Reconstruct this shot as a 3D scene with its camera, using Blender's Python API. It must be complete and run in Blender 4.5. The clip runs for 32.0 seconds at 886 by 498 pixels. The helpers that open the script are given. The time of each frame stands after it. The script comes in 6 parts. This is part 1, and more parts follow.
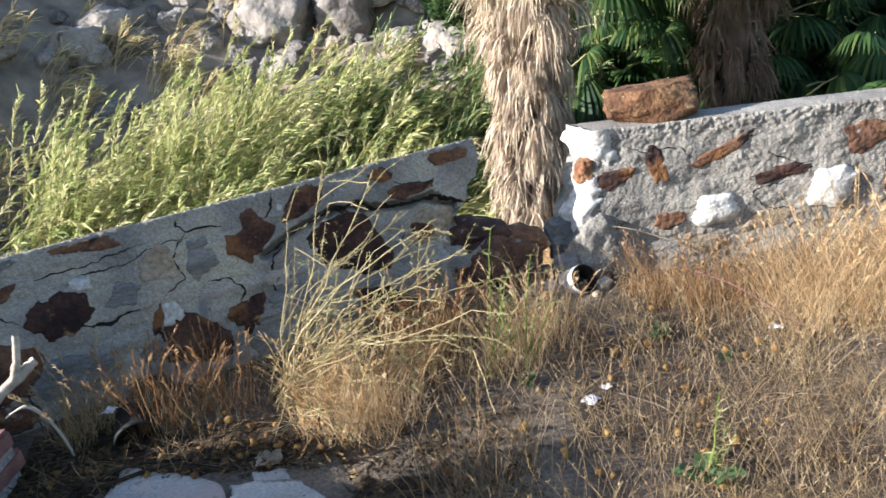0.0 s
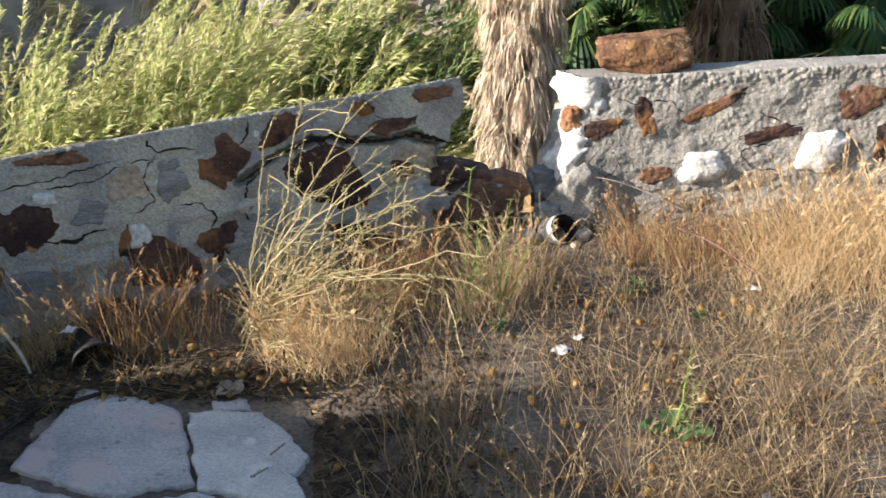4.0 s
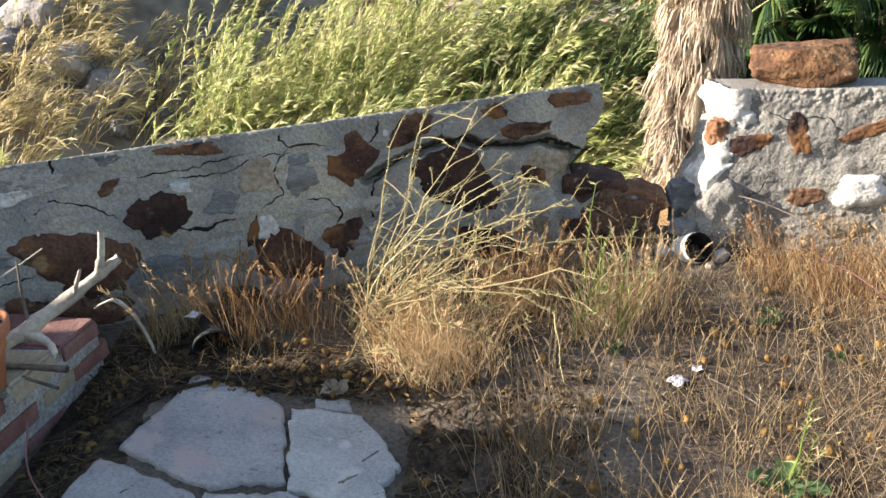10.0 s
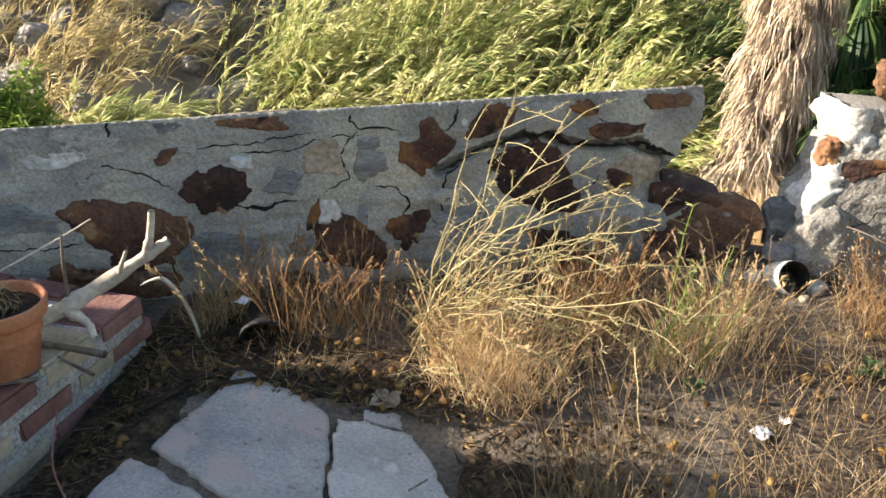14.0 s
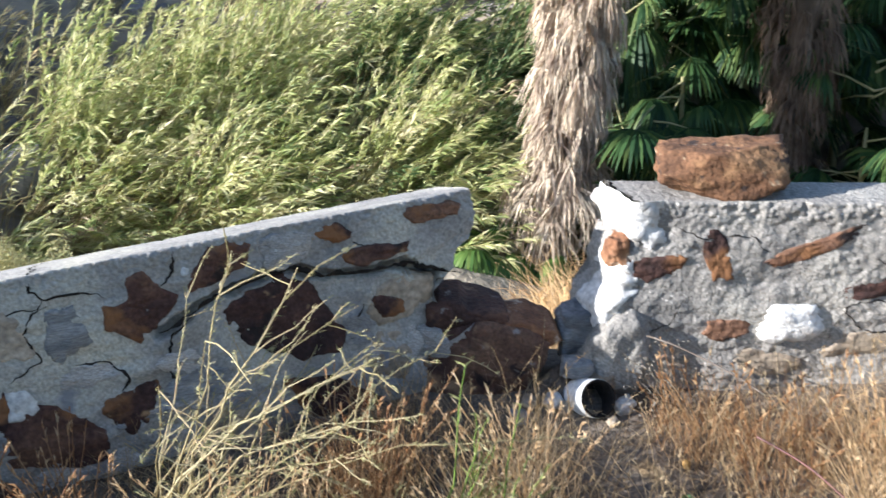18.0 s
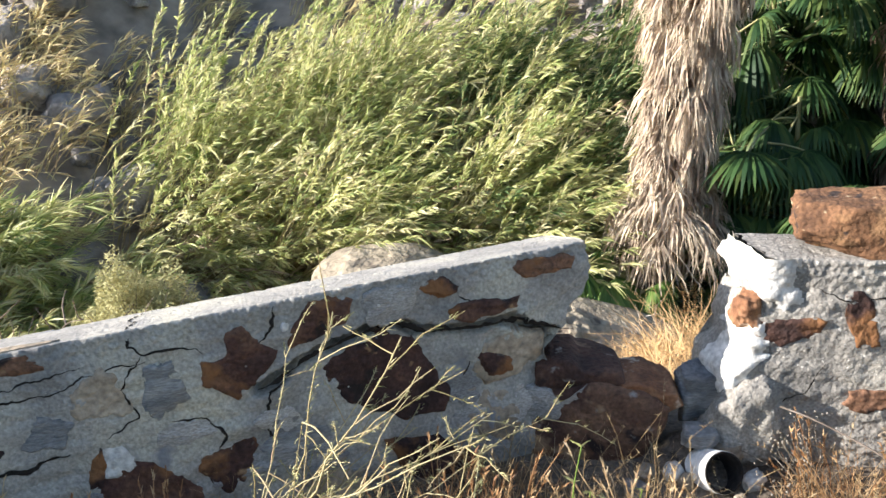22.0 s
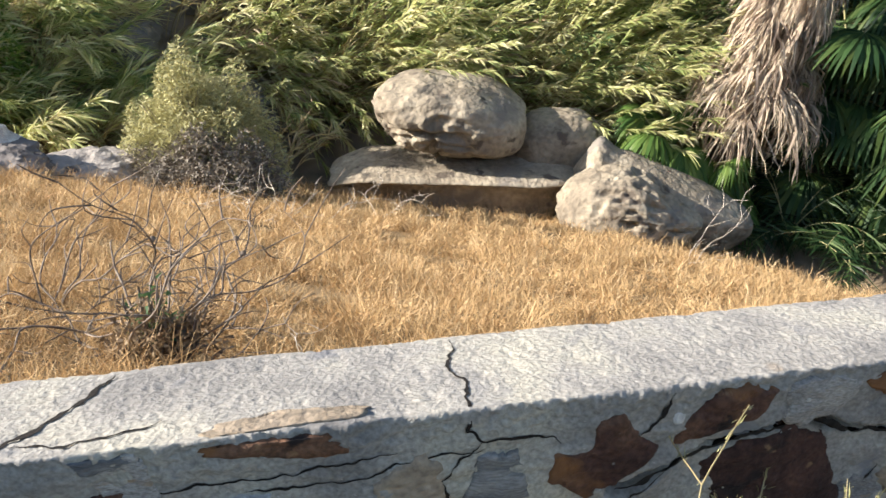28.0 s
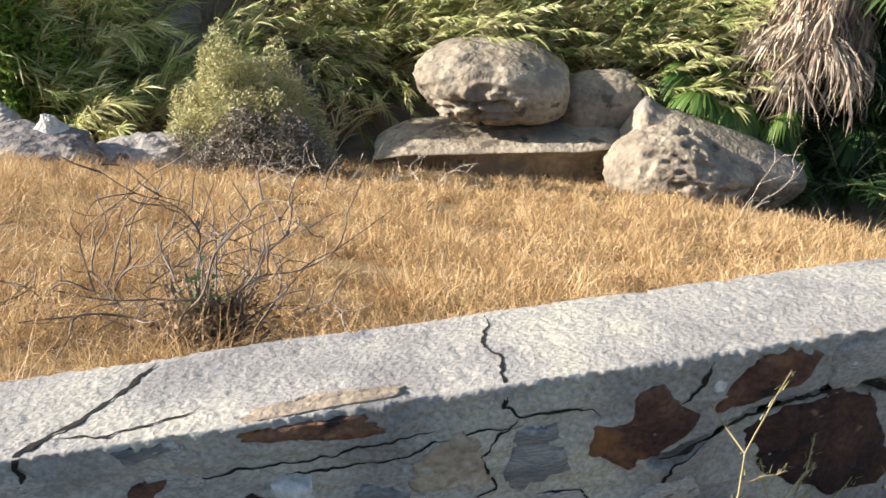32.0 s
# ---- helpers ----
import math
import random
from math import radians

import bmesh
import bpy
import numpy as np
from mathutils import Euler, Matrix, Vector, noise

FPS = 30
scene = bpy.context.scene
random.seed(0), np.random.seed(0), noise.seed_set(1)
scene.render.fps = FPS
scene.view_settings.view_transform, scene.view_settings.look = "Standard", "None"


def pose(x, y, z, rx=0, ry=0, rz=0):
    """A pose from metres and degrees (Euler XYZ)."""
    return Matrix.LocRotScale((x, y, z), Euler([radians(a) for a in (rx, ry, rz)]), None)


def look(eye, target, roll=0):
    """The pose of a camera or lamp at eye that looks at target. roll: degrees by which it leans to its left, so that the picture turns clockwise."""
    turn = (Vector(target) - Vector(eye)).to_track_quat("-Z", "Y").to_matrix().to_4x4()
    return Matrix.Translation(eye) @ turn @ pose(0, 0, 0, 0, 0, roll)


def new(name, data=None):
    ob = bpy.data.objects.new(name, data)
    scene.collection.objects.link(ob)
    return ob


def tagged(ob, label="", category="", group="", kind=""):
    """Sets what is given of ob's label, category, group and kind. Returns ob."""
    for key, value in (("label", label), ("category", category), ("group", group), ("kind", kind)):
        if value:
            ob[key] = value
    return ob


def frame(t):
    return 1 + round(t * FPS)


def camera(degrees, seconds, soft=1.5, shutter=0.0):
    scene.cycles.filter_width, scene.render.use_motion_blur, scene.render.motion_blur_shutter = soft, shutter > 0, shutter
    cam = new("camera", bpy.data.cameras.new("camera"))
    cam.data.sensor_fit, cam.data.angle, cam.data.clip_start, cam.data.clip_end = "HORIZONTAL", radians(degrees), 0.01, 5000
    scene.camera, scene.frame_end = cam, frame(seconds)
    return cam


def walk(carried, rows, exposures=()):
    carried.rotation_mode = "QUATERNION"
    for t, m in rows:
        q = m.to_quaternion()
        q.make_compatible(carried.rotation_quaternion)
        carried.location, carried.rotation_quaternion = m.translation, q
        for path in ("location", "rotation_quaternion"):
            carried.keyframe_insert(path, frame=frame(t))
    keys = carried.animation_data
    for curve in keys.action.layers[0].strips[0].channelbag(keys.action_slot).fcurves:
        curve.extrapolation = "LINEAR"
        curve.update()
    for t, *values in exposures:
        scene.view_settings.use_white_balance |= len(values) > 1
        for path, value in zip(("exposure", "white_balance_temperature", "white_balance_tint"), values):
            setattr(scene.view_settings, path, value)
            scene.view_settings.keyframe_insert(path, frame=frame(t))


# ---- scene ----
cam = camera(51.6, 32.0, shutter=0.3)
PATH = [
    (0, (-0.748, -3.188, 1.248), (-0.599, -1.293, 0.624), -7.95),
    (0.5, (-0.742, -3.170, 1.238), (-0.505, -1.288, 0.602), -6.53),
    (1, (-0.756, -3.172, 1.220), (-0.510, -1.294, 0.577), -4.74),
    (1.5, (-0.770, -3.174, 1.217), (-0.574, -1.284, 0.592), -4.14),
    (2, (-0.780, -3.168, 1.222), (-0.629, -1.275, 0.593), -4.49),
    (2.5, (-0.785, -3.160, 1.220), (-0.709, -1.271, 0.566), -4.99),
    (3, (-0.786, -3.151, 1.218), (-0.771, -1.265, 0.554), -4.84),
    (3.5, (-0.758, -3.145, 1.203), (-0.697, -1.267, 0.517), -4.50),
    (4, (-0.736, -3.133, 1.194), (-0.559, -1.280, 0.463), -3.86),
    (4.5, (-0.725, -3.131, 1.189), (-0.470, -1.296, 0.434), -3.67),
    (6.5, (-0.675, -3.035, 1.251), (-0.441, -1.204, 0.483), -0.76),
    (7, (-0.611, -2.987, 1.252), (-0.429, -1.154, 0.474), -2.75),
    (7.5, (-0.577, -2.985, 1.246), (-0.563, -1.169, 0.408), -4.25),
    (8, (-0.558, -3.012, 1.232), (-0.667, -1.191, 0.414), -5.04),
    (8.5, (-0.554, -3.012, 1.229), (-0.676, -1.191, 0.411), -4.48),
    (9, (-0.563, -3.031, 1.236), (-0.712, -1.201, 0.441), -4.21),
    (9.5, (-0.573, -3.042, 1.236), (-0.743, -1.203, 0.467), -4.12),
    (10, (-0.582, -3.044, 1.237), (-0.765, -1.196, 0.495), -3.85),
    (10.5, (-0.575, -3.041, 1.236), (-0.745, -1.174, 0.538), -3.35),
    (11, (-0.560, -3.011, 1.252), (-0.652, -1.131, 0.576), -2.70),
    (11.5, (-0.562, -2.986, 1.244), (-0.581, -1.124, 0.515), -1.60),
    (12, (-0.549, -2.970, 1.268), (-0.623, -1.139, 0.468), -0.98),
    (12.5, (-0.581, -2.985, 1.259), (-0.856, -1.174, 0.456), -0.25),
    (13, (-0.660, -2.938, 1.275), (-1.080, -1.123, 0.545), -0.23),
    (13.5, (-0.690, -2.852, 1.284), (-1.048, -1.023, 0.558), -0.55),
    (14, (-0.657, -2.786, 1.279), (-0.957, -0.988, 0.456), 0.15),
    (14.5, (-0.616, -2.761, 1.286), (-0.882, -0.955, 0.470), 0.06),
    (16.5, (-0.439, -2.710, 1.189), (-0.523, -0.873, 0.403), -0.27),
    (17, (-0.428, -2.517, 1.227), (-0.330, -0.737, 0.320), -0.83),
    (17.5, (-0.496, -2.283, 1.303), (-0.311, -0.526, 0.366), -2.45),
    (18, (-0.477, -2.159, 1.383), (-0.408, -0.318, 0.604), -2.41),
    (18.5, (-0.512, -2.047, 1.396), (-0.564, -0.217, 0.589), -1.92),
    (19, (-0.543, -2.012, 1.397), (-0.559, -0.203, 0.545), -2.96),
    (19.5, (-0.567, -2.008, 1.398), (-0.564, -0.203, 0.536), -3.43),
    (20, (-0.582, -2.012, 1.405), (-0.626, -0.196, 0.569), -2.52),
    (20.5, (-0.597, -2.014, 1.414), (-0.686, -0.184, 0.612), -1.98),
    (21, (-0.587, -2.015, 1.416), (-0.670, -0.174, 0.638), -2.56),
    (21.5, (-0.543, -2.017, 1.425), (-0.630, -0.159, 0.689), -3.50),
    (22, (-0.496, -1.984, 1.418), (-0.645, -0.129, 0.685), -4.05),
    (22.5, (-0.486, -1.950, 1.402), (-0.696, -0.117, 0.631), -5.13),
    (23, (-0.607, -1.885, 1.417), (-0.792, -0.035, 0.679), -7.16),
    (23.5, (-0.789, -1.764, 1.427), (-1.029, 0.051, 0.623), -7.54),
    (24, (-0.875, -1.571, 1.425), (-1.108, 0.238, 0.604), -7.98),
    (24.5, (-0.998, -1.381, 1.447), (-1.200, 0.380, 0.520), -6.98),
    (26.5, (-1.310, -1.182, 1.477), (-1.385, 0.500, 0.397), 0.09),
    (27, (-1.309, -1.181, 1.478), (-1.342, 0.490, 0.378), 2.43),
    (27.5, (-1.321, -1.171, 1.481), (-1.397, 0.500, 0.384), 3.83),
    (28, (-1.345, -1.180, 1.490), (-1.514, 0.486, 0.396), 4.25),
    (28.5, (-1.345, -1.173, 1.486), (-1.554, 0.488, 0.392), 4.34),
    (29, (-1.330, -1.165, 1.486), (-1.567, 0.479, 0.373), 3.51),
    (29.5, (-1.332, -1.157, 1.481), (-1.552, 0.488, 0.365), 4.14),
    (30, (-1.335, -1.152, 1.487), (-1.562, 0.490, 0.367), 3.56),
    (30.5, (-1.319, -1.142, 1.492), (-1.550, 0.489, 0.358), 1.63),
    (31, (-1.318, -1.148, 1.490), (-1.527, 0.491, 0.362), 2.11),
    (31.5, (-1.317, -1.152, 1.503), (-1.543, 0.487, 0.380), 2.07),
    (32, (-1.315, -1.159, 1.494), (-1.585, 0.454, 0.342), -0.34),
]
EXPOSURES = [
    (0.0, 1.38, 6000, 10), (2.0, 1.40, 6300, 10), (4.0, 1.42, 6500, 10), (7.0, 1.50, 6500, 10), (9.0, 1.54, 6700, 10), (12.0, 1.56, 6550, 10), (14.0, 1.60, 7100, 10), (17.0, 1.48, 6300, 10),
    (18.0, 1.48, 5700, 10), (20.0, 1.50, 5900, 10), (22.0, 1.56, 6200, 10), (24.5, 1.45, 6450, 10), (27.0, 1.28, 6400, 10), (32.0, 1.26, 6400, 10),
]
walk(cam, [(t, look(eye, target, roll)) for t, eye, target, roll in PATH], EXPOSURES)

world = bpy.data.worlds.new("sky")
scene.world = world
world.use_nodes = True
sky = world.node_tree.nodes.new("ShaderNodeTexSky")
sky.sky_type, sky.sun_disc = "NISHITA", False
SUN_TO = Vector((-1.0, -0.09, 0.42)).normalized()
sky.sun_elevation = math.asin(SUN_TO.z)
sky.sun_rotation = math.atan2(SUN_TO.x, SUN_TO.y)
bg = world.node_tree.nodes["Background"]
bg.inputs[1].default_value = 0.093
world.node_tree.links.new(sky.outputs[0], bg.inputs[0])
sun = new("sun", bpy.data.lights.new("sun", "SUN"))
sun.data.energy, sun.data.angle, sun.data.color = 5.0, radians(0.5), (1.0, 0.905, 0.80)
sun.matrix_world = look(SUN_TO * 30, (0, 0, 0))

rng = np.random.default_rng(7)
V3 = Vector


# ---------------------------------------------------------------- materials
def surface(name, cols, scale=3.0, fine=60.0, rough=0.9, bump=0.4, bump_scale=40.0, by_object=0.0, spots=None, stretch=(1, 1, 1), spec=0.3, grit=(0.80, 1.16)):
    """Rough natural surface: broad colour patches, fine grain, relief, and optional spots of another colour."""
    m = bpy.data.materials.new(name)
    m.use_nodes = True
    nt = m.node_tree
    N, L = nt.nodes, nt.links
    p = N["Principled BSDF"]
    p.inputs["Roughness"].default_value = rough
    p.inputs["Specular IOR Level"].default_value = spec
    tc = N.new("ShaderNodeTexCoord")
    mp = N.new("ShaderNodeMapping")
    mp.inputs["Scale"].default_value = stretch
    L.new(tc.outputs["Object"], mp.inputs[0])
    n1 = N.new("ShaderNodeTexNoise")
    n1.inputs["Scale"].default_value, n1.inputs["Detail"].default_value = scale, 6
    L.new(mp.outputs[0], n1.inputs["Vector"])
    fac = n1.outputs["Fac"]
    if by_object:
        oi = N.new("ShaderNodeObjectInfo")
        a = N.new("ShaderNodeMath")
        a.operation = "MULTIPLY_ADD"
        a.inputs[1].default_value = by_object
        L.new(oi.outputs["Random"], a.inputs[0])
        L.new(fac, a.inputs[2])
        b = N.new("ShaderNodeMath")
        b.operation = "SUBTRACT"
        b.inputs[1].default_value = by_object / 2
        L.new(a.outputs[0], b.inputs[0])
        fac = b.outputs[0]
    cr = N.new("ShaderNodeValToRGB")
    while len(cr.color_ramp.elements) < len(cols):
        cr.color_ramp.elements.new(0.5)
    for i, c in enumerate(cols):
        e = cr.color_ramp.elements[i]
        e.position, e.color = 0.3 + 0.4 * i / max(1, len(cols) - 1), (*c, 1)
    L.new(fac, cr.inputs[0])
    col = cr.outputs[0]
    n2 = N.new("ShaderNodeTexNoise")
    n2.inputs["Scale"].default_value, n2.inputs["Detail"].default_value = fine, 4
    L.new(mp.outputs[0], n2.inputs["Vector"])
    mr = N.new("ShaderNodeMapRange")
    mr.inputs["From Min"].default_value, mr.inputs["From Max"].default_value = 0.3, 0.7
    mr.inputs["To Min"].default_value, mr.inputs["To Max"].default_value = grit
    L.new(n2.outputs["Fac"], mr.inputs["Value"])
    mx = N.new("ShaderNodeMix")
    mx.data_type, mx.blend_type = "RGBA", "MULTIPLY"
    mx.inputs["Factor"].default_value = 1
    L.new(col, mx.inputs["A"])
    L.new(mr.outputs[0], mx.inputs["B"])
    col = mx.outputs["Result"]
    for k, (c, size, level) in enumerate(spots or ()):
        n3 = N.new("ShaderNodeTexNoise")
        n3.inputs["Scale"].default_value, n3.inputs["Detail"].default_value = size, 5
        ad = N.new("ShaderNodeVectorMath")
        ad.inputs[1].default_value = (7.3 * (k + 1), 3.1 * k, 1.7)
        L.new(mp.outputs[0], ad.inputs[0])
        L.new(ad.outputs[0], n3.inputs["Vector"])
        st = N.new("ShaderNodeMapRange")
        st.inputs["From Min"].default_value, st.inputs["From Max"].default_value = level, level + 0.06
        L.new(n3.outputs["Fac"], st.inputs["Value"])
        m2 = N.new("ShaderNodeMix")
        m2.data_type = "RGBA"
        L.new(st.outputs[0], m2.inputs["Factor"])
        L.new(col, m2.inputs["A"])
        m2.inputs["B"].default_value = (*c, 1)
        col = m2.outputs["Result"]
    L.new(col, p.inputs["Base Color"])
    n4 = N.new("ShaderNodeTexNoise")
    n4.inputs["Scale"].default_value, n4.inputs["Detail"].default_value = bump_scale, 8
    L.new(mp.outputs[0], n4.inputs["Vector"])
    bu = N.new("ShaderNodeBump")
    bu.inputs["Strength"].default_value, bu.inputs["Distance"].default_value = bump, 0.6 / bump_scale
    L.new(n4.outputs["Fac"], bu.inputs["Height"])
    L.new(bu.outputs[0], p.inputs["Normal"])
    return m


def leafy(name, cols, glow=0.35, rough=0.6, patch=0.0, patch_scale=1.0):
    """Thin leaves and blades: colour varies from piece to piece, light passes through."""
    m = bpy.data.materials.new(name)
    m.use_nodes = True
    nt = m.node_tree
    N, L = nt.nodes, nt.links
    N.remove(N["Principled BSDF"])
    g = N.new("ShaderNodeNewGeometry")
    cr = N.new("ShaderNodeValToRGB")
    while len(cr.color_ramp.elements) < len(cols):
        cr.color_ramp.elements.new(0.5)
    for i, c in enumerate(cols):
        e = cr.color_ramp.elements[i]
        e.position, e.color = i / max(1, len(cols) - 1), (*c, 1)
    fac = g.outputs["Random Per Island"]
    if patch:
        no = N.new("ShaderNodeTexNoise")
        no.inputs["Scale"].default_value, no.inputs["Detail"].default_value = patch_scale, 3
        L.new(g.outputs["Position"], no.inputs["Vector"])
        mr = N.new("ShaderNodeMapRange")
        mr.inputs["From Min"].default_value, mr.inputs["From Max"].default_value = 0.35, 0.65
        L.new(no.outputs["Fac"], mr.inputs["Value"])
        mi = N.new("ShaderNodeMix")
        mi.inputs["Factor"].default_value = patch
        L.new(fac, mi.inputs["A"])
        L.new(mr.outputs[0], mi.inputs["B"])
        fac = mi.outputs["Result"]
    L.new(fac, cr.inputs[0])
    d = N.new("ShaderNodeBsdfPrincipled")
    d.inputs["Roughness"].default_value = rough
    d.inputs["Specular IOR Level"].default_value = 0.25
    t = N.new("ShaderNodeBsdfTranslucent")
    mix = N.new("ShaderNodeMixShader")
    mix.inputs[0].default_value = glow
    L.new(cr.outputs[0], d.inputs["Base Color"])
    L.new(cr.outputs[0], t.inputs[0])
    L.new(d.outputs[0], mix.inputs[1])
    L.new(t.outputs[0], mix.inputs[2])
    L.new(mix.outputs[0], N["Material Output"].inputs[0])
    return m


M_DIRT = surface("dirt", [(0.062, 0.05, 0.039), (0.13, 0.105, 0.082), (0.215, 0.178, 0.135)], 2.6, 90, 0.95, 1.0, 60, grit=(0.6, 1.3), spots=[((0.28, 0.20, 0.11), 9, 0.64), ((0.04, 0.033, 0.026), 13, 0.62), ((0.36, 0.33, 0.28), 55, 0.72)])


def earth_zones(m):
    """The yard's dirt gives way to straw thatch on the slope and pale tan soil on the far hillside."""
    N, L = m.node_tree.nodes, m.node_tree.links
    p = N["Principled BSDF"]
    old = p.inputs["Base Color"].links[0].from_socket
    g = N.new("ShaderNodeNewGeometry")
    sx = N.new("ShaderNodeSeparateXYZ")
    L.new(g.outputs["Position"], sx.inputs[0])
    for a, b, c in ((0.35, 0.9, (0.29, 0.20, 0.10, 1)), (12.0, 14.5, (0.29, 0.24, 0.185, 1))):
        mr = N.new("ShaderNodeMapRange")
        mr.inputs["From Min"].default_value, mr.inputs["From Max"].default_value = a, b
        L.new(sx.outputs["Y"], mr.inputs["Value"])
        no = N.new("ShaderNodeTexNoise")
        no.inputs["Scale"].default_value, no.inputs["Detail"].default_value = 1.6, 6
        L.new(g.outputs["Position"], no.inputs["Vector"])
        hs = N.new("ShaderNodeHueSaturation")
        hs.inputs["Color"].default_value = c
        mv = N.new("ShaderNodeMapRange")
        mv.inputs["From Min"].default_value, mv.inputs["From Max"].default_value = 0.3, 0.7
        mv.inputs["To Min"].default_value, mv.inputs["To Max"].default_value = 0.55, 1.3
        L.new(no.outputs["Fac"], mv.inputs["Value"])
        L.new(mv.outputs[0], hs.inputs["Value"])
        mx = N.new("ShaderNodeMix")
        mx.data_type = "RGBA"
        L.new(mr.outputs[0], mx.inputs["Factor"])
        L.new(old, mx.inputs["A"])
        L.new(hs.outputs[0], mx.inputs["B"])
        old = mx.outputs["Result"]
    L.new(old, p.inputs["Base Color"])


earth_zones(M_DIRT)
M_MORTAR = surface("mortar", [(0.20, 0.195, 0.187), (0.33, 0.318, 0.29), (0.46, 0.438, 0.36)], 4.2, 115, 0.95, 0.74, 115, grit=(0.70, 1.23), spots=[((0.58, 0.56, 0.51), 60, 0.70), ((0.27, 0.20, 0.13), 4.5, 0.70), ((0.21, 0.212, 0.22), 5, 0.62), ((0.15, 0.145, 0.14), 38, 0.72)])
M_RENDER = surface("rough_render", [(0.18, 0.172, 0.158), (0.275, 0.26, 0.233), (0.38, 0.36, 0.315)], 5.0, 130, 0.95, 1.0, 100, grit=(0.62, 1.3), spots=[((0.66, 0.63, 0.57), 70, 0.66), ((0.09, 0.08, 0.07), 75, 0.70), ((0.36, 0.25, 0.13), 5, 0.70)])
M_RUST = surface("rust_stone", [(0.032, 0.018, 0.016), (0.074, 0.037, 0.028), (0.165, 0.088, 0.052)], 7, 90, 0.85, 0.9, 60, by_object=0.35, grit=(0.6, 1.35), spots=[((0.20, 0.095, 0.04), 5, 0.58), ((0.30, 0.19, 0.10), 13, 0.64), ((0.022, 0.016, 0.015), 11, 0.60), ((0.27, 0.255, 0.235), 9, 0.69), ((0.33, 0.31, 0.28), 30, 0.72)])
M_SLATE = surface("slate_stone", [(0.125, 0.13, 0.14), (0.20, 0.203, 0.205), (0.30, 0.293, 0.275)], 5, 60, 0.85, 0.7, 80, grit=(0.66, 1.28), by_object=0.2, stretch=(1, 1, 4), spots=[((0.30, 0.25, 0.18), 9, 0.66)])
M_REDROCK = surface("red_rock", [(0.04, 0.023, 0.019), (0.085, 0.045, 0.033), (0.18, 0.105, 0.065)], 6, 90, 0.85, 1.0, 60, grit=(0.65, 1.3), by_object=0.2, spots=[((0.30, 0.20, 0.12), 8, 0.61), ((0.03, 0.02, 0.018), 11, 0.62), ((0.26, 0.24, 0.22), 16, 0.66)])
M_OCHRE = surface("orange_stone", [(0.09, 0.042, 0.024), (0.20, 0.095, 0.048), (0.31, 0.17, 0.09)], 9, 90, 0.85, 0.8, 60, grit=(0.7, 1.25), spots=[((0.45, 0.36, 0.27), 14, 0.60)])
M_GREY = surface("grey_stone", [(0.24, 0.235, 0.228), (0.34, 0.325, 0.302), (0.44, 0.415, 0.38)], 5, 120, 0.9, 1.0, 90, grit=(0.64, 1.28), by_object=0.5, stretch=(1, 1, 2.5), spots=[((0.36, 0.27, 0.18), 7, 0.66)])
M_WHITE = surface("white_stone", [(0.42, 0.41, 0.39), (0.56, 0.55, 0.52), (0.68, 0.67, 0.64)], 7, 60, 0.85, 0.7, 80, grit=(0.66, 1.28), spots=[((0.45, 0.34, 0.22), 12, 0.68)])
M_TAN = surface("tan_stone", [(0.22, 0.18, 0.13), (0.33, 0.27, 0.20), (0.42, 0.36, 0.28)], 5, 60, 0.9, 0.7, 80, grit=(0.66, 1.28), by_object=0.2)
M_LAVA = surface("brown_rock", [(0.07, 0.036, 0.02), (0.165, 0.085, 0.043), (0.30, 0.175, 0.085)], 9, 90, 0.9, 1.0, 60, grit=(0.6, 1.35), spots=[((0.035, 0.024, 0.02), 20, 0.6), ((0.42, 0.34, 0.22), 26, 0.66), ((0.6, 0.57, 0.52), 33, 0.71)])
M_BOULDER = surface("boulder", [(0.19, 0.16, 0.12), (0.32, 0.275, 0.205), (0.43, 0.38, 0.29)], 1.2, 10, 0.95, 0.9, 9, grit=(0.75, 1.2), spots=[((0.12, 0.10, 0.08), 3.0, 0.63), ((0.25, 0.225, 0.19), 0.8, 0.64)])
M_HILLROCK = surface("hill_rock", [(0.18, 0.165, 0.155), (0.30, 0.275, 0.25), (0.43, 0.39, 0.34)], 0.7, 6, 0.95, 0.9, 4, by_object=0.3, spots=[((0.10, 0.09, 0.085), 2, 0.62)])
M_FLAG = surface("flagstone", [(0.31, 0.295, 0.285), (0.405, 0.38, 0.362), (0.50, 0.472, 0.44)], 6, 110, 0.88, 0.7, 60, by_object=0.2, grit=(0.78, 1.16), spots=[((0.47, 0.38, 0.345), 5, 0.58), ((0.17, 0.15, 0.13), 22, 0.675), ((0.22, 0.19, 0.17), 55, 0.645), ((0.58, 0.46, 0.39), 4, 0.66)])
M_PALEFLAG = surface("pale_flagstone", [(0.38, 0.37, 0.345), (0.47, 0.455, 0.425), (0.56, 0.54, 0.50)], 6, 110, 0.88, 0.7, 60, grit=(0.80, 1.14), spots=[((0.17, 0.15, 0.13), 26, 0.69), ((0.60, 0.58, 0.53), 8, 0.64)])
M_BRICK = surface("red_brick", [(0.15, 0.073, 0.064), (0.205, 0.103, 0.09), (0.27, 0.15, 0.132)], 9, 90, 0.9, 0.6, 70, by_object=0.25, spots=[((0.42, 0.36, 0.32), 18, 0.68)])
M_BUFF = surface("buff_brick", [(0.30, 0.25, 0.175), (0.39, 0.33, 0.235), (0.46, 0.40, 0.30)], 9, 90, 0.9, 0.6, 70, by_object=0.2, spots=[((0.40, 0.38, 0.35), 18, 0.66)])
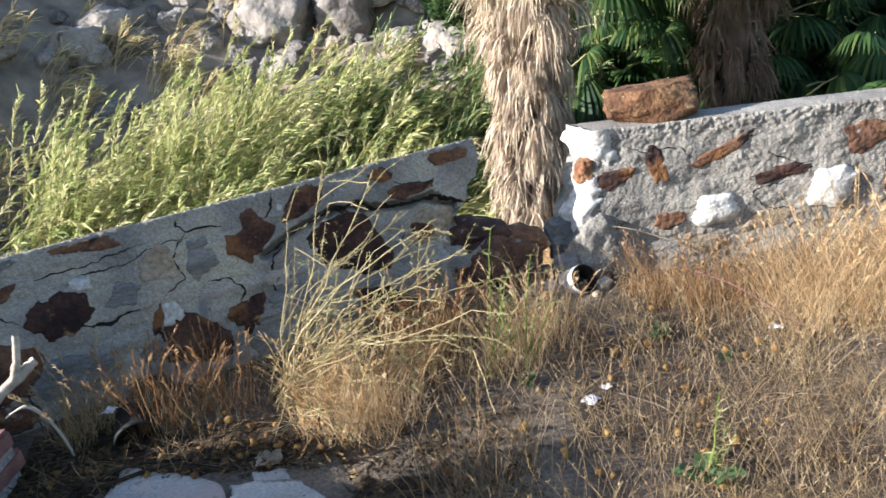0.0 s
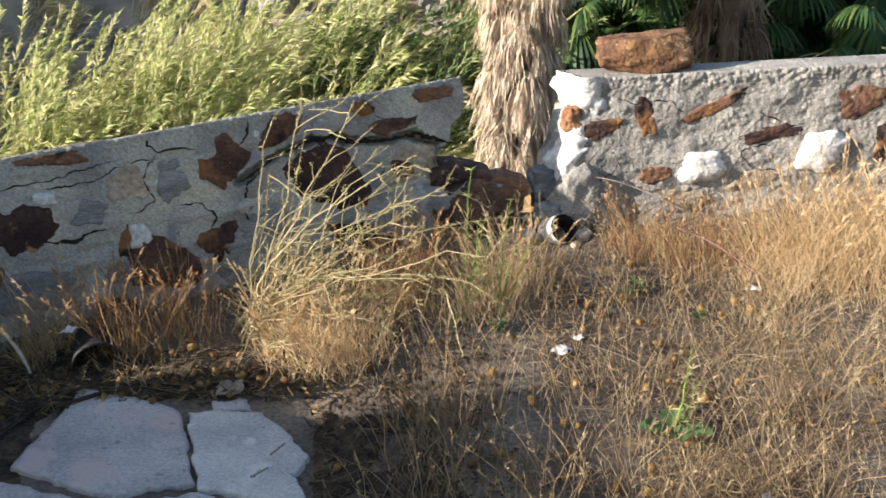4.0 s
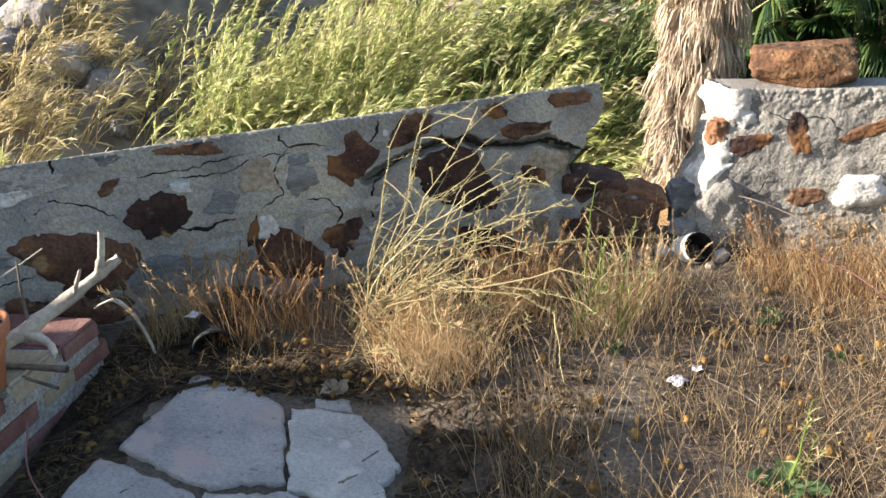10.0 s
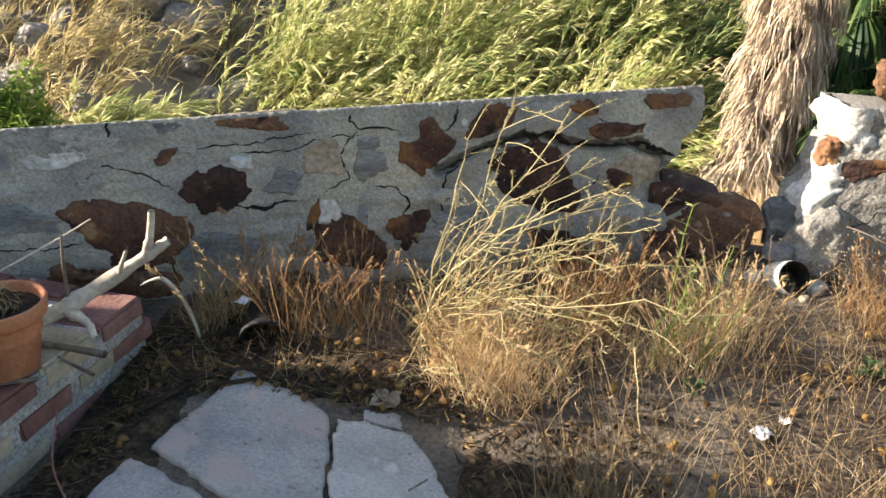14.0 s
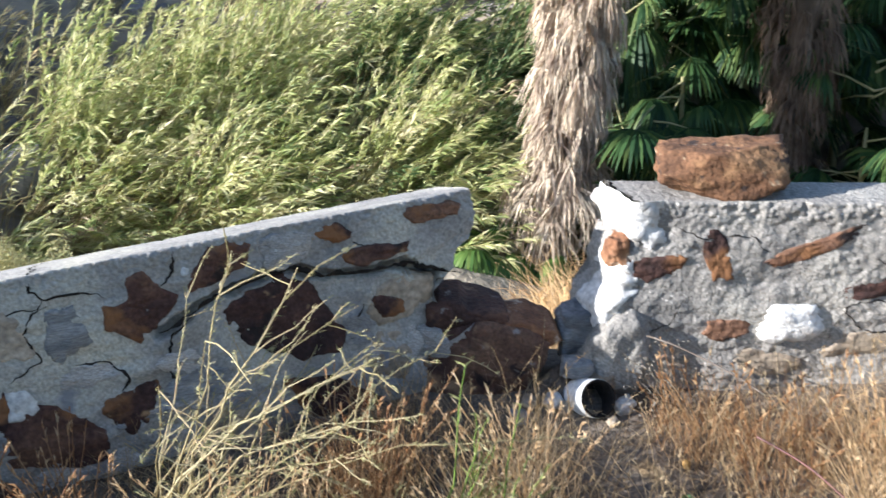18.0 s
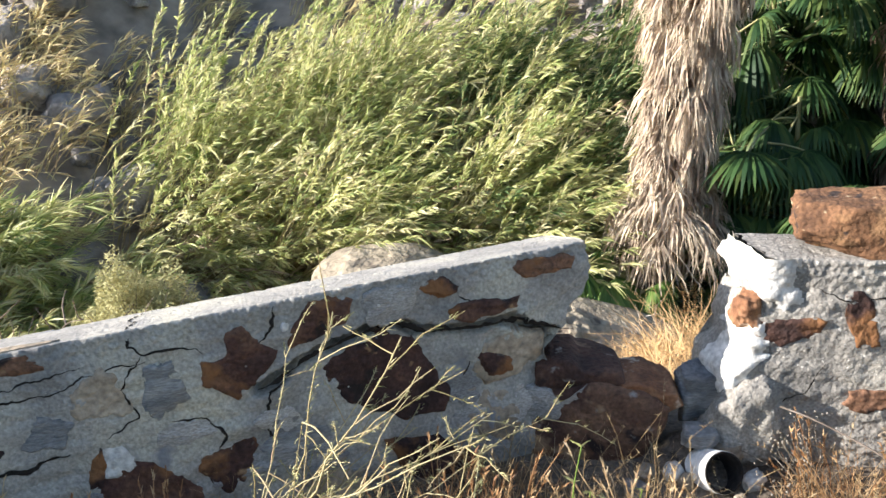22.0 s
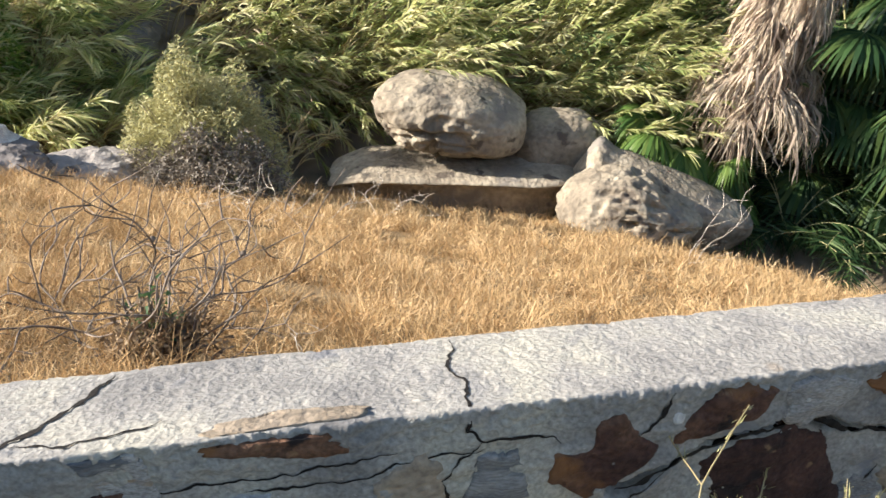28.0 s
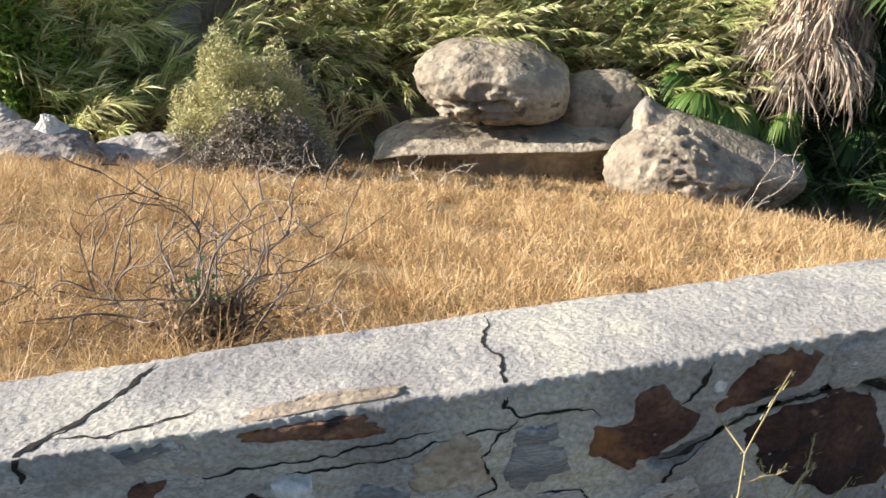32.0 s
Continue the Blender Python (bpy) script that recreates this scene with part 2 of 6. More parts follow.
M_JOINT = surface("brick_joint", [(0.26, 0.258, 0.25), (0.36, 0.352, 0.34), (0.46, 0.45, 0.43)], 12, 120, 0.95, 1.0, 80, grit=(0.6, 1.3), spots=[((0.55, 0.53, 0.50), 45, 0.68), ((0.12, 0.11, 0.10), 30, 0.66)])
M_CLAY = surface("terracotta", [(0.36, 0.135, 0.063), (0.45, 0.18, 0.09), (0.50, 0.23, 0.13)], 6, 80, 0.8, 0.15, 80, spots=[((0.52, 0.33, 0.24), 9, 0.68)])
M_SOIL = surface("potting_soil", [(0.018, 0.013, 0.01), (0.035, 0.026, 0.018), (0.06, 0.045, 0.03)], 30, 120, 0.95, 1.0, 110, spots=[((0.25, 0.20, 0.13), 90, 0.70)])
M_MOULD = surface("leaf_mould", [(0.02, 0.014, 0.01), (0.045, 0.032, 0.02), (0.10, 0.07, 0.035)], 22, 90, 0.95, 1.0, 70, grit=(0.5, 1.5), spots=[((0.22, 0.15, 0.06), 40, 0.66), ((0.012, 0.010, 0.008), 30, 0.60)])
M_GREENPLASTIC = surface("dark_green_plastic", [(0.012, 0.028, 0.02), (0.02, 0.042, 0.03)], 8, 60, 0.45, 0.1, 50, spec=0.5)
M_PVC = surface("white_pvc", [(0.62, 0.61, 0.58), (0.74, 0.73, 0.70)], 8, 60, 0.45, 0.1, 40, spots=[((0.45, 0.40, 0.33), 9, 0.74)], spec=0.5)
# Near-black that paints the shade inside the pipe and the wall cracks.
M_DARKHOLE = surface("pipe_grime", [(0.01, 0.009, 0.008), (0.025, 0.02, 0.017)], 20, 80, 0.95, 0.5, 60)
M_BLACK = surface("black_plastic", [(0.012, 0.012, 0.013), (0.025, 0.025, 0.026)], 8, 60, 0.7, 0.2, 30, spec=0.3)
M_PAPER = surface("torn_paper", [(0.66, 0.64, 0.66), (0.80, 0.79, 0.80)], 20, 90, 0.9, 0.3, 60)
M_DEADWOOD = surface("bleached_wood", [(0.36, 0.31, 0.25), (0.54, 0.48, 0.40), (0.66, 0.60, 0.51)], 9, 70, 0.85, 0.6, 50, stretch=(1, 1, 1))
M_TWIG = surface("grey_twig", [(0.09, 0.07, 0.055), (0.19, 0.155, 0.125), (0.32, 0.275, 0.225)], 12, 60, 0.9, 0.3, 60)
M_STUCCO = surface("plain_stucco", [(0.42, 0.38, 0.32), (0.50, 0.46, 0.40)], 2, 40, 0.95, 0.6, 60)
M_FRUIT = surface("dry_fruit", [(0.11, 0.055, 0.018), (0.21, 0.115, 0.034), (0.30, 0.18, 0.055)], 12, 80, 0.7, 0.4, 60, by_object=0.5)
M_TRUNK = surface("palm_trunk", [(0.07, 0.05, 0.035), (0.14, 0.105, 0.075), (0.22, 0.17, 0.13)], 3, 20, 0.95, 0.9, 12, stretch=(1, 1, 0.3))
M_GRASS = leafy("straw", [(0.21, 0.135, 0.065), (0.38, 0.27, 0.14), (0.52, 0.40, 0.23), (0.62, 0.52, 0.34)], 0.35, 0.6, 0.35, 3.0)
M_PALESTRAW = leafy("pale_straw", [(0.42, 0.26, 0.12), (0.62, 0.44, 0.24), (0.74, 0.57, 0.35), (0.80, 0.67, 0.46)], 0.4, 0.6, 0.3, 6.0)
M_FEATHER = leafy("dark_frond", [(0.012, 0.03, 0.012), (0.02, 0.05, 0.018), (0.045, 0.085, 0.028), (0.11, 0.16, 0.055)], 0.25, 0.4)
M_STUBBLE = leafy("matted_straw", [(0.09, 0.064, 0.042), (0.175, 0.122, 0.075), (0.29, 0.21, 0.125), (0.43, 0.34, 0.225)], 0.2, 0.8, 0.4, 4.0)
M_OATS = leafy("golden_grass", [(0.19, 0.11, 0.05), (0.45, 0.295, 0.14), (0.66, 0.475, 0.25), (0.78, 0.61, 0.38)], 0.25, 0.6, 0.6, 3.0)
M_ORANGE = leafy("orange_weed", [(0.22, 0.105, 0.045), (0.38, 0.21, 0.095), (0.50, 0.33, 0.17), (0.58, 0.45, 0.27)], 0.3)
M_MUSTARD = leafy("mustard_stem", [(0.31, 0.25, 0.115), (0.45, 0.37, 0.19), (0.55, 0.47, 0.27), (0.42, 0.30, 0.17)], 0.2)
M_BUD = leafy("green_bud", [(0.27, 0.28, 0.10), (0.42, 0.40, 0.19), (0.54, 0.48, 0.28)], 0.3)
M_WEED = leafy("green_weed", [(0.10, 0.20, 0.035), (0.20, 0.30, 0.06), (0.30, 0.38, 0.09)], 0.35)
M_COOLLEAF = leafy("sow_thistle_leaf", [(0.045, 0.10, 0.04), (0.085, 0.16, 0.065), (0.14, 0.22, 0.08)], 0.3, 0.5)
M_REED = leafy("reed_leaf", [(0.10, 0.17, 0.06), (0.31, 0.38, 0.13), (0.56, 0.58, 0.25), (0.73, 0.70, 0.40), (0.78, 0.71, 0.48)], 0.42, 0.5, 0.55, 1.3)
# Reed leaf darkened to carry the shade beside the palm trunk.
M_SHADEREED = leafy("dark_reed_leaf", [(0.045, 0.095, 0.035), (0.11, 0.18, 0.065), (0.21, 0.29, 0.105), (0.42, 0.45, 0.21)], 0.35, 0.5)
M_REEDSTEM = leafy("reed_stem", [(0.22, 0.19, 0.08), (0.36, 0.30, 0.14), (0.44, 0.36, 0.22)], 0.1)
M_DRYREED = leafy("dry_reed", [(0.28, 0.21, 0.13), (0.44, 0.34, 0.22), (0.56, 0.46, 0.33)], 0.25)
M_DEADFROND = leafy("dead_frond", [(0.13, 0.092, 0.068), (0.38, 0.30, 0.23), (0.62, 0.52, 0.39), (0.78, 0.68, 0.53)], 0.15, 0.8, 0.55, 2.6)
# Darker copy of the dead fronds: the second palm's shade put into the colour.
M_SHADEFROND = leafy("old_frond", [(0.07, 0.05, 0.036), (0.14, 0.10, 0.07), (0.23, 0.165, 0.115), (0.32, 0.24, 0.17)], 0.1, 0.8, 0.5, 2.6)
M_FAN = leafy("palm_leaf", [(0.014, 0.04, 0.016), (0.03, 0.07, 0.025), (0.055, 0.11, 0.034), (0.12, 0.165, 0.045)], 0.28, 0.5)
M_FROND = leafy("feather_leaf", [(0.06, 0.13, 0.03), (0.11, 0.20, 0.045), (0.19, 0.27, 0.07)], 0.35, 0.4)
M_BUSH = leafy("bush_leaf", [(0.30, 0.29, 0.13), (0.46, 0.44, 0.22), (0.58, 0.55, 0.32)], 0.3, 0.7, 0.3, 2.0)
M_GREYBUSH = leafy("grey_brush", [(0.14, 0.12, 0.09), (0.24, 0.21, 0.17), (0.34, 0.31, 0.26)], 0.15, 0.9)
M_BRUSH = leafy("dry_brush", [(0.36, 0.28, 0.15), (0.56, 0.45, 0.25), (0.70, 0.60, 0.35), (0.58, 0.54, 0.24)], 0.25, 0.8)
M_LITTER = leafy("leaf_litter", [(0.025, 0.018, 0.013), (0.055, 0.038, 0.024), (0.11, 0.075, 0.04), (0.22, 0.145, 0.06)], 0.1, 0.8)


# ---------------------------------------------------------------- building tools
def mesh_of(name, verts, faces, material, smooth_on=True):
    me = bpy.data.meshes.new(name)
    me.from_pydata([tuple(v) for v in verts], [], faces)
    me.materials.append(material)
    if smooth_on:
        me.polygons.foreach_set("use_smooth", [True] * len(me.polygons))
    me.update()
    return me


def raw_mesh(name, verts, quads, material, smooth_on=True):
    """A large mesh of four-sided faces from arrays."""
    me = bpy.data.meshes.new(name)
    verts, quads = np.asarray(verts, np.float32), np.asarray(quads, np.int32)
    me.vertices.add(len(verts))
    me.vertices.foreach_set("co", verts.ravel())
    me.loops.add(quads.size)
    me.loops.foreach_set("vertex_index", quads.ravel())
    me.polygons.add(len(quads))
    me.polygons.foreach_set("loop_start", np.arange(0, quads.size, 4, dtype=np.int32))
    me.polygons.foreach_set("loop_total", np.full(len(quads), 4, np.int32))
    me.update(calc_edges=True)
    me.validate()
    me.materials.append(material)
    if smooth_on:
        me.polygons.foreach_set("use_smooth", np.ones(len(quads), bool))
    return me


def ribbons(pts, wid):
    """Strips along pts (n, k, 3) with half-width vectors wid (n, k, 3): vertices and faces."""
    n, k, _ = pts.shape
    v = np.stack([pts - wid, pts + wid], 2).reshape(-1, 3)
    base = (np.arange(n)[:, None] * k + np.arange(k - 1)[None]).ravel() * 2
    return v, np.stack([base, base + 1, base + 3, base + 2], 1)


def tubes(pts, rad, sides=4):
    """Thin round stems along pts (n, k, 3) with radii rad (n, k)."""
    n, k, _ = pts.shape
    d = pts[:, -1] - pts[:, 0]
    d /= np.linalg.norm(d, axis=1, keepdims=True) + 1e-9
    ref = np.where(np.abs(d[:, 2:3]) > 0.9, [[1.0, 0, 0]], [[0, 0, 1.0]])
    a = np.cross(d, ref)
    a /= np.linalg.norm(a, axis=1, keepdims=True) + 1e-9
    b = np.cross(d, a)
    ang = np.arange(sides) * 2 * np.pi / sides
    ring = np.cos(ang)[None, :, None] * a[:, None] + np.sin(ang)[None, :, None] * b[:, None]
    v = (pts[:, :, None] + rad[:, :, None, None] * ring[:, None]).reshape(-1, 3)
    i = np.arange(n)[:, None, None] * k * sides + np.arange(k - 1)[None, :, None] * sides
    j = np.arange(sides)[None, None]
    j2 = (j + 1) % sides
    q = np.stack([i + j, i + j2, i + sides + j2, i + sides + j], -1).reshape(-1, 4)
    return v, q


def joined(name, chunks, material):
    vs, qs, off = [], [], 0
    for v, q in chunks:
        vs.append(v)
        qs.append(q + off)
        off += len(v)
    return raw_mesh(name, np.concatenate(vs), np.concatenate(qs), material)


def bend(base, heading, length, rise, droop, k=5, wob=0.0):
    """Curved lines from base (n, 3): heading angles, lengths, starting slope angle, droop."""
    n = len(base)
    s = np.linspace(0, 1, k)
    ang = rise[:, None] - droop[:, None] * s[None]
    step = length[:, None] / (k - 1)
    run = np.cumsum(np.cos(ang) * step, 1) - np.cos(ang[:, :1]) * step
    up = np.cumsum(np.sin(ang) * step, 1) - np.sin(ang[:, :1]) * step
    p = np.stack([base[:, 0:1] + run * np.cos(heading)[:, None], base[:, 1:2] + run * np.sin(heading)[:, None], base[:, 2:3] + up], -1)
    if wob:
        p[:, 1:] += rng.normal(0, 1, (n, k - 1, 3)) * (wob * length)[:, None, None]
    return p


def side_of(p, tilt=None):
    """Unit vectors across each line, level or turned at random about it."""
    d = p[:, -1] - p[:, 0]
    d /= np.linalg.norm(d, axis=1, keepdims=True) + 1e-9
    a = np.cross(d, np.array([[0, 0, 1.0]]))
    bad = np.linalg.norm(a, axis=1) < 0.05
    a[bad] = [1, 0, 0]
    a /= np.linalg.norm(a, axis=1, keepdims=True)
    if tilt is not None:
        b = np.cross(a, d)
        a = np.cos(tilt)[:, None] * a + np.sin(tilt)[:, None] * b
    return a


def blades(base, heading, length, rise, droop, width, k=4, wob=0.0):
    p = bend(base, heading, length, rise, droop, k, wob)
    a = side_of(p, rng.uniform(0, 3.14, len(p)))
    taper = np.linspace(1, 0.12, k)
    return ribbons(p, a[:, None] * (width[:, None] * taper[None])[..., None] / 2)


def part(name, data, parent, label="", kind=""):
    ob = new(name, data)
    ob.parent = parent
    if kind:
        ob["kind"] = kind
    if label:
        ob["label"] = label
    return ob


def thing(name, label, category, group="", kind="", at=(0, 0, 0), rz=0):
    ob = new(name)
    ob.empty_display_size = 0.1
    ob.matrix_world = pose(*at, 0, 0, rz)
    return tagged(ob, label, category, group, kind)


def smooth(a, b, x):
    t = min(1.0, max(0.0, (x - a) / (b - a)))
    return t * t * (3 - 2 * t)


def nz(x, y, z=0.0):
    return noise.noise((x, y, z))


def yard(x, y):
    k = smooth(-1.9, -1.6, x) * smooth(-0.78, -1.0, x) * smooth(-0.62, -0.80, y) * smooth(-2.0, -1.7, y)
    return k * (paving_plane(x, y) - 0.002 + 0.004 * nz(x * 9, y * 9, 4)) + (1 - k) * open_yard(x, y)


def open_yard(x, y):
    return -0.075 + 0.085 * min(0.0, y) + 0.03 * smooth(-0.9, -1.7, x) + 0.10 * smooth(0.3, 1.2, x) * smooth(-1.6, -0.2, y) + 0.09 * math.exp(-((x + 0.04) ** 2 + (y - 0.16) ** 2) / 0.009) + 0.018 * nz(x * 1.7, y * 1.7) + 0.006 * nz(x * 9, y * 9, 4)


def paving_plane(x, y):
    return -0.127 - 0.14 * (x + 1.2) + 0.05 * (y + 1)


def wall_line(x):
    """Middle line of the garden wall, in plan."""
    return 0.372 * x + 0.46 if x < -0.1 else 0.42 - 0.186 * (x + 0.1)


def land(x, y):
    """Height of the ground: yard, grassy slope, stream bed, far hillside."""
    d = y - wall_line(x)
    if d <= 0:
        return yard(x, y)
    n = nz(x * 0.22, y * 0.22, 3.0)
    brow = 14.6 - 1.3 * max(0.0, x - 1.3)
    slope = -0.14 - 0.06 * min(d, 2.0) - 0.53 * max(0.0, y - 0.2) + 0.10 * n * smooth(0, 2, d) + 0.42 * math.exp(-(((x - 0.35) / 0.75) ** 2) - ((y - 1.5) / 0.85) ** 2) - 0.12 * max(0.0, x) * smooth(1, 6, d) - 1.5 * max(0.0, y - brow)
    bed = -7.6 + 0.3 * n
    rise = y - 15.2 - 0.25 * max(0.0, x - 2) + 4.5 * smooth(-7, -13, x)
    hill = -7.6 + 0.62 * max(0.0, min(rise, 30 + 0.3 * rise)) + 0.7 * n * smooth(0, 4, rise) + 0.35 * nz(x * 0.7, y * 0.7, 8) * smooth(0, 4, rise)
    return max(slope, bed, hill) if d > 0.3 else yard(x, y) * (1 - d / 0.3) + max(slope, bed) * d / 0.3


def rocky(name, size, seed, material, lumps=0.25, cuts=4, flat=0.0):
    """A weathered stone: a ball shaped by noise, with chipped planes."""
    bm = bmesh.new()
    bmesh.ops.create_icosphere(bm, subdivisions=cuts, radius=1)
    o = V3((seed * 3.7, seed * 1.3, seed * 2.1))
    r = random.Random(seed)
    planes = [(V3((r.uniform(-1, 1), r.uniform(-1, 1), r.uniform(-1, 1))).normalized(), r.uniform(0.62, 0.92)) for _ in range(9)]
    for v in bm.verts:
        c = v.co.copy()
        for nrm, dd in planes:
            e = c.dot(nrm) - dd
            if e > 0:
                c -= nrm * e * 0.85
        c *= 1 + lumps * noise.noise(c * 1.3 + o) + lumps * 0.45 * noise.noise(c * 3.1 + o) + lumps * 0.2 * noise.noise(c * 8 + o)
        if c.z < -flat > -9 and flat:
            c.z = -flat + (c.z + flat) * 0.15
        v.co = V3((c.x * size[0], c.y * size[1], c.z * size[2]))
    me = bpy.data.meshes.new(name)
    bm.to_mesh(me)
    bm.free()
    me.materials.append(material)
    me.polygons.foreach_set("use_smooth", [True] * len(me.polygons))
    return me


def block(name, size, seed, material, cuts=5, worn=0.22, rough=0.10):
    """A broken angular stone: a box with cut corners, rounded and roughened."""
    bm = bmesh.new()
    bmesh.ops.create_cube(bm, size=2)
    bmesh.ops.subdivide_edges(bm, edges=bm.edges[:], cuts=2 ** (cuts - 2) + 1, use_grid_fill=True)
    r = random.Random(seed)
    o = V3((seed * 3.1, seed * 1.7, seed * 2.3))
    planes = [(V3((r.choice((-1, 1)) * r.uniform(0.4, 1), r.choice((-1, 1)) * r.uniform(0.4, 1), r.choice((-1, 1)) * r.uniform(0.2, 1))).normalized(), r.uniform(0.95, 1.25)) for _ in range(8)]
    for v in bm.verts:
        c = v.co.lerp(v.co.normalized() * 1.15, worn)
        for nrm, dd in planes:
            e = c.dot(nrm) - dd
            if e > 0:
                c -= nrm * e
        c *= 1 + rough * noise.noise(c * 1.4 + o) + rough * 0.5 * noise.noise(c * 4 + o) + rough * 0.3 * noise.noise(c * 11 + o)
        v.co = V3((c.x * size[0], c.y * size[1], c.z * size[2]))
    me = bpy.data.meshes.new(name)
    bm.to_mesh(me)
    bm.free()
    me.materials.append(material)
    me.polygons.foreach_set("use_smooth", [True] * len(me.polygons))
    return me


# ---------------------------------------------------------------- ground and hillside
def spread(*spans):
    return [v for a, b, n in spans for v in np.linspace(a, b, n, endpoint=False)]


xs = spread((-70, -16, 18), (-16, -5, 44), (-5, -2.6, 24), (-2.6, 1.6, 130), (1.6, 6, 40), (6, 16, 30), (16, 71, 18))
ys = spread((-40, -4, 18), (-4, -1.8, 26), (-1.8, 0.6, 90), (0.6, 3, 30), (3, 26, 120), (26, 90, 30))
nx = len(xs)
ground_v = [(x, y, land(x, y)) for y in ys for x in xs]
ground_q = [(j * nx + i, j * nx + i + 1, (j + 1) * nx + i + 1, (j + 1) * nx + i) for j in range(len(ys) - 1) for i in range(nx - 1)]
tagged(new("ground", raw_mesh("ground", ground_v, ground_q, M_DIRT)), "dry brown dirt yard running down a grassy slope to a far hillside", "ground", kind="structure")


# ---------------------------------------------------------------- garden wall
def west(u, depth, z):
    """Place on the broken long wall: u runs along it from its broken end, depth goes in behind its face."""
    return (-0.30 - 0.9373 * u - 0.3487 * depth, 0.266 - 0.3487 * u + 0.9373 * depth, z)


def east(u, depth, z):
    return (0.15 + 0.983 * u + 0.186 * depth, 0.145 - 0.186 * u + 0.983 * depth, z)


def relief(u, z, dd, seed, amp):
    """Broad unevenness of a wall's surface, shared by the stones bedded in it."""
    amp *= 1 - 0.75 * smooth(0.42, 0.50, z)
    return amp * (noise.noise((u * 3.1, z * 3.1 + dd * 3, seed)) + 0.65 * noise.noise((u * 9, z * 9 + dd * 9, seed + 3)) + 0.40 * noise.noise((u * 5, z * 26 + dd * 9, seed + 5)))


def skin(u, z, dd, seed, amp, rough):
    """Unevenness and fine grit of a wall's surface together."""
    return relief(u, z, dd, seed, amp) + rough * (noise.noise((u * 22, z * 26 + dd * 26, seed + 7)) + 0.7 * noise.noise((u * 60, z * 60 + dd * 60, seed + 9)))


def no_inset(u, z):
    return 0.0


def under_slab(u, z):
    """The masonry under the cracked-off top slab stands back from it."""
    gap = float(np.interp(u, (0.03, 0.09, 0.198, 0.299, 0.382, 0.463, 0.525, 0.59, 0.695, 0.798), (0.285, 0.303, 0.356, 0.348, 0.352, 0.369, 0.404, 0.404, 0.379, 0.347))) - z
    return 0.024 * smooth(0.0, 0.012, gap) * smooth(0.36, 0.10, gap) * smooth(0.88, 0.74, u)


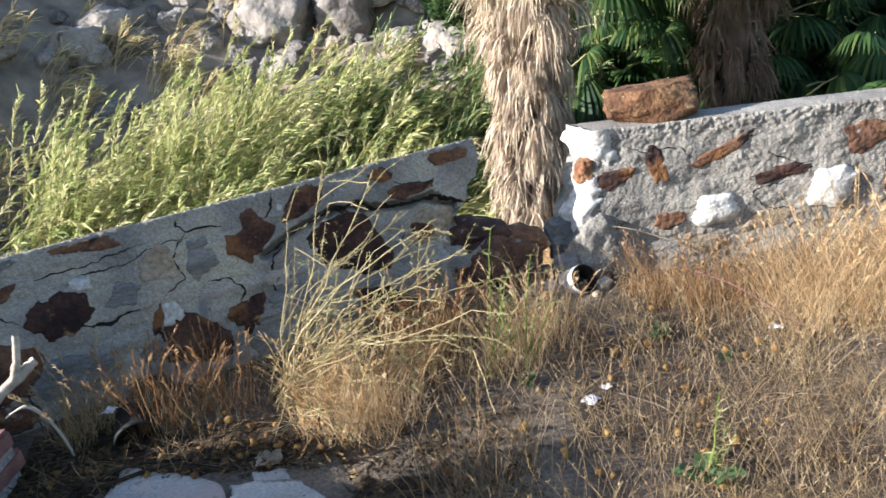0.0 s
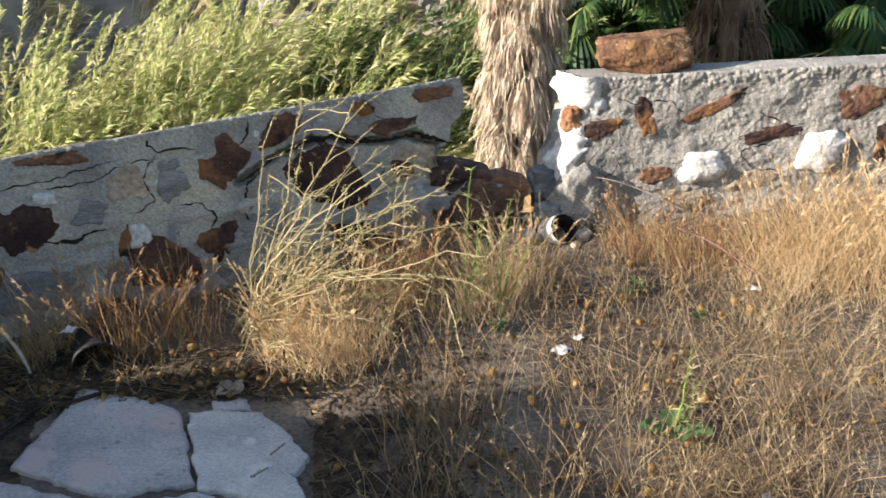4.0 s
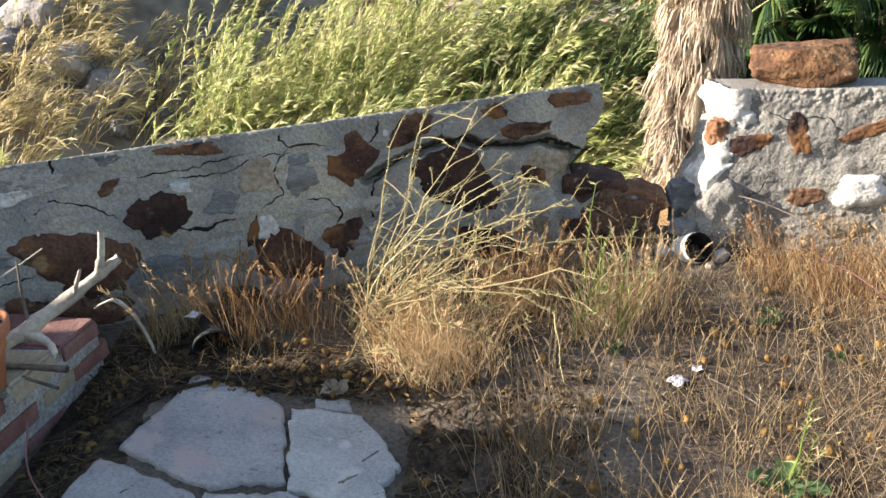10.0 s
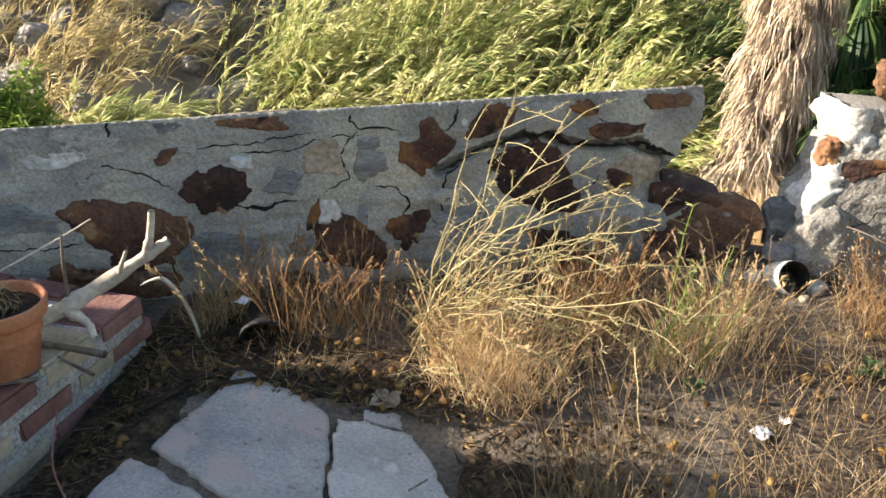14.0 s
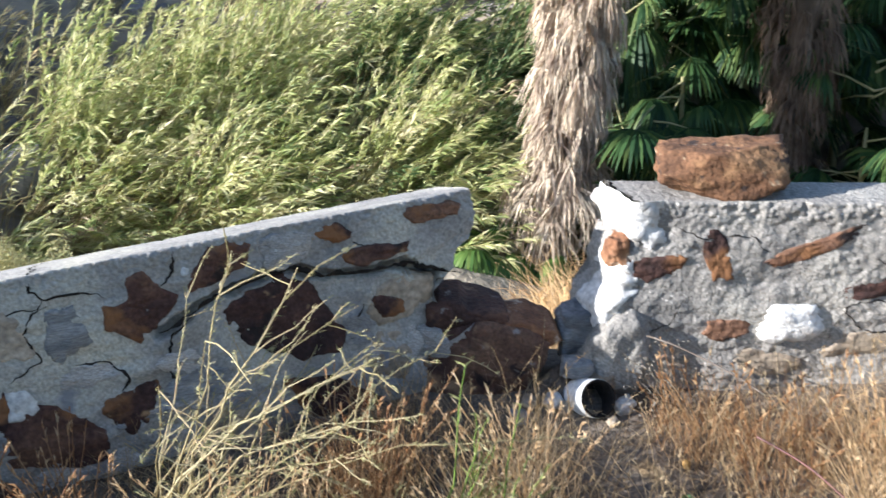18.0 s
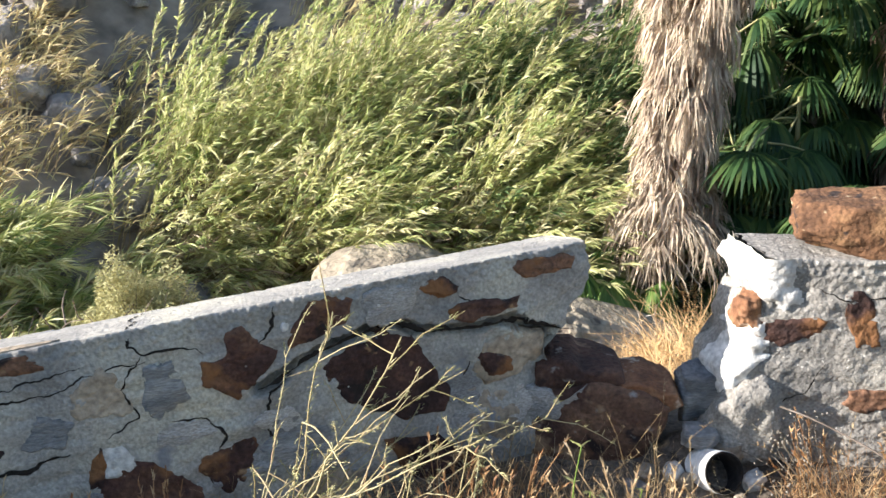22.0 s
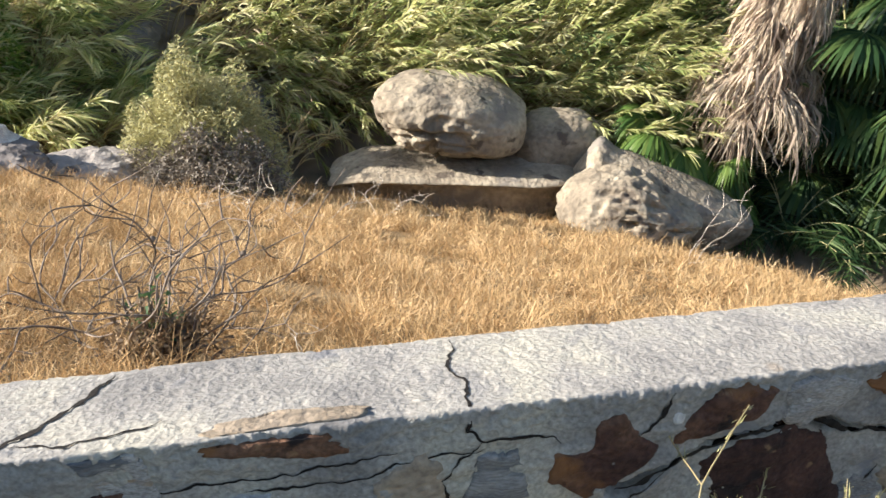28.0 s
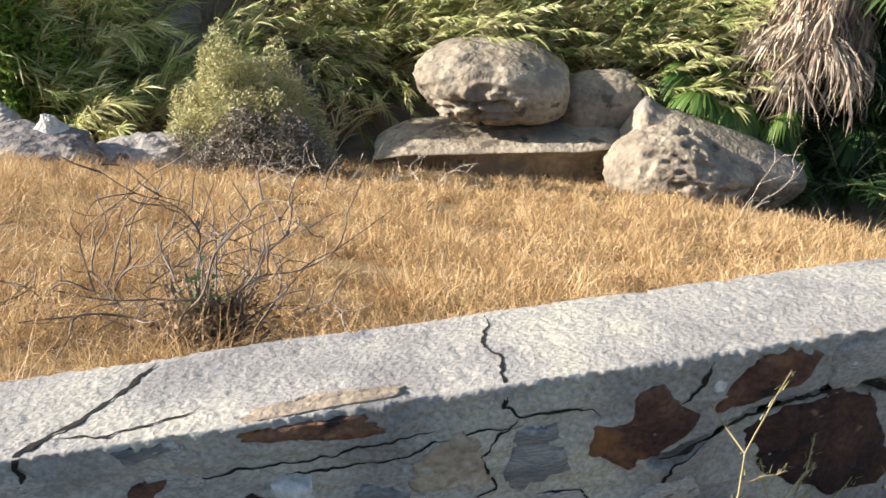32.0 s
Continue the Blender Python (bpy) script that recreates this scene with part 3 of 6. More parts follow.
def wall_shell(name, place, length, top, thick, end, cracks, amp, rough, material, step=0.0048, seed=0.0, sag=lambda u, dd, z: 0.0, inset=no_inset):
    """A rubble wall as one shell: face, worn edge, top and back, with grooves where it is cracked."""
    base = -0.45
    front = np.concatenate([np.linspace(base, -0.16, 8, endpoint=False), np.linspace(-0.16, top - 0.007, int((top + 0.16) / step))])
    over = np.linspace(0.011, thick - 0.02, int(thick / 0.007))
    ring = [(0.0, z, 0.0, -1.0, 0.0) for z in front]
    ring += [(0.0015, top - 0.003, 0.0, -0.9, 0.3), (0.005, top, 0.0, -0.6, 0.7)]
    ring += [(dd, top, 0.0, 0.0, 1.0) for dd in over]
    ring += [(thick - 0.004, top - 0.006, 0.0, 0.7, 0.7)]
    ring += [(thick, z, 0.0, 1.0, 0.0) for z in np.linspace(top - 0.03, base, 14)]
    k = len(ring)
    s = np.concatenate([np.arange(0, min(length, 2.75), step), np.arange(2.75, length, 0.04)]) if length > 2.75 else np.arange(0, length, step)
    arc = np.array([z if i < len(front) else top + dd for i, (dd, z, *_r) in enumerate(ring)])
    U, A = np.meshgrid(s, arc, indexing="ij")
    groove = np.zeros_like(U)
    warp = np.array([[noise.noise((u * 24, a * 24, 5.0)) + 0.35 * noise.noise((u * 52, a * 52, 6.0)) for a in arc] for u in s])
    U, A = U + 0.011 * warp, A + 0.011 * np.roll(warp, 37, 0)
    for width, deep, line in cracks:
        for (u0, a0), (u1, a1) in zip(line, line[1:]):
            du, da = u1 - u0, a1 - a0
            t = np.clip(((U - u0) * du + (A - a0) * da) / (du * du + da * da), 0, 1)
            dist = np.hypot(U - u0 - t * du, A - a0 - t * da)
            groove = np.maximum(groove, deep * np.clip(1.4 - dist / width, 0, 1))
    verts = []
    for i, u in enumerate(s):
        for j, (dd, z, _a, ny, nzz) in enumerate(ring):
            q = (u * 1.0, dd, z + seed)
            fine = 0.4 if nzz > 0.6 else 1.0
            h = skin(u, z, dd, seed, amp, fine * rough) - (inset(u, z) if ny < -0.9 else 0.0)
            h -= groove[i, j]
            if ny < 0 and z > top - 0.05:
                h += 0.006 * noise.noise((u * 85, z * 85, seed + 11)) + 0.005 * noise.noise((u * 38, z * 38, seed + 13)) - 0.010 * max(0.0, noise.noise((u * 13, 0.0, seed + 17)) - 0.15)
            elif nzz > 0.6:
                h -= 0.022 * max(0.0, noise.noise((u * 31, dd * 31, seed + 21)) - 0.30) + 0.016 * max(0.0, noise.noise((u * 70, dd * 70, seed + 23)) - 0.2)
            e = end(z, dd) * max(0.0, 1 - u / 0.35)
            if u < 0.03:
                e += (0.02 * noise.noise((z * 14, dd * 14, seed)) + 0.012 * noise.noise((z * 40, dd * 40, seed)))
            verts.append(place(u + e, dd + ny * h, z + nzz * h * 0.35 - sag(u, dd, z)))
    quads = [(i * k + j, i * k + j + 1, (i + 1) * k + j + 1, (i + 1) * k + j) for i in range(len(s) - 1) for j in range(k - 1)]
    # broken end: a coarse cap that bulges a little
    nf = len(front)
    back0 = k - 14
    cap0 = len(verts)
    rows = list(range(0, nf, 3)) + [nf - 1]
    m = 9
    for j in rows:
        z = front[j]
        for c in range(m + 1):
            dd = thick * c / m
            e = end(z, dd) + (0.02 * noise.noise((z * 14, dd * 14, seed)) + 0.012 * noise.noise((z * 40, dd * 40, seed)))
            bulge = -0.012 * math.sin(math.pi * c / m) * (1 + noise.noise((z * 20, dd * 20, seed + 2)))
            zz = z if j < nf - 1 else top
            verts.append(place(e + bulge, dd, zz - sag(0, dd, zz)))
    for r in range(len(rows) - 1):
        for c in range(m):
            a = cap0 + r * (m + 1) + c
            quads.append((a, a + 1, a + m + 2, a + m + 1))
    me = raw_mesh(name, verts, quads, material)
    return me


def corner_cut(a, cuts):
    """Radius of a disc trimmed by straight cuts."""
    r = 1.1
    for b, d in cuts:
        q = math.cos(a - b)
        if q > 0.05:
            r = min(r, d / q)
    return r


def wall_stone(wall, place, u, z, w, h, material, turn=0, proud=0.006, seed=0, top=9.0, label="", square=0.3, lie=lambda u, z: 0.0):
    """A stone bedded in the face of a wall, of uneven outline, standing slightly proud."""
    r = random.Random(seed * 31 + int(u * 1000))
    n, rings = 60, (1.03, 0.98, 0.93, 0.84, 0.70, 0.52, 0.30, 0.0)
    o = r.uniform(0, 90)
    cuts = [(r.uniform(0, 6.28), r.uniform(0.62, 0.95)) for _ in range(5)]
    verts, c, s = [], math.cos(radians(turn)), math.sin(radians(turn))
    for rr in rings[:-1]:
        for i in range(n):
            a = 2 * math.pi * i / n
            ca, sa = math.cos(a), math.sin(a)
            box = 1 / max(abs(ca), abs(sa)) ** square
            rad = box * corner_cut(a, cuts) * (1 + 0.16 * noise.noise((ca * 2 + o, sa * 2, 0)) + 0.13 * noise.noise((ca * 5 + o, sa * 5, 2)) + 0.07 * noise.noise((ca * 12 + o, sa * 12, 3)) + 0.04 * noise.noise((ca * 26 + o, sa * 26, 4)))
            a1, b1 = rr * rad * ca * w / 2, rr * rad * sa * h / 2
            uu, zz = u + a1 * c - b1 * s, min(z + a1 * s + b1 * c, top)
            dep = -lie(uu, zz) + (0.035 if rr > 1 else -0.001 - proud * (1 - rr ** 5) - (0.0055 * noise.noise((uu * 24, zz * 34, o)) + 0.003 * noise.noise((uu * 70, zz * 90, o))) * (rr < 0.95))
            verts.append(place(uu, dep, zz))
    verts.append(place(u, -lie(u, z) - 0.001 - proud - 0.0055 * noise.noise((u * 24, z * 34, o)), min(z, top)))
    faces = [(q * n + i, q * n + (i + 1) % n, (q + 1) * n + (i + 1) % n, (q + 1) * n + i) for q in range(len(rings) - 2) for i in range(n)]
    faces += [((len(rings) - 2) * n + i, (len(rings) - 2) * n + (i + 1) % n, len(verts) - 1) for i in range(n)]
    return part("stone", mesh_of("stone", verts, faces, material), wall, label)


def west_end(z, dd):
    return 0.07 * smooth(0.41, 0.33, z) + 0.05 * smooth(0.31, 0.24, z) + 0.05 * smooth(0.0, 0.1, dd) * smooth(0.35, 0.25, z)


BIG_CRACK = [(0.889, 0.307), (0.798, 0.347), (0.695, 0.379), (0.59, 0.404), (0.525, 0.404), (0.463, 0.369), (0.382, 0.352), (0.299, 0.348), (0.198, 0.356), (0.09, 0.303), (0.03, 0.285)]
WEST_CRACKS = [
    (0.016, 0.065, BIG_CRACK),
]
WEST_FINE_CRACKS = [
    (0.0085, [(1.642, 0.358), (1.629, 0.289), (1.504, 0.233), (1.43, 0.222), (1.335, 0.25)]),
    (0.0036, [(1.13, 0.785), (1.15, 0.72), (1.165, 0.66), (1.14, 0.62), (1.16, 0.57), (1.16, 0.535), (1.163, 0.493), (1.132, 0.468), (1.05, 0.466), (1.0, 0.43)]),
    (0.003, [(1.137, 0.465), (1.20, 0.386), (1.173, 0.306), (1.259, 0.261)]),
    (0.003, [(1.132, 0.45), (1.274, 0.438), (1.356, 0.406), (1.512, 0.407)]),
    (0.0065, [(1.70, 0.78), (1.74, 0.72), (1.80, 0.62), (1.87, 0.55), (1.87, 0.50), (1.90, 0.454)]),
    (0.005, [(0.80, 0.335), (0.86, 0.30), (0.88, 0.18), (0.84, 0.10)]),
    (0.0042, [(0.82, 0.525), (0.83, 0.47), (0.88, 0.43)]),
    (0.0042, [(1.72, 0.17), (1.74, 0.05), (1.73, -0.08)]),
    (0.003, [(1.66, 0.43), (1.52, 0.44), (1.38, 0.452), (1.27, 0.47)]),
    (0.003, [(1.70, 0.30), (1.78, 0.36), (1.90, 0.40), (2.0, 0.34)]),
    (0.0038, [(1.10, 0.27), (1.02, 0.26), (0.98, 0.20), (1.02, 0.12)]),
    (0.003, [(0.36, 0.45), (0.31, 0.42), (0.30, 0.37)]),
    (0.003, [(1.98, 0.16), (2.10, 0.14), (2.22, 0.15), (2.30, 0.20)]),
    (0.003, [(1.62, 0.60), (1.70, 0.57), (1.77, 0.56), (1.84, 0.575)]),
    (0.003, [(0.47, 0.13), (0.36, 0.15), (0.33, 0.25)]),
]
wall_w = new("wall_west", wall_shell("wall_west", west, 4.4, 0.537, 0.285, west_end, WEST_CRACKS, 0.018, 0.0044, M_MORTAR, seed=0.0, inset=under_slab, sag=lambda u, dd, z: 0.014 * u * max(0.0, z + 0.45) + 0.29 * dd * (z > 0.3)))
tagged(wall_w, "long low rubble garden wall, grey mortar with rust-brown stones, cracked", "wall", kind="structure")


def east_end(z, dd):
    return -0.52 * dd + (0.0 if z > 0.40 else -0.035 * smooth(0.40, 0.33, z) - 0.05 * smooth(0.26, 0.18, z))


EAST_FINE_CRACKS = [
    (0.0024, [(0.10, 0.44), (0.18, 0.41), (0.30, 0.42), (0.36, 0.36)]),
    (0.0024, [(0.70, 0.24), (0.58, 0.22), (0.52, 0.10)]),
    (0.003, [(0.0, 0.09), (0.06, 0.13), (0.10, 0.16), (0.14, 0.24)]),
    (0.0022, [(0.62, 0.36), (0.72, 0.31), (0.80, 0.30)]),
    (0.0024, [(0.56, 0.20), (0.62, 0.14), (0.75, 0.12)]),
]
wall_e = new("wall_east", wall_shell("wall_east", east, 2.6, 0.515, 0.19, east_end, [], 0.014, 0.005, M_RENDER, seed=20.0))
tagged(wall_e, "low rubble garden wall with rough lumpy render and white stones, sunlit broken end", "wall", kind="structure")



def crack_strip(wall, line, half, spot, seed):
    """A thin jagged crack whose shade is a dark strip following the wall's surface; spot(u, a) gives a point."""
    pts = []
    for (u0, a0), (u1, a1) in zip(line, line[1:]):
        n = max(2, int(math.hypot(u1 - u0, a1 - a0) / 0.005))
        for i in range(n):
            t = i / n
            nu, na = -(a1 - a0), u1 - u0
            ln = math.hypot(nu, na)
            u, a = u0 + (u1 - u0) * t, a0 + (a1 - a0) * t
            j = 0.010 * noise.noise((u * 26, a * 26, seed)) + 0.005 * noise.noise((u * 75, a * 75, seed + 3))
            pts.append((u + nu / ln * j, a + na / ln * j, nu / ln, na / ln))
    verts, k = [], len(pts)
    for i, (u, a, nu, na) in enumerate(pts):
        w = half * (0.75 + 0.8 * noise.noise((u * 40, a * 40, seed + 8))) * min(1.0, 0.15 + 6 * min(i, k - 1 - i) / k)
        verts += [spot(u - nu * w, a - na * w), spot(u, a), spot(u + nu * w, a + na * w)]
    faces = [(3 * i + c, 3 * i + c + 1, 3 * i + c + 4, 3 * i + c + 3) for i in range(k - 1) for c in (0, 1)]
    return part("crack", mesh_of("crack", verts, faces, M_DARKHOLE), wall, "thin dark crack")


def west_spot(u, a):
    if a < 0.527:
        return west(u, -skin(u, a, 0.0, 0.0, 0.018, 0.0044) + under_slab(u, a) - 0.0016, a - 0.014 * u * (a + 0.45))
    dd = min(a - 0.527, 0.275)
    return west(u, dd, 0.537 + 0.35 * skin(u, 0.537, dd, 0.0, 0.018, 0.00176) + 0.0014 - 0.0138 * u - 0.29 * dd - 0.004 * max(0.0, 1 - dd / 0.016))


def east_spot(u, a):
    return east(u, -skin(u, a, 0.0, 20.0, 0.014, 0.005) - 0.0016, a)


for i, (half, line) in enumerate(WEST_FINE_CRACKS):
    crack_strip(wall_w, line, half, west_spot, i * 3.0)
def deep_spot(u, a):
    x, y, z = west_spot(u, a)
    return (x - 0.3487 * 0.007, y + 0.9373 * 0.007, z)


# dark strip in place of the shadow under the overhanging top slab
crack_strip(wall_w, BIG_CRACK, 0.012, deep_spot, 77.0)
for i, (half, line) in enumerate(EAST_FINE_CRACKS):
    crack_strip(wall_e, line, half, east_spot, 50 + i * 3.0)

def shaped_stone(wall, outline, front, thick, material, seed, label, bulge=0.02, place=lambda x, dep, z: (x, dep, z)):
    """A broken stone of the given outline (x, z), its face on the line front(x), running back by thick."""
    pts = []
    for (x0, z0), (x1, z1) in zip(outline, outline[1:] + outline[:1]):
        n = max(3, int(math.hypot(x1 - x0, z1 - z0) / 0.008))
        for i in range(n):
            x, z = x0 + (x1 - x0) * i / n, z0 + (z1 - z0) * i / n
            pts.append((x + 0.010 * noise.noise((x * 22, z * 22, seed)) + 0.005 * noise.noise((x * 60, z * 60, seed)), z + 0.010 * noise.noise((x * 22, z * 22, seed + 4)) + 0.005 * noise.noise((x * 60, z * 60, seed + 4))))
    cx, cz = sum(p[0] for p in pts) / len(pts), sum(p[1] for p in pts) / len(pts)
    n, verts = len(pts), []
    rings = ((0.80, thick), (0.97, thick * 0.8), (1.0, thick * 0.5), (1.0, 0.03), (0.985, 0.012), (0.95, 0.004), (0.88, 0.0), (0.8, 0.0), (0.7, 0.0), (0.6, 0.0), (0.5, 0.0), (0.4, 0.0), (0.3, 0.0), (0.2, 0.0), (0.1, 0.0))
    for k, dep in rings:
        for x, z in pts:
            a, b = cx + (x - cx) * k, cz + (z - cz) * k
            rough = 0.009 * noise.noise((a * 9, b * 9, seed + 2)) + 0.009 * abs(noise.noise((a * 16, b * 30, seed + 6))) + 0.004 * noise.noise((a * 55, b * 70, seed + 8))
            verts.append(place(a, front(a) + dep - bulge * (1 - k * k) - rough * (dep < 0.1), b + (0.012 * noise.noise((a * 14, dep * 14, seed + 9)) if dep > 0.05 else 0.0)))
    verts.append(place(cx, front(cx) - bulge, cz))
    m = len(rings)
    faces = [(q * n + i, q * n + (i + 1) % n, (q + 1) * n + (i + 1) % n, (q + 1) * n + i) for q in range(m - 1) for i in range(n)]
    faces += [((m - 1) * n + i, (m - 1) * n + (i + 1) % n, m * n) for i in range(n)] + [tuple(range(n - 1, -1, -1))]
    return part("stone", mesh_of("stone", verts, faces, material), wall, label)


def in_west_face(u, dep, z):
    return west(u, dep - 0.5 * relief(u, z, 0.0, 0.0, 0.018) + under_slab(u, z), z)


def west_stone(outline, material, seed, label="rust-brown stone bedded in the mortar"):
    shaped_stone(wall_w, outline, lambda u: -0.004, 0.035, material, seed, label, 0.004, in_west_face)


west_stone([(0.76, 0.27), (0.70, 0.338), (0.555, 0.385), (0.478, 0.34), (0.43, 0.255), (0.39, 0.18), (0.40, 0.11), (0.515, 0.12), (0.62, 0.165), (0.70, 0.235)], M_RUST, 6, "large dark red-brown stone under the crack")
west_stone([(0.80, 0.435), (0.74, 0.505), (0.69, 0.512), (0.62, 0.492), (0.65, 0.437), (0.743, 0.395), (0.80, 0.395)], M_RUST, 4)
west_stone([(0.945, 0.47), (0.907, 0.485), (0.88, 0.44), (0.825, 0.40), (0.86, 0.34), (0.94, 0.28), (1.02, 0.34), (1.02, 0.40), (0.95, 0.41)], M_RUST, 5)
west_stone([(0.33, 0.215), (0.29, 0.285), (0.214, 0.32), (0.115, 0.295), (0.12, 0.225), (0.194, 0.18), (0.298, 0.16)], M_TAN, 77, "tan stone with a brown stain near the broken end")
west_stone([(0.39, 0.418), (0.32, 0.43), (0.19, 0.415), (0.197, 0.388), (0.326, 0.368), (0.386, 0.39)], M_RUST, 3)
west_stone([(0.215, 0.497), (0.20, 0.512), (0.087, 0.515), (0.035, 0.505), (0.039, 0.47), (0.192, 0.468)], M_RUST, 1, "rust and ochre stone at the broken end")
west_stone([(0.59, 0.08), (0.437, 0.05), (0.30, -0.06), (0.367, -0.15), (0.53, -0.06)], M_RUST, 31)
W = lambda *a, **k: wall_stone(wall_w, west, *a, top=0.524 - 0.014 * a[0], lie=lambda u, z: relief(u, z, 0.0, 0.0, 0.018) - under_slab(u, z), **k)  # noqa: E731
W(0.405, 0.485, 0.095, 0.066, M_RUST, seed=2)
W(0.265, 0.222, 0.10, 0.085, M_RUST, turn=10, seed=7, proud=0.020)
W(1.446, 0.488, 0.215, 0.058, M_RUST, seed=8, turn=3, label="long flat orange-brown stone")
W(1.10, 0.36, 0.115, 0.165, M_SLATE, seed=9)
W(1.25, 0.37, 0.13, 0.15, M_TAN, seed=10, proud=0.004)
W(2.391, 0.284, 0.165, 0.225, M_RUST, seed=11)
W(2.046, 0.401, 0.185, 0.07, M_WHITE, seed=12, label="white quartz patch")
W(2.16, 0.223, 0.27, 0.11, M_SLATE, turn=10, seed=13)
W(1.86, 0.155, 0.38, 0.19, M_RUST, turn=14, seed=14, proud=0.012)
W(1.90, 0.0, 0.34, 0.13, M_RUST, turn=6, seed=140, proud=0.010)
W(1.585, 0.268, 0.20, 0.15, M_RUST, turn=-10, seed=15)
W(1.371, 0.296, 0.115, 0.11, M_SLATE, turn=25, seed=16)
W(1.497, 0.363, 0.07, 0.05, M_WHITE, seed=17, proud=0.018)
W(1.716, 0.397, 0.085, 0.045, M_RUST, turn=-25, seed=18)
W(1.708, 0.486, 0.10, 0.05, M_SLATE, seed=19)
W(1.235, 0.175, 0.10, 0.085, M_WHITE, turn=20, seed=20)
W(1.285, 0.166, 0.045, 0.12, M_RUST, turn=15, seed=21)
W(1.56, 0.064, 0.32, 0.15, M_SLATE, turn=5, seed=22, proud=0.012, label="layered grey slate block")
W(1.17, 0.055, 0.25, 0.21, M_RUST, turn=12, seed=23)
W(1.355, -0.06, 0.15, 0.13, M_RUST, seed=24)
W(2.469, 0.12, 0.12, 0.12, M_WHITE, seed=25)
W(2.328, 0.069, 0.125, 0.08, M_SLATE, seed=26)
W(1.868, 0.05, 0.16, 0.085, M_RUST, seed=27)
W(2.038, 0.01, 0.155, 0.12, M_RUST, seed=28)
W(0.80, 0.12, 0.18, 0.12, M_SLATE, seed=29)
W(0.98, 0.10, 0.15, 0.14, M_RUST, seed=30)
W(0.72, -0.03, 0.20, 0.11, M_TAN, seed=32)
W(0.28, 0.07, 0.14, 0.15, M_TAN, seed=33, proud=0.006)
W(2.70, 0.33, 0.20, 0.13, M_RUST, seed=34)
W(2.72, 0.12, 0.22, 0.13, M_TAN, seed=35)
W(0.555, 0.462, 0.04, 0.02, M_WHITE, seed=36)
W(0.80, 0.455, 0.022, 0.022, M_WHITE, seed=37)

# paler stones that fill the face between the dark ones
named = [(0.13, 0.47, 0.1), (0.4, 0.48, 0.06), (0.29, 0.39, 0.11), (0.72, 0.45, 0.1), (0.92, 0.36, 0.13), (0.56, 0.235, 0.2), (0.23, 0.235, 0.1), (1.45, 0.49, 0.1), (1.1, 0.36, 0.09), (1.25, 0.37, 0.08), (2.39, 0.28, 0.12), (2.05, 0.4, 0.1), (2.16, 0.22, 0.12), (1.83, 0.17, 0.13), (1.59, 0.27, 0.1), (1.37, 0.3, 0.07), (1.5, 0.36, 0.04), (1.56, 0.06, 0.16), (1.18, 0.05, 0.1), (1.24, 0.17, 0.07)]
r = random.Random(5)
for row in range(5):
    for i in range(16):
        u, z = 0.16 + 0.172 * i + r.uniform(-0.05, 0.05) + 0.08 * (row % 2), 0.435 - 0.122 * row + r.uniform(-0.03, 0.03)
        if min(math.hypot(u - a, (z - b) * 1.3) - c for a, b, c in named) > 0.015 and r.random() < 0.72:
            W(u, z, r.uniform(0.09, 0.21), r.uniform(0.06, 0.12), M_GREY, turn=r.uniform(-20, 20), seed=400 + row * 20 + i, proud=r.uniform(0.001, 0.005))

Q = lambda *a, **k: wall_stone(wall_e, east, *a, top=0.505, lie=lambda u, z: relief(u, z, 0.0, 20.0, 0.014), **k)  # noqa: E731
Q(0.055, 0.322, 0.17, 0.085, M_RUST, turn=6, seed=41, proud=0.006)
Q(0.22, 0.345, 0.085, 0.17, M_RUST, turn=8, seed=42, proud=0.004)
Q(0.49, 0.40, 0.30, 0.05, M_RUST, turn=24, seed=43, proud=0.004, label="slanting seam of rust-brown stone")
Q(0.43, 0.165, 0.215, 0.125, M_WHITE, turn=8, seed=44, proud=0.03, label="big white stone standing proud of the render")
Q(0.25, 0.135, 0.125, 0.075, M_RUST, turn=-14, seed=45, proud=0.006)
Q(0.66, 0.265, 0.23, 0.06, M_RUST, turn=14, seed=46, proud=0.004)
Q(0.86, 0.21, 0.21, 0.165, M_WHITE, seed=47, proud=0.03, label="big white stone standing proud of the render")
Q(0.98, 0.39, 0.18, 0.12, M_RUST, turn=20, seed=48, proud=0.004)
Q(1.10, 0.22, 0.12, 0.15, M_RUST, seed=49)
Q(1.32, 0.30, 0.24, 0.15, M_WHITE, seed=50, proud=0.02)
Q(0.62, 0.10, 0.22, 0.07, M_TAN, turn=10, seed=51)
Q(0.36, 0.035, 0.20, 0.09, M_TAN, seed=52)
Q(1.62, 0.36, 0.26, 0.12, M_RUST, seed=53)

wall_stone(wall_w, lambda u, dep, v: west(u, v, 0.5385 - 0.0137 * u - 0.29 * v - dep), 1.45, 0.036, 0.24, 0.055, M_TAN, seed=88, proud=0.002, label="ochre stone showing through the worn top", lie=lambda u, v: 0.35 * relief(u, 0.537, v, 0.0, 0.018))


def end_stone(name, at, size, material, seed, label, wall, turn=(0, 0, 0)):
    ob = part(name, block(name, size, seed, material, 6, 0.34 if material is M_REDROCK else 0.12, 0.26 if material is M_REDROCK else 0.20), wall, label)
    ob.matrix_world = pose(*at, *turn)
    return ob


end_stone("stone", (0.112, 0.20, 0.352), (0.04, 0.055, 0.05), M_OCHRE, 61, "orange stone in the broken end", wall_e)


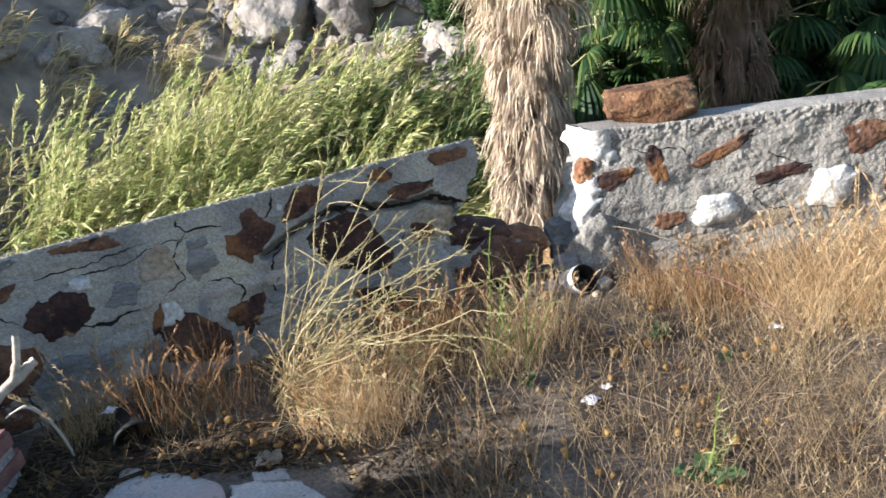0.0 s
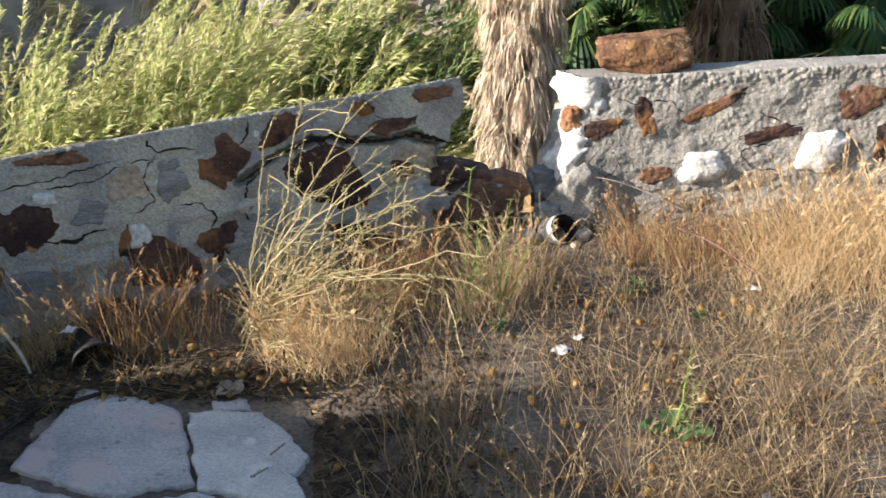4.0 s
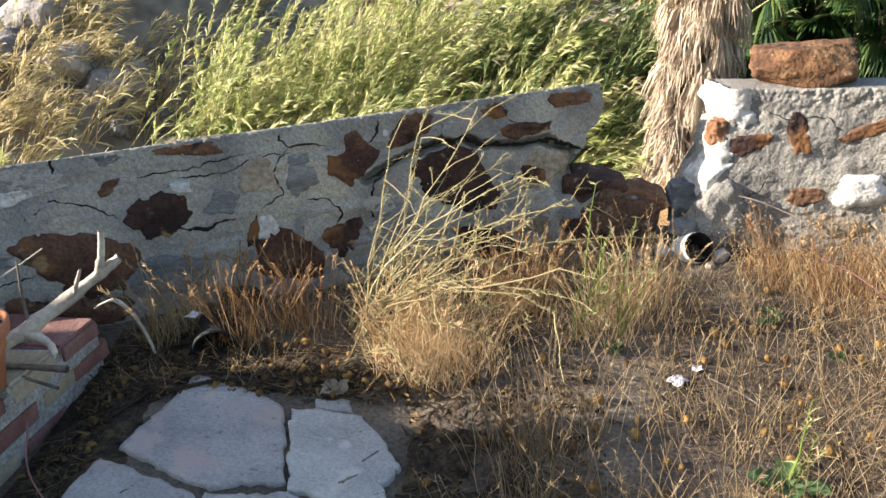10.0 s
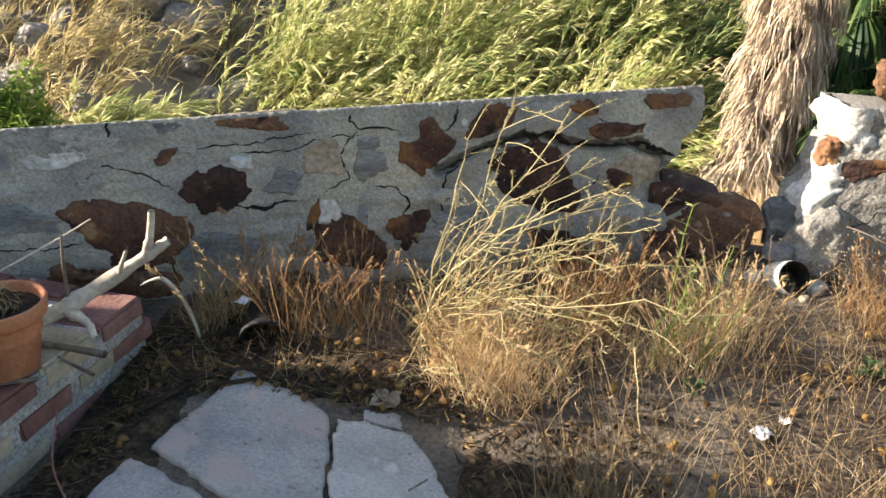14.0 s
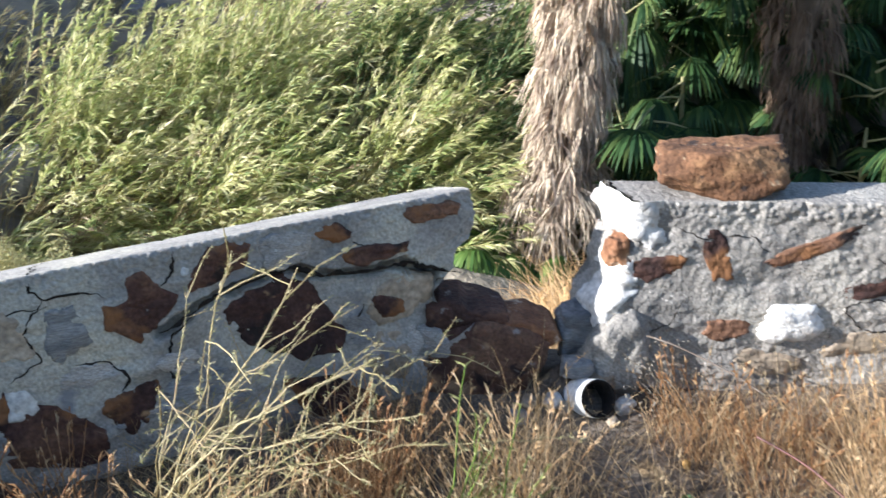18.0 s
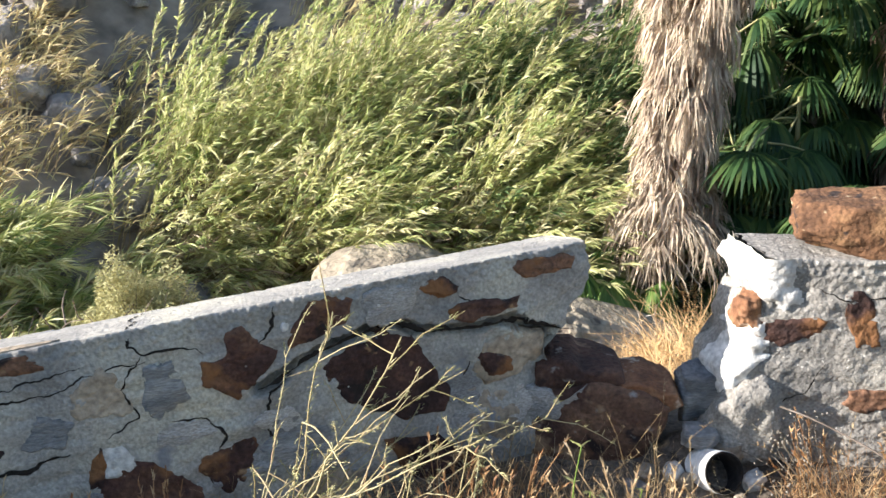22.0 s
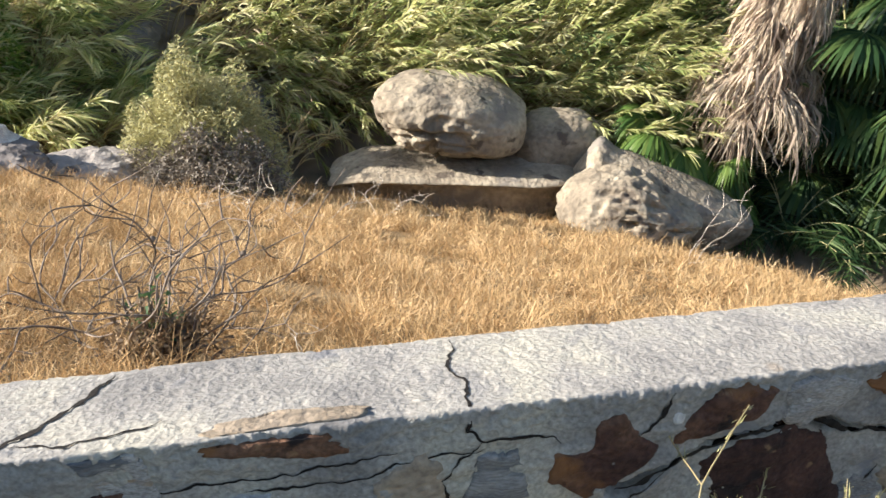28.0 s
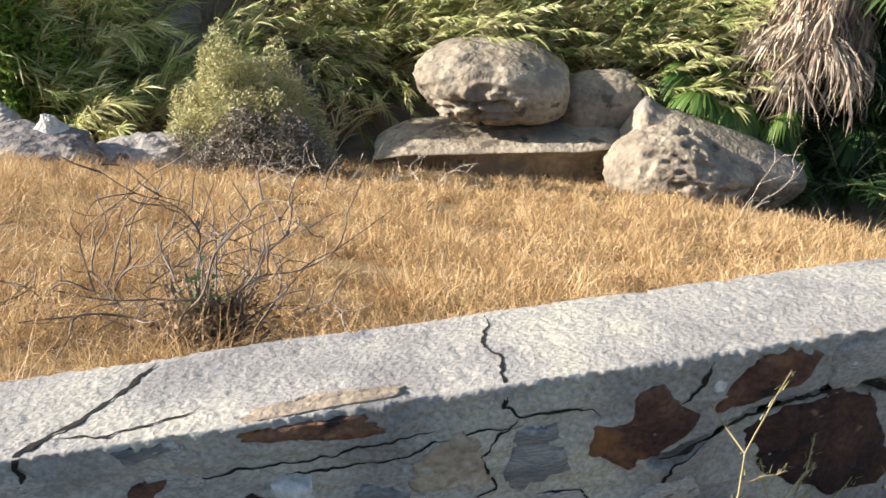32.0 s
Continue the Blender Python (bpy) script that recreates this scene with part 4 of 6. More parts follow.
def plaster_patch(z0, z1, s0, s1, seed, label):
    """A ragged skin of white plaster round the broken end: s runs along the face (negative) and across the end."""
    step = 0.006
    zs, ss = np.arange(z0, z1, step), np.arange(s0, s1, step)
    index, verts = {}, []
    for i, z in enumerate(zs):
        for j, q in enumerate(ss):
            edge = min(z - z0, z1 - z + (0.05 if z1 > 0.5 else 0.0), q - s0, s1 - q) / 0.05 + 0.75 * noise.noise((z * 16, q * 16, seed)) + 0.5 * noise.noise((z * 45, q * 45, seed))
            if edge < 0.25:
                continue
            thick = 0.016 * min(1.0, (edge - 0.25) * 1.2) + 0.006 * noise.noise((z * 12, q * 12, seed + 3)) + 0.004 * noise.noise((z * 34, q * 34, seed + 5)) + 0.002 * noise.noise((z * 90, q * 90, seed + 7))
            dd = max(0.0, q)
            e = east_end(z, dd)
            if q < 0:
                spot = east(-q + e * max(0.0, 1 + q / 0.35), -relief(-q, z, 0.0, 20.0, 0.014) - 0.002 - thick, z)
            else:
                spot = east(e - 0.006 - thick * smooth(-0.03, 0.03, q) - 0.02 * abs(noise.noise((z * 14, dd * 14, 20.0))), dd - thick * (1 - smooth(0.0, 0.03, q)), z)
            index[i, j] = len(verts)
            verts.append(spot)
    faces = [(index[i, j], index[i, j + 1], index[i + 1, j + 1], index[i + 1, j]) for i, j in index if (i, j + 1) in index and (i + 1, j + 1) in index and (i + 1, j) in index]
    return part("plaster", mesh_of("plaster", verts, faces, M_WHITE), wall_e, label)


plaster_patch(0.375, 0.520, -0.075, 0.20, 3.0, "white plaster over the top of the broken end")
plaster_patch(0.09, 0.35, -0.05, 0.13, 8.0, "white plaster over the broken end")
end_stone("stone", (0.02, 0.27, 0.09), (0.07, 0.08, 0.07), M_SLATE, 63, "blue-grey stone at the foot of the end", wall_e)
end_stone("stone", (0.10, 0.16, 0.04), (0.09, 0.07, 0.14), M_RENDER, 64, "", wall_e, (0, 24, 0))


def break_front(x):
    return 0.195 - 0.14 * (x + 0.39)


shaped_stone(wall_w, [(-0.47, -0.16), (-0.47, 0.04), (-0.43, 0.12), (-0.35, 0.135), (-0.29, 0.16), (-0.20, 0.14), (-0.13, 0.12), (-0.085, 0.08), (-0.10, 0.02), (-0.15, -0.05), (-0.20, -0.16)], break_front, 0.20, M_REDROCK, 66, "big red-brown stone at the foot of the break", 0.014)
shaped_stone(wall_w, [(-0.45, 0.11), (-0.44, 0.205), (-0.36, 0.215), (-0.32, 0.19), (-0.22, 0.178), (-0.20, 0.14), (-0.30, 0.13)], lambda x: break_front(x) + 0.018, 0.19, M_REDROCK, 67, "flat brown stone on the broken step", 0.01)
shaped_stone(wall_w, [(-0.225, 0.125), (-0.215, 0.15), (-0.15, 0.145), (-0.07, 0.12), (-0.055, 0.085), (-0.085, 0.06), (-0.14, 0.10)], lambda x: break_front(x) + 0.02, 0.17, M_OCHRE, 68, "ochre stone at the tip of the break", 0.006)
shaped_stone(wall_w, [(-0.50, 0.0), (-0.48, 0.14), (-0.42, 0.14), (-0.35, 0.09), (-0.30, 0.155), (-0.32, 0.08), (-0.38, 0.03)], lambda x: break_front(x) + 0.002, 0.15, M_GREY, 69, "grey mortar patch between the red stones", 0.008)

# loose rubble in the gap
for i, (x, y, sx, mt) in enumerate([(-0.02, 0.12, 0.055, M_SLATE), (-0.10, 0.06, 0.035, M_WHITE), (-0.07, 0.03, 0.028, M_TAN), (0.055, 0.12, 0.05, M_TAN), (0.10, 0.03, 0.035, M_WHITE), (-0.16, 0.08, 0.03, M_TAN), (0.055, -0.03, 0.02, M_TAN), (-0.20, 0.02, 0.035, M_SLATE)]):
    ob = new("rubble_stone", block("rubble_stone", (sx * 0.8, sx * 0.65, sx * 0.55), 80 + i, mt, 4, 0.25, 0.2))
    ob.matrix_world = pose(x, y, land(x, y) + sx * 0.45, 0, 0, i * 50)
    tagged(ob, "small loose broken stone in the wall gap", "stone", "rubble in the gap")

# the rock lying on the wall
ob = new("loose_rock", block("loose_rock", (0.165, 0.088, 0.066), 92, M_LAVA, 6, 0.07, 0.12))
for v in ob.data.vertices:
    v.co.z *= 1 + 0.45 * v.co.x
ob.matrix_world = pose(0.385, 0.205, 0.578, 0, -2, -11)
tagged(ob, "rough brown pitted rock lying on top of the wall", "rock")

# drain pipe
pipe = thing("drain_pipe", "white plastic drain pipe sticking out at the wall foot", "pipe")
axis = V3((-0.30, 0.83, -0.45)).normalized()
turn = axis.to_track_quat("Z", "Y").to_matrix().to_4x4()


def ring_tube(r0, r1, l0, l1, n=40):
    v, f = [], []
    for r, l in ((r0, l0), (r0, l1), (r1, l1), (r1, l0)):
        v += [turn @ V3((r * math.cos(2 * math.pi * i / n), r * math.sin(2 * math.pi * i / n), l)) for i in range(n)]
    for q in range(4):
        f += [(q * n + i, q * n + (i + 1) % n, ((q + 1) % 4) * n + (i + 1) % n, ((q + 1) % 4) * n + i) for i in range(n)]
    return v, f


v, f = ring_tube(0.0545, 0.0505, 0.0, 0.34)
part("pipe_wall", mesh_of("pipe_wall", v, f, M_PVC), pipe)
# dark lining and plug paint the shade in the pipe; the lining also covers the rim
v, f = ring_tube(0.0538, 0.047, -0.0015, 0.34)
part("grimy_lining", mesh_of("grimy_lining", v, f, M_DARKHOLE), pipe, "dark grime inside the pipe")
v, f = ring_tube(0.0475, 0.001, 0.09, 0.32)
part("silt_plug", mesh_of("silt_plug", v, f, M_DARKHOLE), pipe, "dark silt deep inside")
pipe.location = (0.018, 0.0, -0.008)


# ---------------------------------------------------------------- patio, planter and pots
def slab_from(out, cx, cy, seed, material):
    n, verts = len(out), []
    for k, dz in ((1.0, -0.05), (1.0, 0.009), (0.988, 0.0145), (0.93, 0.016), (0.8, 0.016), (0.66, 0.016), (0.52, 0.016), (0.38, 0.016), (0.24, 0.016), (0.12, 0.016)):
        verts += [(cx + (x - cx) * k, cy + (y - cy) * k, paving_plane(cx + (x - cx) * k, cy + (y - cy) * k) + dz + (0.004 * noise.noise(((cx + (x - cx) * k) * 12, (cy + (y - cy) * k) * 12, seed)) if k < 1 else 0)) for x, y in out]
    verts.append((cx, cy, paving_plane(cx, cy) + 0.016 + 0.004 * noise.noise((cx * 12, cy * 12, seed))))
    faces = [(q * n + i, q * n + (i + 1) % n, (q + 1) * n + (i + 1) % n, (q + 1) * n + i) for q in range(9) for i in range(n)]
    faces += [(9 * n + i, 9 * n + (i + 1) % n, 10 * n) for i in range(n)]
    return mesh_of("flagstone", verts, faces, material)


def slab(corners, seed, material=M_FLAG):
    pts = []
    for (x0, y0), (x1, y1) in zip(corners, corners[1:] + corners[:1]):
        for i in range(22):
            t = i / 22
            x, y = x0 + (x1 - x0) * t, y0 + (y1 - y0) * t
            pts.append((x + 0.014 * noise.noise((x * 13, y * 13, seed)) + 0.010 * noise.noise((x * 45, y * 45, seed)), y + 0.014 * noise.noise((x * 13, y * 13, seed + 5)) + 0.010 * noise.noise((x * 45, y * 45, seed + 2))))
    cx, cy = sum(p[0] for p in corners) / len(corners), sum(p[1] for p in corners) / len(corners)
    return slab_from(pts, cx, cy, seed, material)


patio = thing("pavement", "crazy paving of pale pinkish flagstones with mossy joints", "paving", kind="structure")
part("flagstone", slab([(-1.555, -0.755), (-1.275, -0.86), (-1.205, -1.172), (-1.38, -1.228), (-1.645, -1.116)], 1), patio, "pale pinkish slab, spotted")
part("flagstone", slab([(-1.258, -0.865), (-1.044, -0.87), (-0.925, -1.07), (-0.965, -1.14), (-0.92, -1.27), (-1.188, -1.205)], 2, M_PALEFLAG), patio, "pale cream slab with a chipped corner")
part("flagstone", slab([(-1.67, -1.17), (-1.40, -1.255), (-1.38, -1.62), (-1.76, -1.56)], 3), patio)
part("flagstone", slab([(-1.375, -1.25), (-1.19, -1.225), (-0.90, -1.29), (-0.93, -1.66), (-1.35, -1.63)], 4), patio)
part("flagstone", slab([(-1.20, -0.80), (-1.10, -0.79), (-1.09, -0.85), (-1.19, -0.845)], 5), patio).location.z = -0.012

mould_x, mould_y = np.linspace(-1.92, -0.30, 120), np.linspace(-1.75, -0.42, 110)


def mould_shade_height(x, y):
    # the last term is no mould: it paints the shade on the dirt right of the slabs
    side = smooth(-1.50, -1.72, x + 0.12 * (y + 1)) + smooth(-0.86, -0.72, y - 0.10 * (x + 1.2)) * smooth(-0.9, -1.15, x) * smooth(-0.42, -0.52, y) + smooth(-0.94, -0.90, x) * smooth(-0.46, -0.66, x + 0.30 * nz(x * 4, y * 4, 3)) * smooth(-0.66, -0.86, y + 0.2 * nz(x * 5, y * 5, 9)) * smooth(0.35, 0.6, 0.62 + 0.6 * nz(x * 9, y * 9, 5))
    return yard(x, y) - 0.02 + 0.030 * min(1.0, side) + 0.007 * nz(x * 30, y * 30, 2) * min(1.0, side)


mould_v = [(x, y, mould_shade_height(x, y)) for y in mould_y for x in mould_x]
mould_q = [(j * 120 + i, j * 120 + i + 1, (j + 1) * 120 + i + 1, (j + 1) * 120 + i) for j in range(109) for i in range(119)]
tagged(new("leaf_mould", raw_mesh("leaf_mould", mould_v, mould_q, M_MOULD)), "dark brown leaf mould along the paving and the planter", "leaf litter", kind="stuff")

planter = thing("brick_planter", "low planter of red and buff bricks with thick grey joints", "planter")
G = V3((-0.12, -0.993, 0)).normalized()
LFT = V3((-0.993, 0.12, 0)).normalized()
CORNER = V3((-1.893, -0.615, 0))


def box_mesh(name, size, material, bevel=0.006, jitter=0.0, seed=0):
    bm = bmesh.new()
    bmesh.ops.create_cube(bm, size=1)
    bmesh.ops.scale(bm, vec=size, verts=bm.verts)
    bmesh.ops.bevel(bm, geom=list(bm.edges), offset=bevel, segments=2, affect="EDGES")
    if jitter:
        for v in bm.verts:
            v.co += V3([jitter * noise.noise(v.co * 23 + V3((seed * 5 + k * 9, 0, 0))) for k in range(3)])
    me = bpy.data.meshes.new(name)
    bm.to_mesh(me)
    bm.free()
    me.materials.append(material)
    return me


def along(p, dirn):
    m = Matrix.Translation(p) @ Matrix(((dirn.x, -dirn.y, 0, 0), (dirn.y, dirn.x, 0, 0), (0, 0, 1, 0), (0, 0, 0, 1)))
    return m


core = part("mortar_core", box_mesh("mortar_core", (1.62, 0.19, 0.29), M_JOINT, 0.012, 0.006), planter, "grey mortar between the bricks")
core.matrix_world = along(CORNER + G * 0.81 + LFT * 0.101 + V3((0, 0, -0.078)), G)
core2 = part("mortar_core", box_mesh("mortar_core", (0.95, 0.19, 0.29), M_JOINT, 0.012, 0.006, 3), planter)
core2.matrix_world = along(CORNER + LFT * 0.68 + G * 0.10 + V3((0, 0, -0.0785)), LFT)
brick_r = [box_mesh("brick", (0.198, 0.10, 0.060), M_BRICK, 0.008, 0.005, i) for i in range(3)]
top_r = [box_mesh("brick", (0.198, 0.195, 0.064), M_BRICK, 0.010, 0.007, i + 20) for i in range(2)]
top_b = [box_mesh("brick", (0.198, 0.195, 0.064), M_BUFF, 0.010, 0.007, i + 30) for i in range(2)]
brick_b = [box_mesh("brick", (0.198, 0.10, 0.060), M_BUFF, 0.008, 0.005, i + 5) for i in range(2)]
for row in range(4):
    z = 0.046 - 0.084 * row
    for i in range(8):
        t = 0.105 + 0.224 * i - (0.112 if row % 2 else 0)
        red = (i + row // 2) % 2 == 0
        me = (top_r if red else top_b)[i // 2 % 2] if row == 0 else brick_r[(i + row) % 3] if red else brick_b[i // 2 % 2]
        b = part("brick", me, planter)
        b.matrix_world = along(CORNER + G * max(0.075, t) + LFT * ((0.0955 if row == 0 else 0.048) + 0.002 * ((i * 7 + row) % 3)) + V3((0, 0, z)), G)
    for i in range(4):
        b = part("brick", (brick_r + brick_b)[(i * 2 + row) % 5], planter)
        b.matrix_world = along(CORNER + LFT * (0.31 + 0.224 * i) + G * 0.046 + V3((0, 0, z)), LFT)
fill = part("soil", box_mesh("soil", (1.5, 0.8, 0.20), M_SOIL, 0.02, 0.02), planter, "dark dry soil inside the planter")
fill.matrix_world = along(CORNER + G * 0.90 + LFT * 0.58 + V3((0, 0, -0.09)), G)


def lathe(name, profile, material, n=48):
    v = [(r * math.cos(2 * math.pi * i / n), r * math.sin(2 * math.pi * i / n), z) for r, z in profile for i in range(n)]
    k = len(profile)
    f = [(q * n + i, q * n + (i + 1) % n, (q + 1) * n + (i + 1) % n, (q + 1) * n + i) for q in range(k - 1) for i in range(n)]
    f.append(tuple(range(n - 1, -1, -1)))
    return mesh_of(name, v, f, material)


def clay_pot(at, s, label):
    pot = thing("flower_pot", label, "flower pot", at=at)
    prof = [(0.078, 0.0), (0.084, 0.004), (0.114, 0.165), (0.117, 0.170), (0.128, 0.172), (0.133, 0.178), (0.137, 0.215), (0.135, 0.220), (0.126, 0.220), (0.121, 0.214), (0.110, 0.12)]
    part("pot_body", lathe("pot_body", [(r * s, z * s) for r, z in prof], M_CLAY), pot)
    bm = bmesh.new()
    bmesh.ops.create_circle(bm, cap_ends=True, cap_tris=True, segments=32, radius=0.118 * s)
    bmesh.ops.subdivide_edges(bm, edges=bm.edges[:], cuts=3, use_grid_fill=True)
    for v in bm.verts:
        v.co.z = 0.190 * s + 0.008 * noise.noise(v.co * 60)
    me = bpy.data.meshes.new("soil")
    bm.to_mesh(me)
    bm.free()
    me.materials.append(M_SOIL)
    part("soil", me, pot, "dark potting soil")
    return pot


clay_pot((-2.022, -1.06, 0.084), 0.85, "terracotta flower pot on the planter edge")
clay_pot((-2.13, -1.60, 0.084), 0.8, "small terracotta flower pot beside the tray")
cactus = thing("dried_cactus", "shrivelled dry cactus in the terracotta pot", "plant", at=(-2.02, -1.055, 0.262))
part("body", rocky("body", (0.04, 0.04, 0.035), 7, M_SOIL, 0.2, 3), cactus, "dark shrunken body")
n = 150
hd, el = rng.uniform(0, 6.28, n), rng.uniform(-0.2, 1.5, n)
b0 = np.stack([0.038 * np.cos(hd) * np.cos(el), 0.038 * np.sin(hd) * np.cos(el), 0.033 * np.sin(el)], 1)
part("spine_tuft", joined("spine_tuft", [blades(b0, hd + rng.normal(0, 0.8, n), rng.uniform(0.02, 0.05, n), el, rng.uniform(0.5, 3, n), np.full(n, 0.003), 4)], M_GRASS), cactus, "pale curled spines")

tray = thing("seed_tray", "dark green plastic tray with dry soil on the planter", "planter tray", at=(-2.075, -1.335, 0.084))
tray.matrix_world = along(V3((-2.075, -1.335, 0.084)), G)
bm = bmesh.new()
tl, tw, th = 0.31, 0.18, 0.075
vs = []
for a, bb, zz in ((0.88, 0.82, 0), (1, 1, th), (1.04, 1.07, th), (1.04, 1.07, th - 0.012), (1.015, 1.03, th - 0.012), (1.01, 1.02, th + 0.003), (0.95, 0.92, th + 0.003), (0.86, 0.80, 0.012)):
    vs.append([bm.verts.new((sx * a * tl / 2, sy * bb * tw / 2, zz)) for sx, sy in ((-1, -1), (1, -1), (1, 1), (-1, 1))])
bm.faces.new(vs[0][::-1])
for r0, r1 in zip(vs, vs[1:]):
    for i in range(4):
        bm.faces.new((r0[i], r0[(i + 1) % 4], r1[(i + 1) % 4], r1[i]))
bm.faces.new(vs[-1])
me = bpy.data.meshes.new("tray_body")
bm.to_mesh(me)
bm.free()
me.materials.append(M_GREENPLASTIC)
part("tray_body", me, tray)
soil = part("soil", box_mesh("soil", (0.27, 0.145, 0.06), M_MOULD, 0.012, 0.022, 4), tray, "dry crumbly soil")
soil.location = (0, 0, 0.042)


# ---------------------------------------------------------------- dead wood and twigs
def limb(pts, r0, r1, sides=8, knots=0.0):
    """A tapering branch through the points, smoothed and slightly knotty."""
    P = [V3(p) for p in pts]
    line = []
    for i in range(len(P) - 1):
        a, b, c, d = P[max(0, i - 1)], P[i], P[i + 1], P[min(len(P) - 1, i + 2)]
        for s in range(5):
            t = s / 5
            line.append(0.5 * ((2 * b) + (c - a) * t + (2 * a - 5 * b + 4 * c - d) * t * t + (3 * b - a - 3 * c + d) * t ** 3))
    line.append(P[-1])
    L = np.array([tuple(p) for p in line])[None]
    t = np.linspace(0, 1, len(line))
    rad = (r0 + (r1 - r0) * t) * (1 + knots * np.array([noise.noise((s * 17, r0 * 900, 1)) for s in t]))
    return tubes(L, rad[None], sides)


branch = thing("dead_branch", "bleached grey forked branch lying on the planter", "branch")
part("main_limb", joined("main_limb", [limb([(-2.16, -0.99, 0.105), (-2.02, -0.92, 0.14), (-1.88, -0.84, 0.215), (-1.75, -0.80, 0.30), (-1.70, -0.79, 0.335)], 0.027, 0.013, 10, 0.5)], M_DEADWOOD), branch)
part("fork", joined("fork", [limb([(-1.76, -0.805, 0.295), (-1.735, -0.815, 0.36), (-1.715, -0.83, 0.43)], 0.014, 0.008, 8, 0.3)], M_DEADWOOD), branch)
part("fork", joined("fork", [limb([(-1.83, -0.825, 0.245), (-1.80, -0.86, 0.29), (-1.77, -0.88, 0.34)], 0.008, 0.004)], M_DEADWOOD), branch)
part("fork", joined("fork", [limb([(-1.97, -0.89, 0.165), (-1.90, -0.90, 0.14), (-1.87, -0.92, 0.105)], 0.016, 0.009, 8, 0.4)], M_DEADWOOD), branch)
part("fork", joined("fork", [limb([(-1.95, -0.88, 0.17), (-1.952, -0.875, 0.27), (-1.945, -0.87, 0.37)], 0.006, 0.003)], M_TWIG), branch)

heap = thing("twig_heap", "heap of dry grey twigs and sticks on the planter", "twigs")
for i in range(38):
    x, y = rng.uniform(-2.75, -2.1), rng.uniform(-1.35, -0.72)
    a = rng.normal(2.9, 0.35)
    ln = rng.uniform(0.25, 0.7)
    z = 0.05 + rng.uniform(0, 0.09)
    p = [(x + ln * q * math.cos(a), y + ln * q * math.sin(a) + rng.normal(0, 0.015), z + 0.12 * q * rng.uniform(-0.2, 0.7)) for q in (-0.5, -0.15, 0.2, 0.5)]
    r = rng.uniform(0.003, 0.011)
    part("stick", joined("stick", [limb(p, r, r * 0.5, 6, 0.3)], M_TWIG if i % 9 else M_DEADWOOD), heap)
part("stick", joined("stick", [limb([(-2.35, -0.95, 0.13), (-2.22, -0.85, 0.20), (-2.06, -0.72, 0.28), (-1.99, -0.66, 0.32)], 0.004, 0.002)], M_DEADWOOD), heap)


def loose_stick(pts, r0, r1, label, material=M_DEADWOOD):
    ob = new("fallen_stick", joined("fallen_stick", [limb(pts, r0, r1, 6, 0.2)], material))
    return tagged(ob, label, "stick", "fallen sticks")


def on(x, y, h=0.006):
    return (x, y, land(x, y) + h)


loose_stick([(-1.90, -0.60, 0.10), (-1.85, -0.575, 0.11), (-1.80, -0.575, 0.06), (-1.77, -0.57, -0.02), (-1.76, -0.56, -0.09)], 0.008, 0.005, "pale curved dry stick leaning by the planter")
loose_stick([on(-1.75, -0.98, 0.02), on(-1.58, -0.80, 0.03), on(-1.40, -0.72, 0.02), on(-1.18, -0.76, 0.02)], 0.007, 0.003, "dark dry stick lying along the paving edge", M_SOIL)
loose_stick([on(-1.60, -0.86, 0.02), on(-1.42, -0.77, 0.03), on(-1.25, -0.80, 0.015)], 0.007, 0.003, "dark dry stick lying along the paving edge", M_SOIL)
loose_stick([(0.32, -0.36, 0.09), (0.42, -0.44, 0.05), (0.52, -0.56, -0.02), (0.60, -0.66, -0.06)], 0.003, 0.0018, "thin orange dry stalk lying over the grass", M_BRICK)
loose_stick([on(-0.08, -0.72, 0.02), on(0.02, -0.85, 0.03), on(0.06, -0.98, 0.015), on(0.06, -1.10)], 0.0018, 0.001, "thin pale dry stalk lying on the dirt", M_TWIG)
loose_stick([(0.15, 0.02, 0.17), (0.22, -0.03, 0.16), (0.33, -0.10, 0.12), (0.42, -0.15, 0.07)], 0.003, 0.002, "pale dry stalk leaning on the wall foot", M_TWIG)
loose_stick([on(0.08, -0.93, 0.02), on(0.20, -1.0, 0.02), on(0.33, -1.12, 0.02)], 0.002, 0.0012, "pale dry stalk lying on the dirt", M_TWIG)
loose_stick([on(-1.02, -1.09, 0.03), on(-0.985, -1.04, 0.03)], 0.003, 0.002, "short dark twig lying on the paving", M_TWIG)
loose_stick([on(-1.06, -1.20, 0.045), on(-1.02, -1.16, 0.045)], 0.003, 0.002, "short dark twig lying on the paving", M_TWIG)
loose_stick([(-1.80, -1.22, 0.09), (-1.78, -1.30, 0.0), (-1.70, -1.36, -0.08), (-1.63, -1.40, -0.11)], 0.003, 0.002, "thin reddish twig fallen from the planter", M_BRICK)


# ---------------------------------------------------------------- yard plants
def heights(x, y):
    return np.array([land(float(a), float(b)) for a, b in zip(x, y)])


def grow(n, x0, x1, y0, y1, keep):
    """Random places in a rectangle, thinned by keep(x, y) in 0..1."""
    x, y = rng.uniform(x0, x1, n), rng.uniform(y0, y1, n)
    k = np.array([keep(float(a), float(b)) for a, b in zip(x, y)]) > rng.uniform(0, 1, n)
    x, y = x[k], y[k]
    return np.stack([x, y, heights(x, y) - 0.004], 1)


def clump(x, y, s=2.6, seed=0.0):
    return max(0.0, min(1.0, 0.5 + 1.5 * nz(x * s, y * s, seed)))


def front_of_wall(x, y):
    return y < (0.372 * x + 0.355 if x < -0.15 else 0.12 - 0.186 * x)


def paved(x, y):
    return -1.72 < x < -0.93 and -1.7 < y < -0.80 - 0.25 * max(0.0, -1.3 - x)


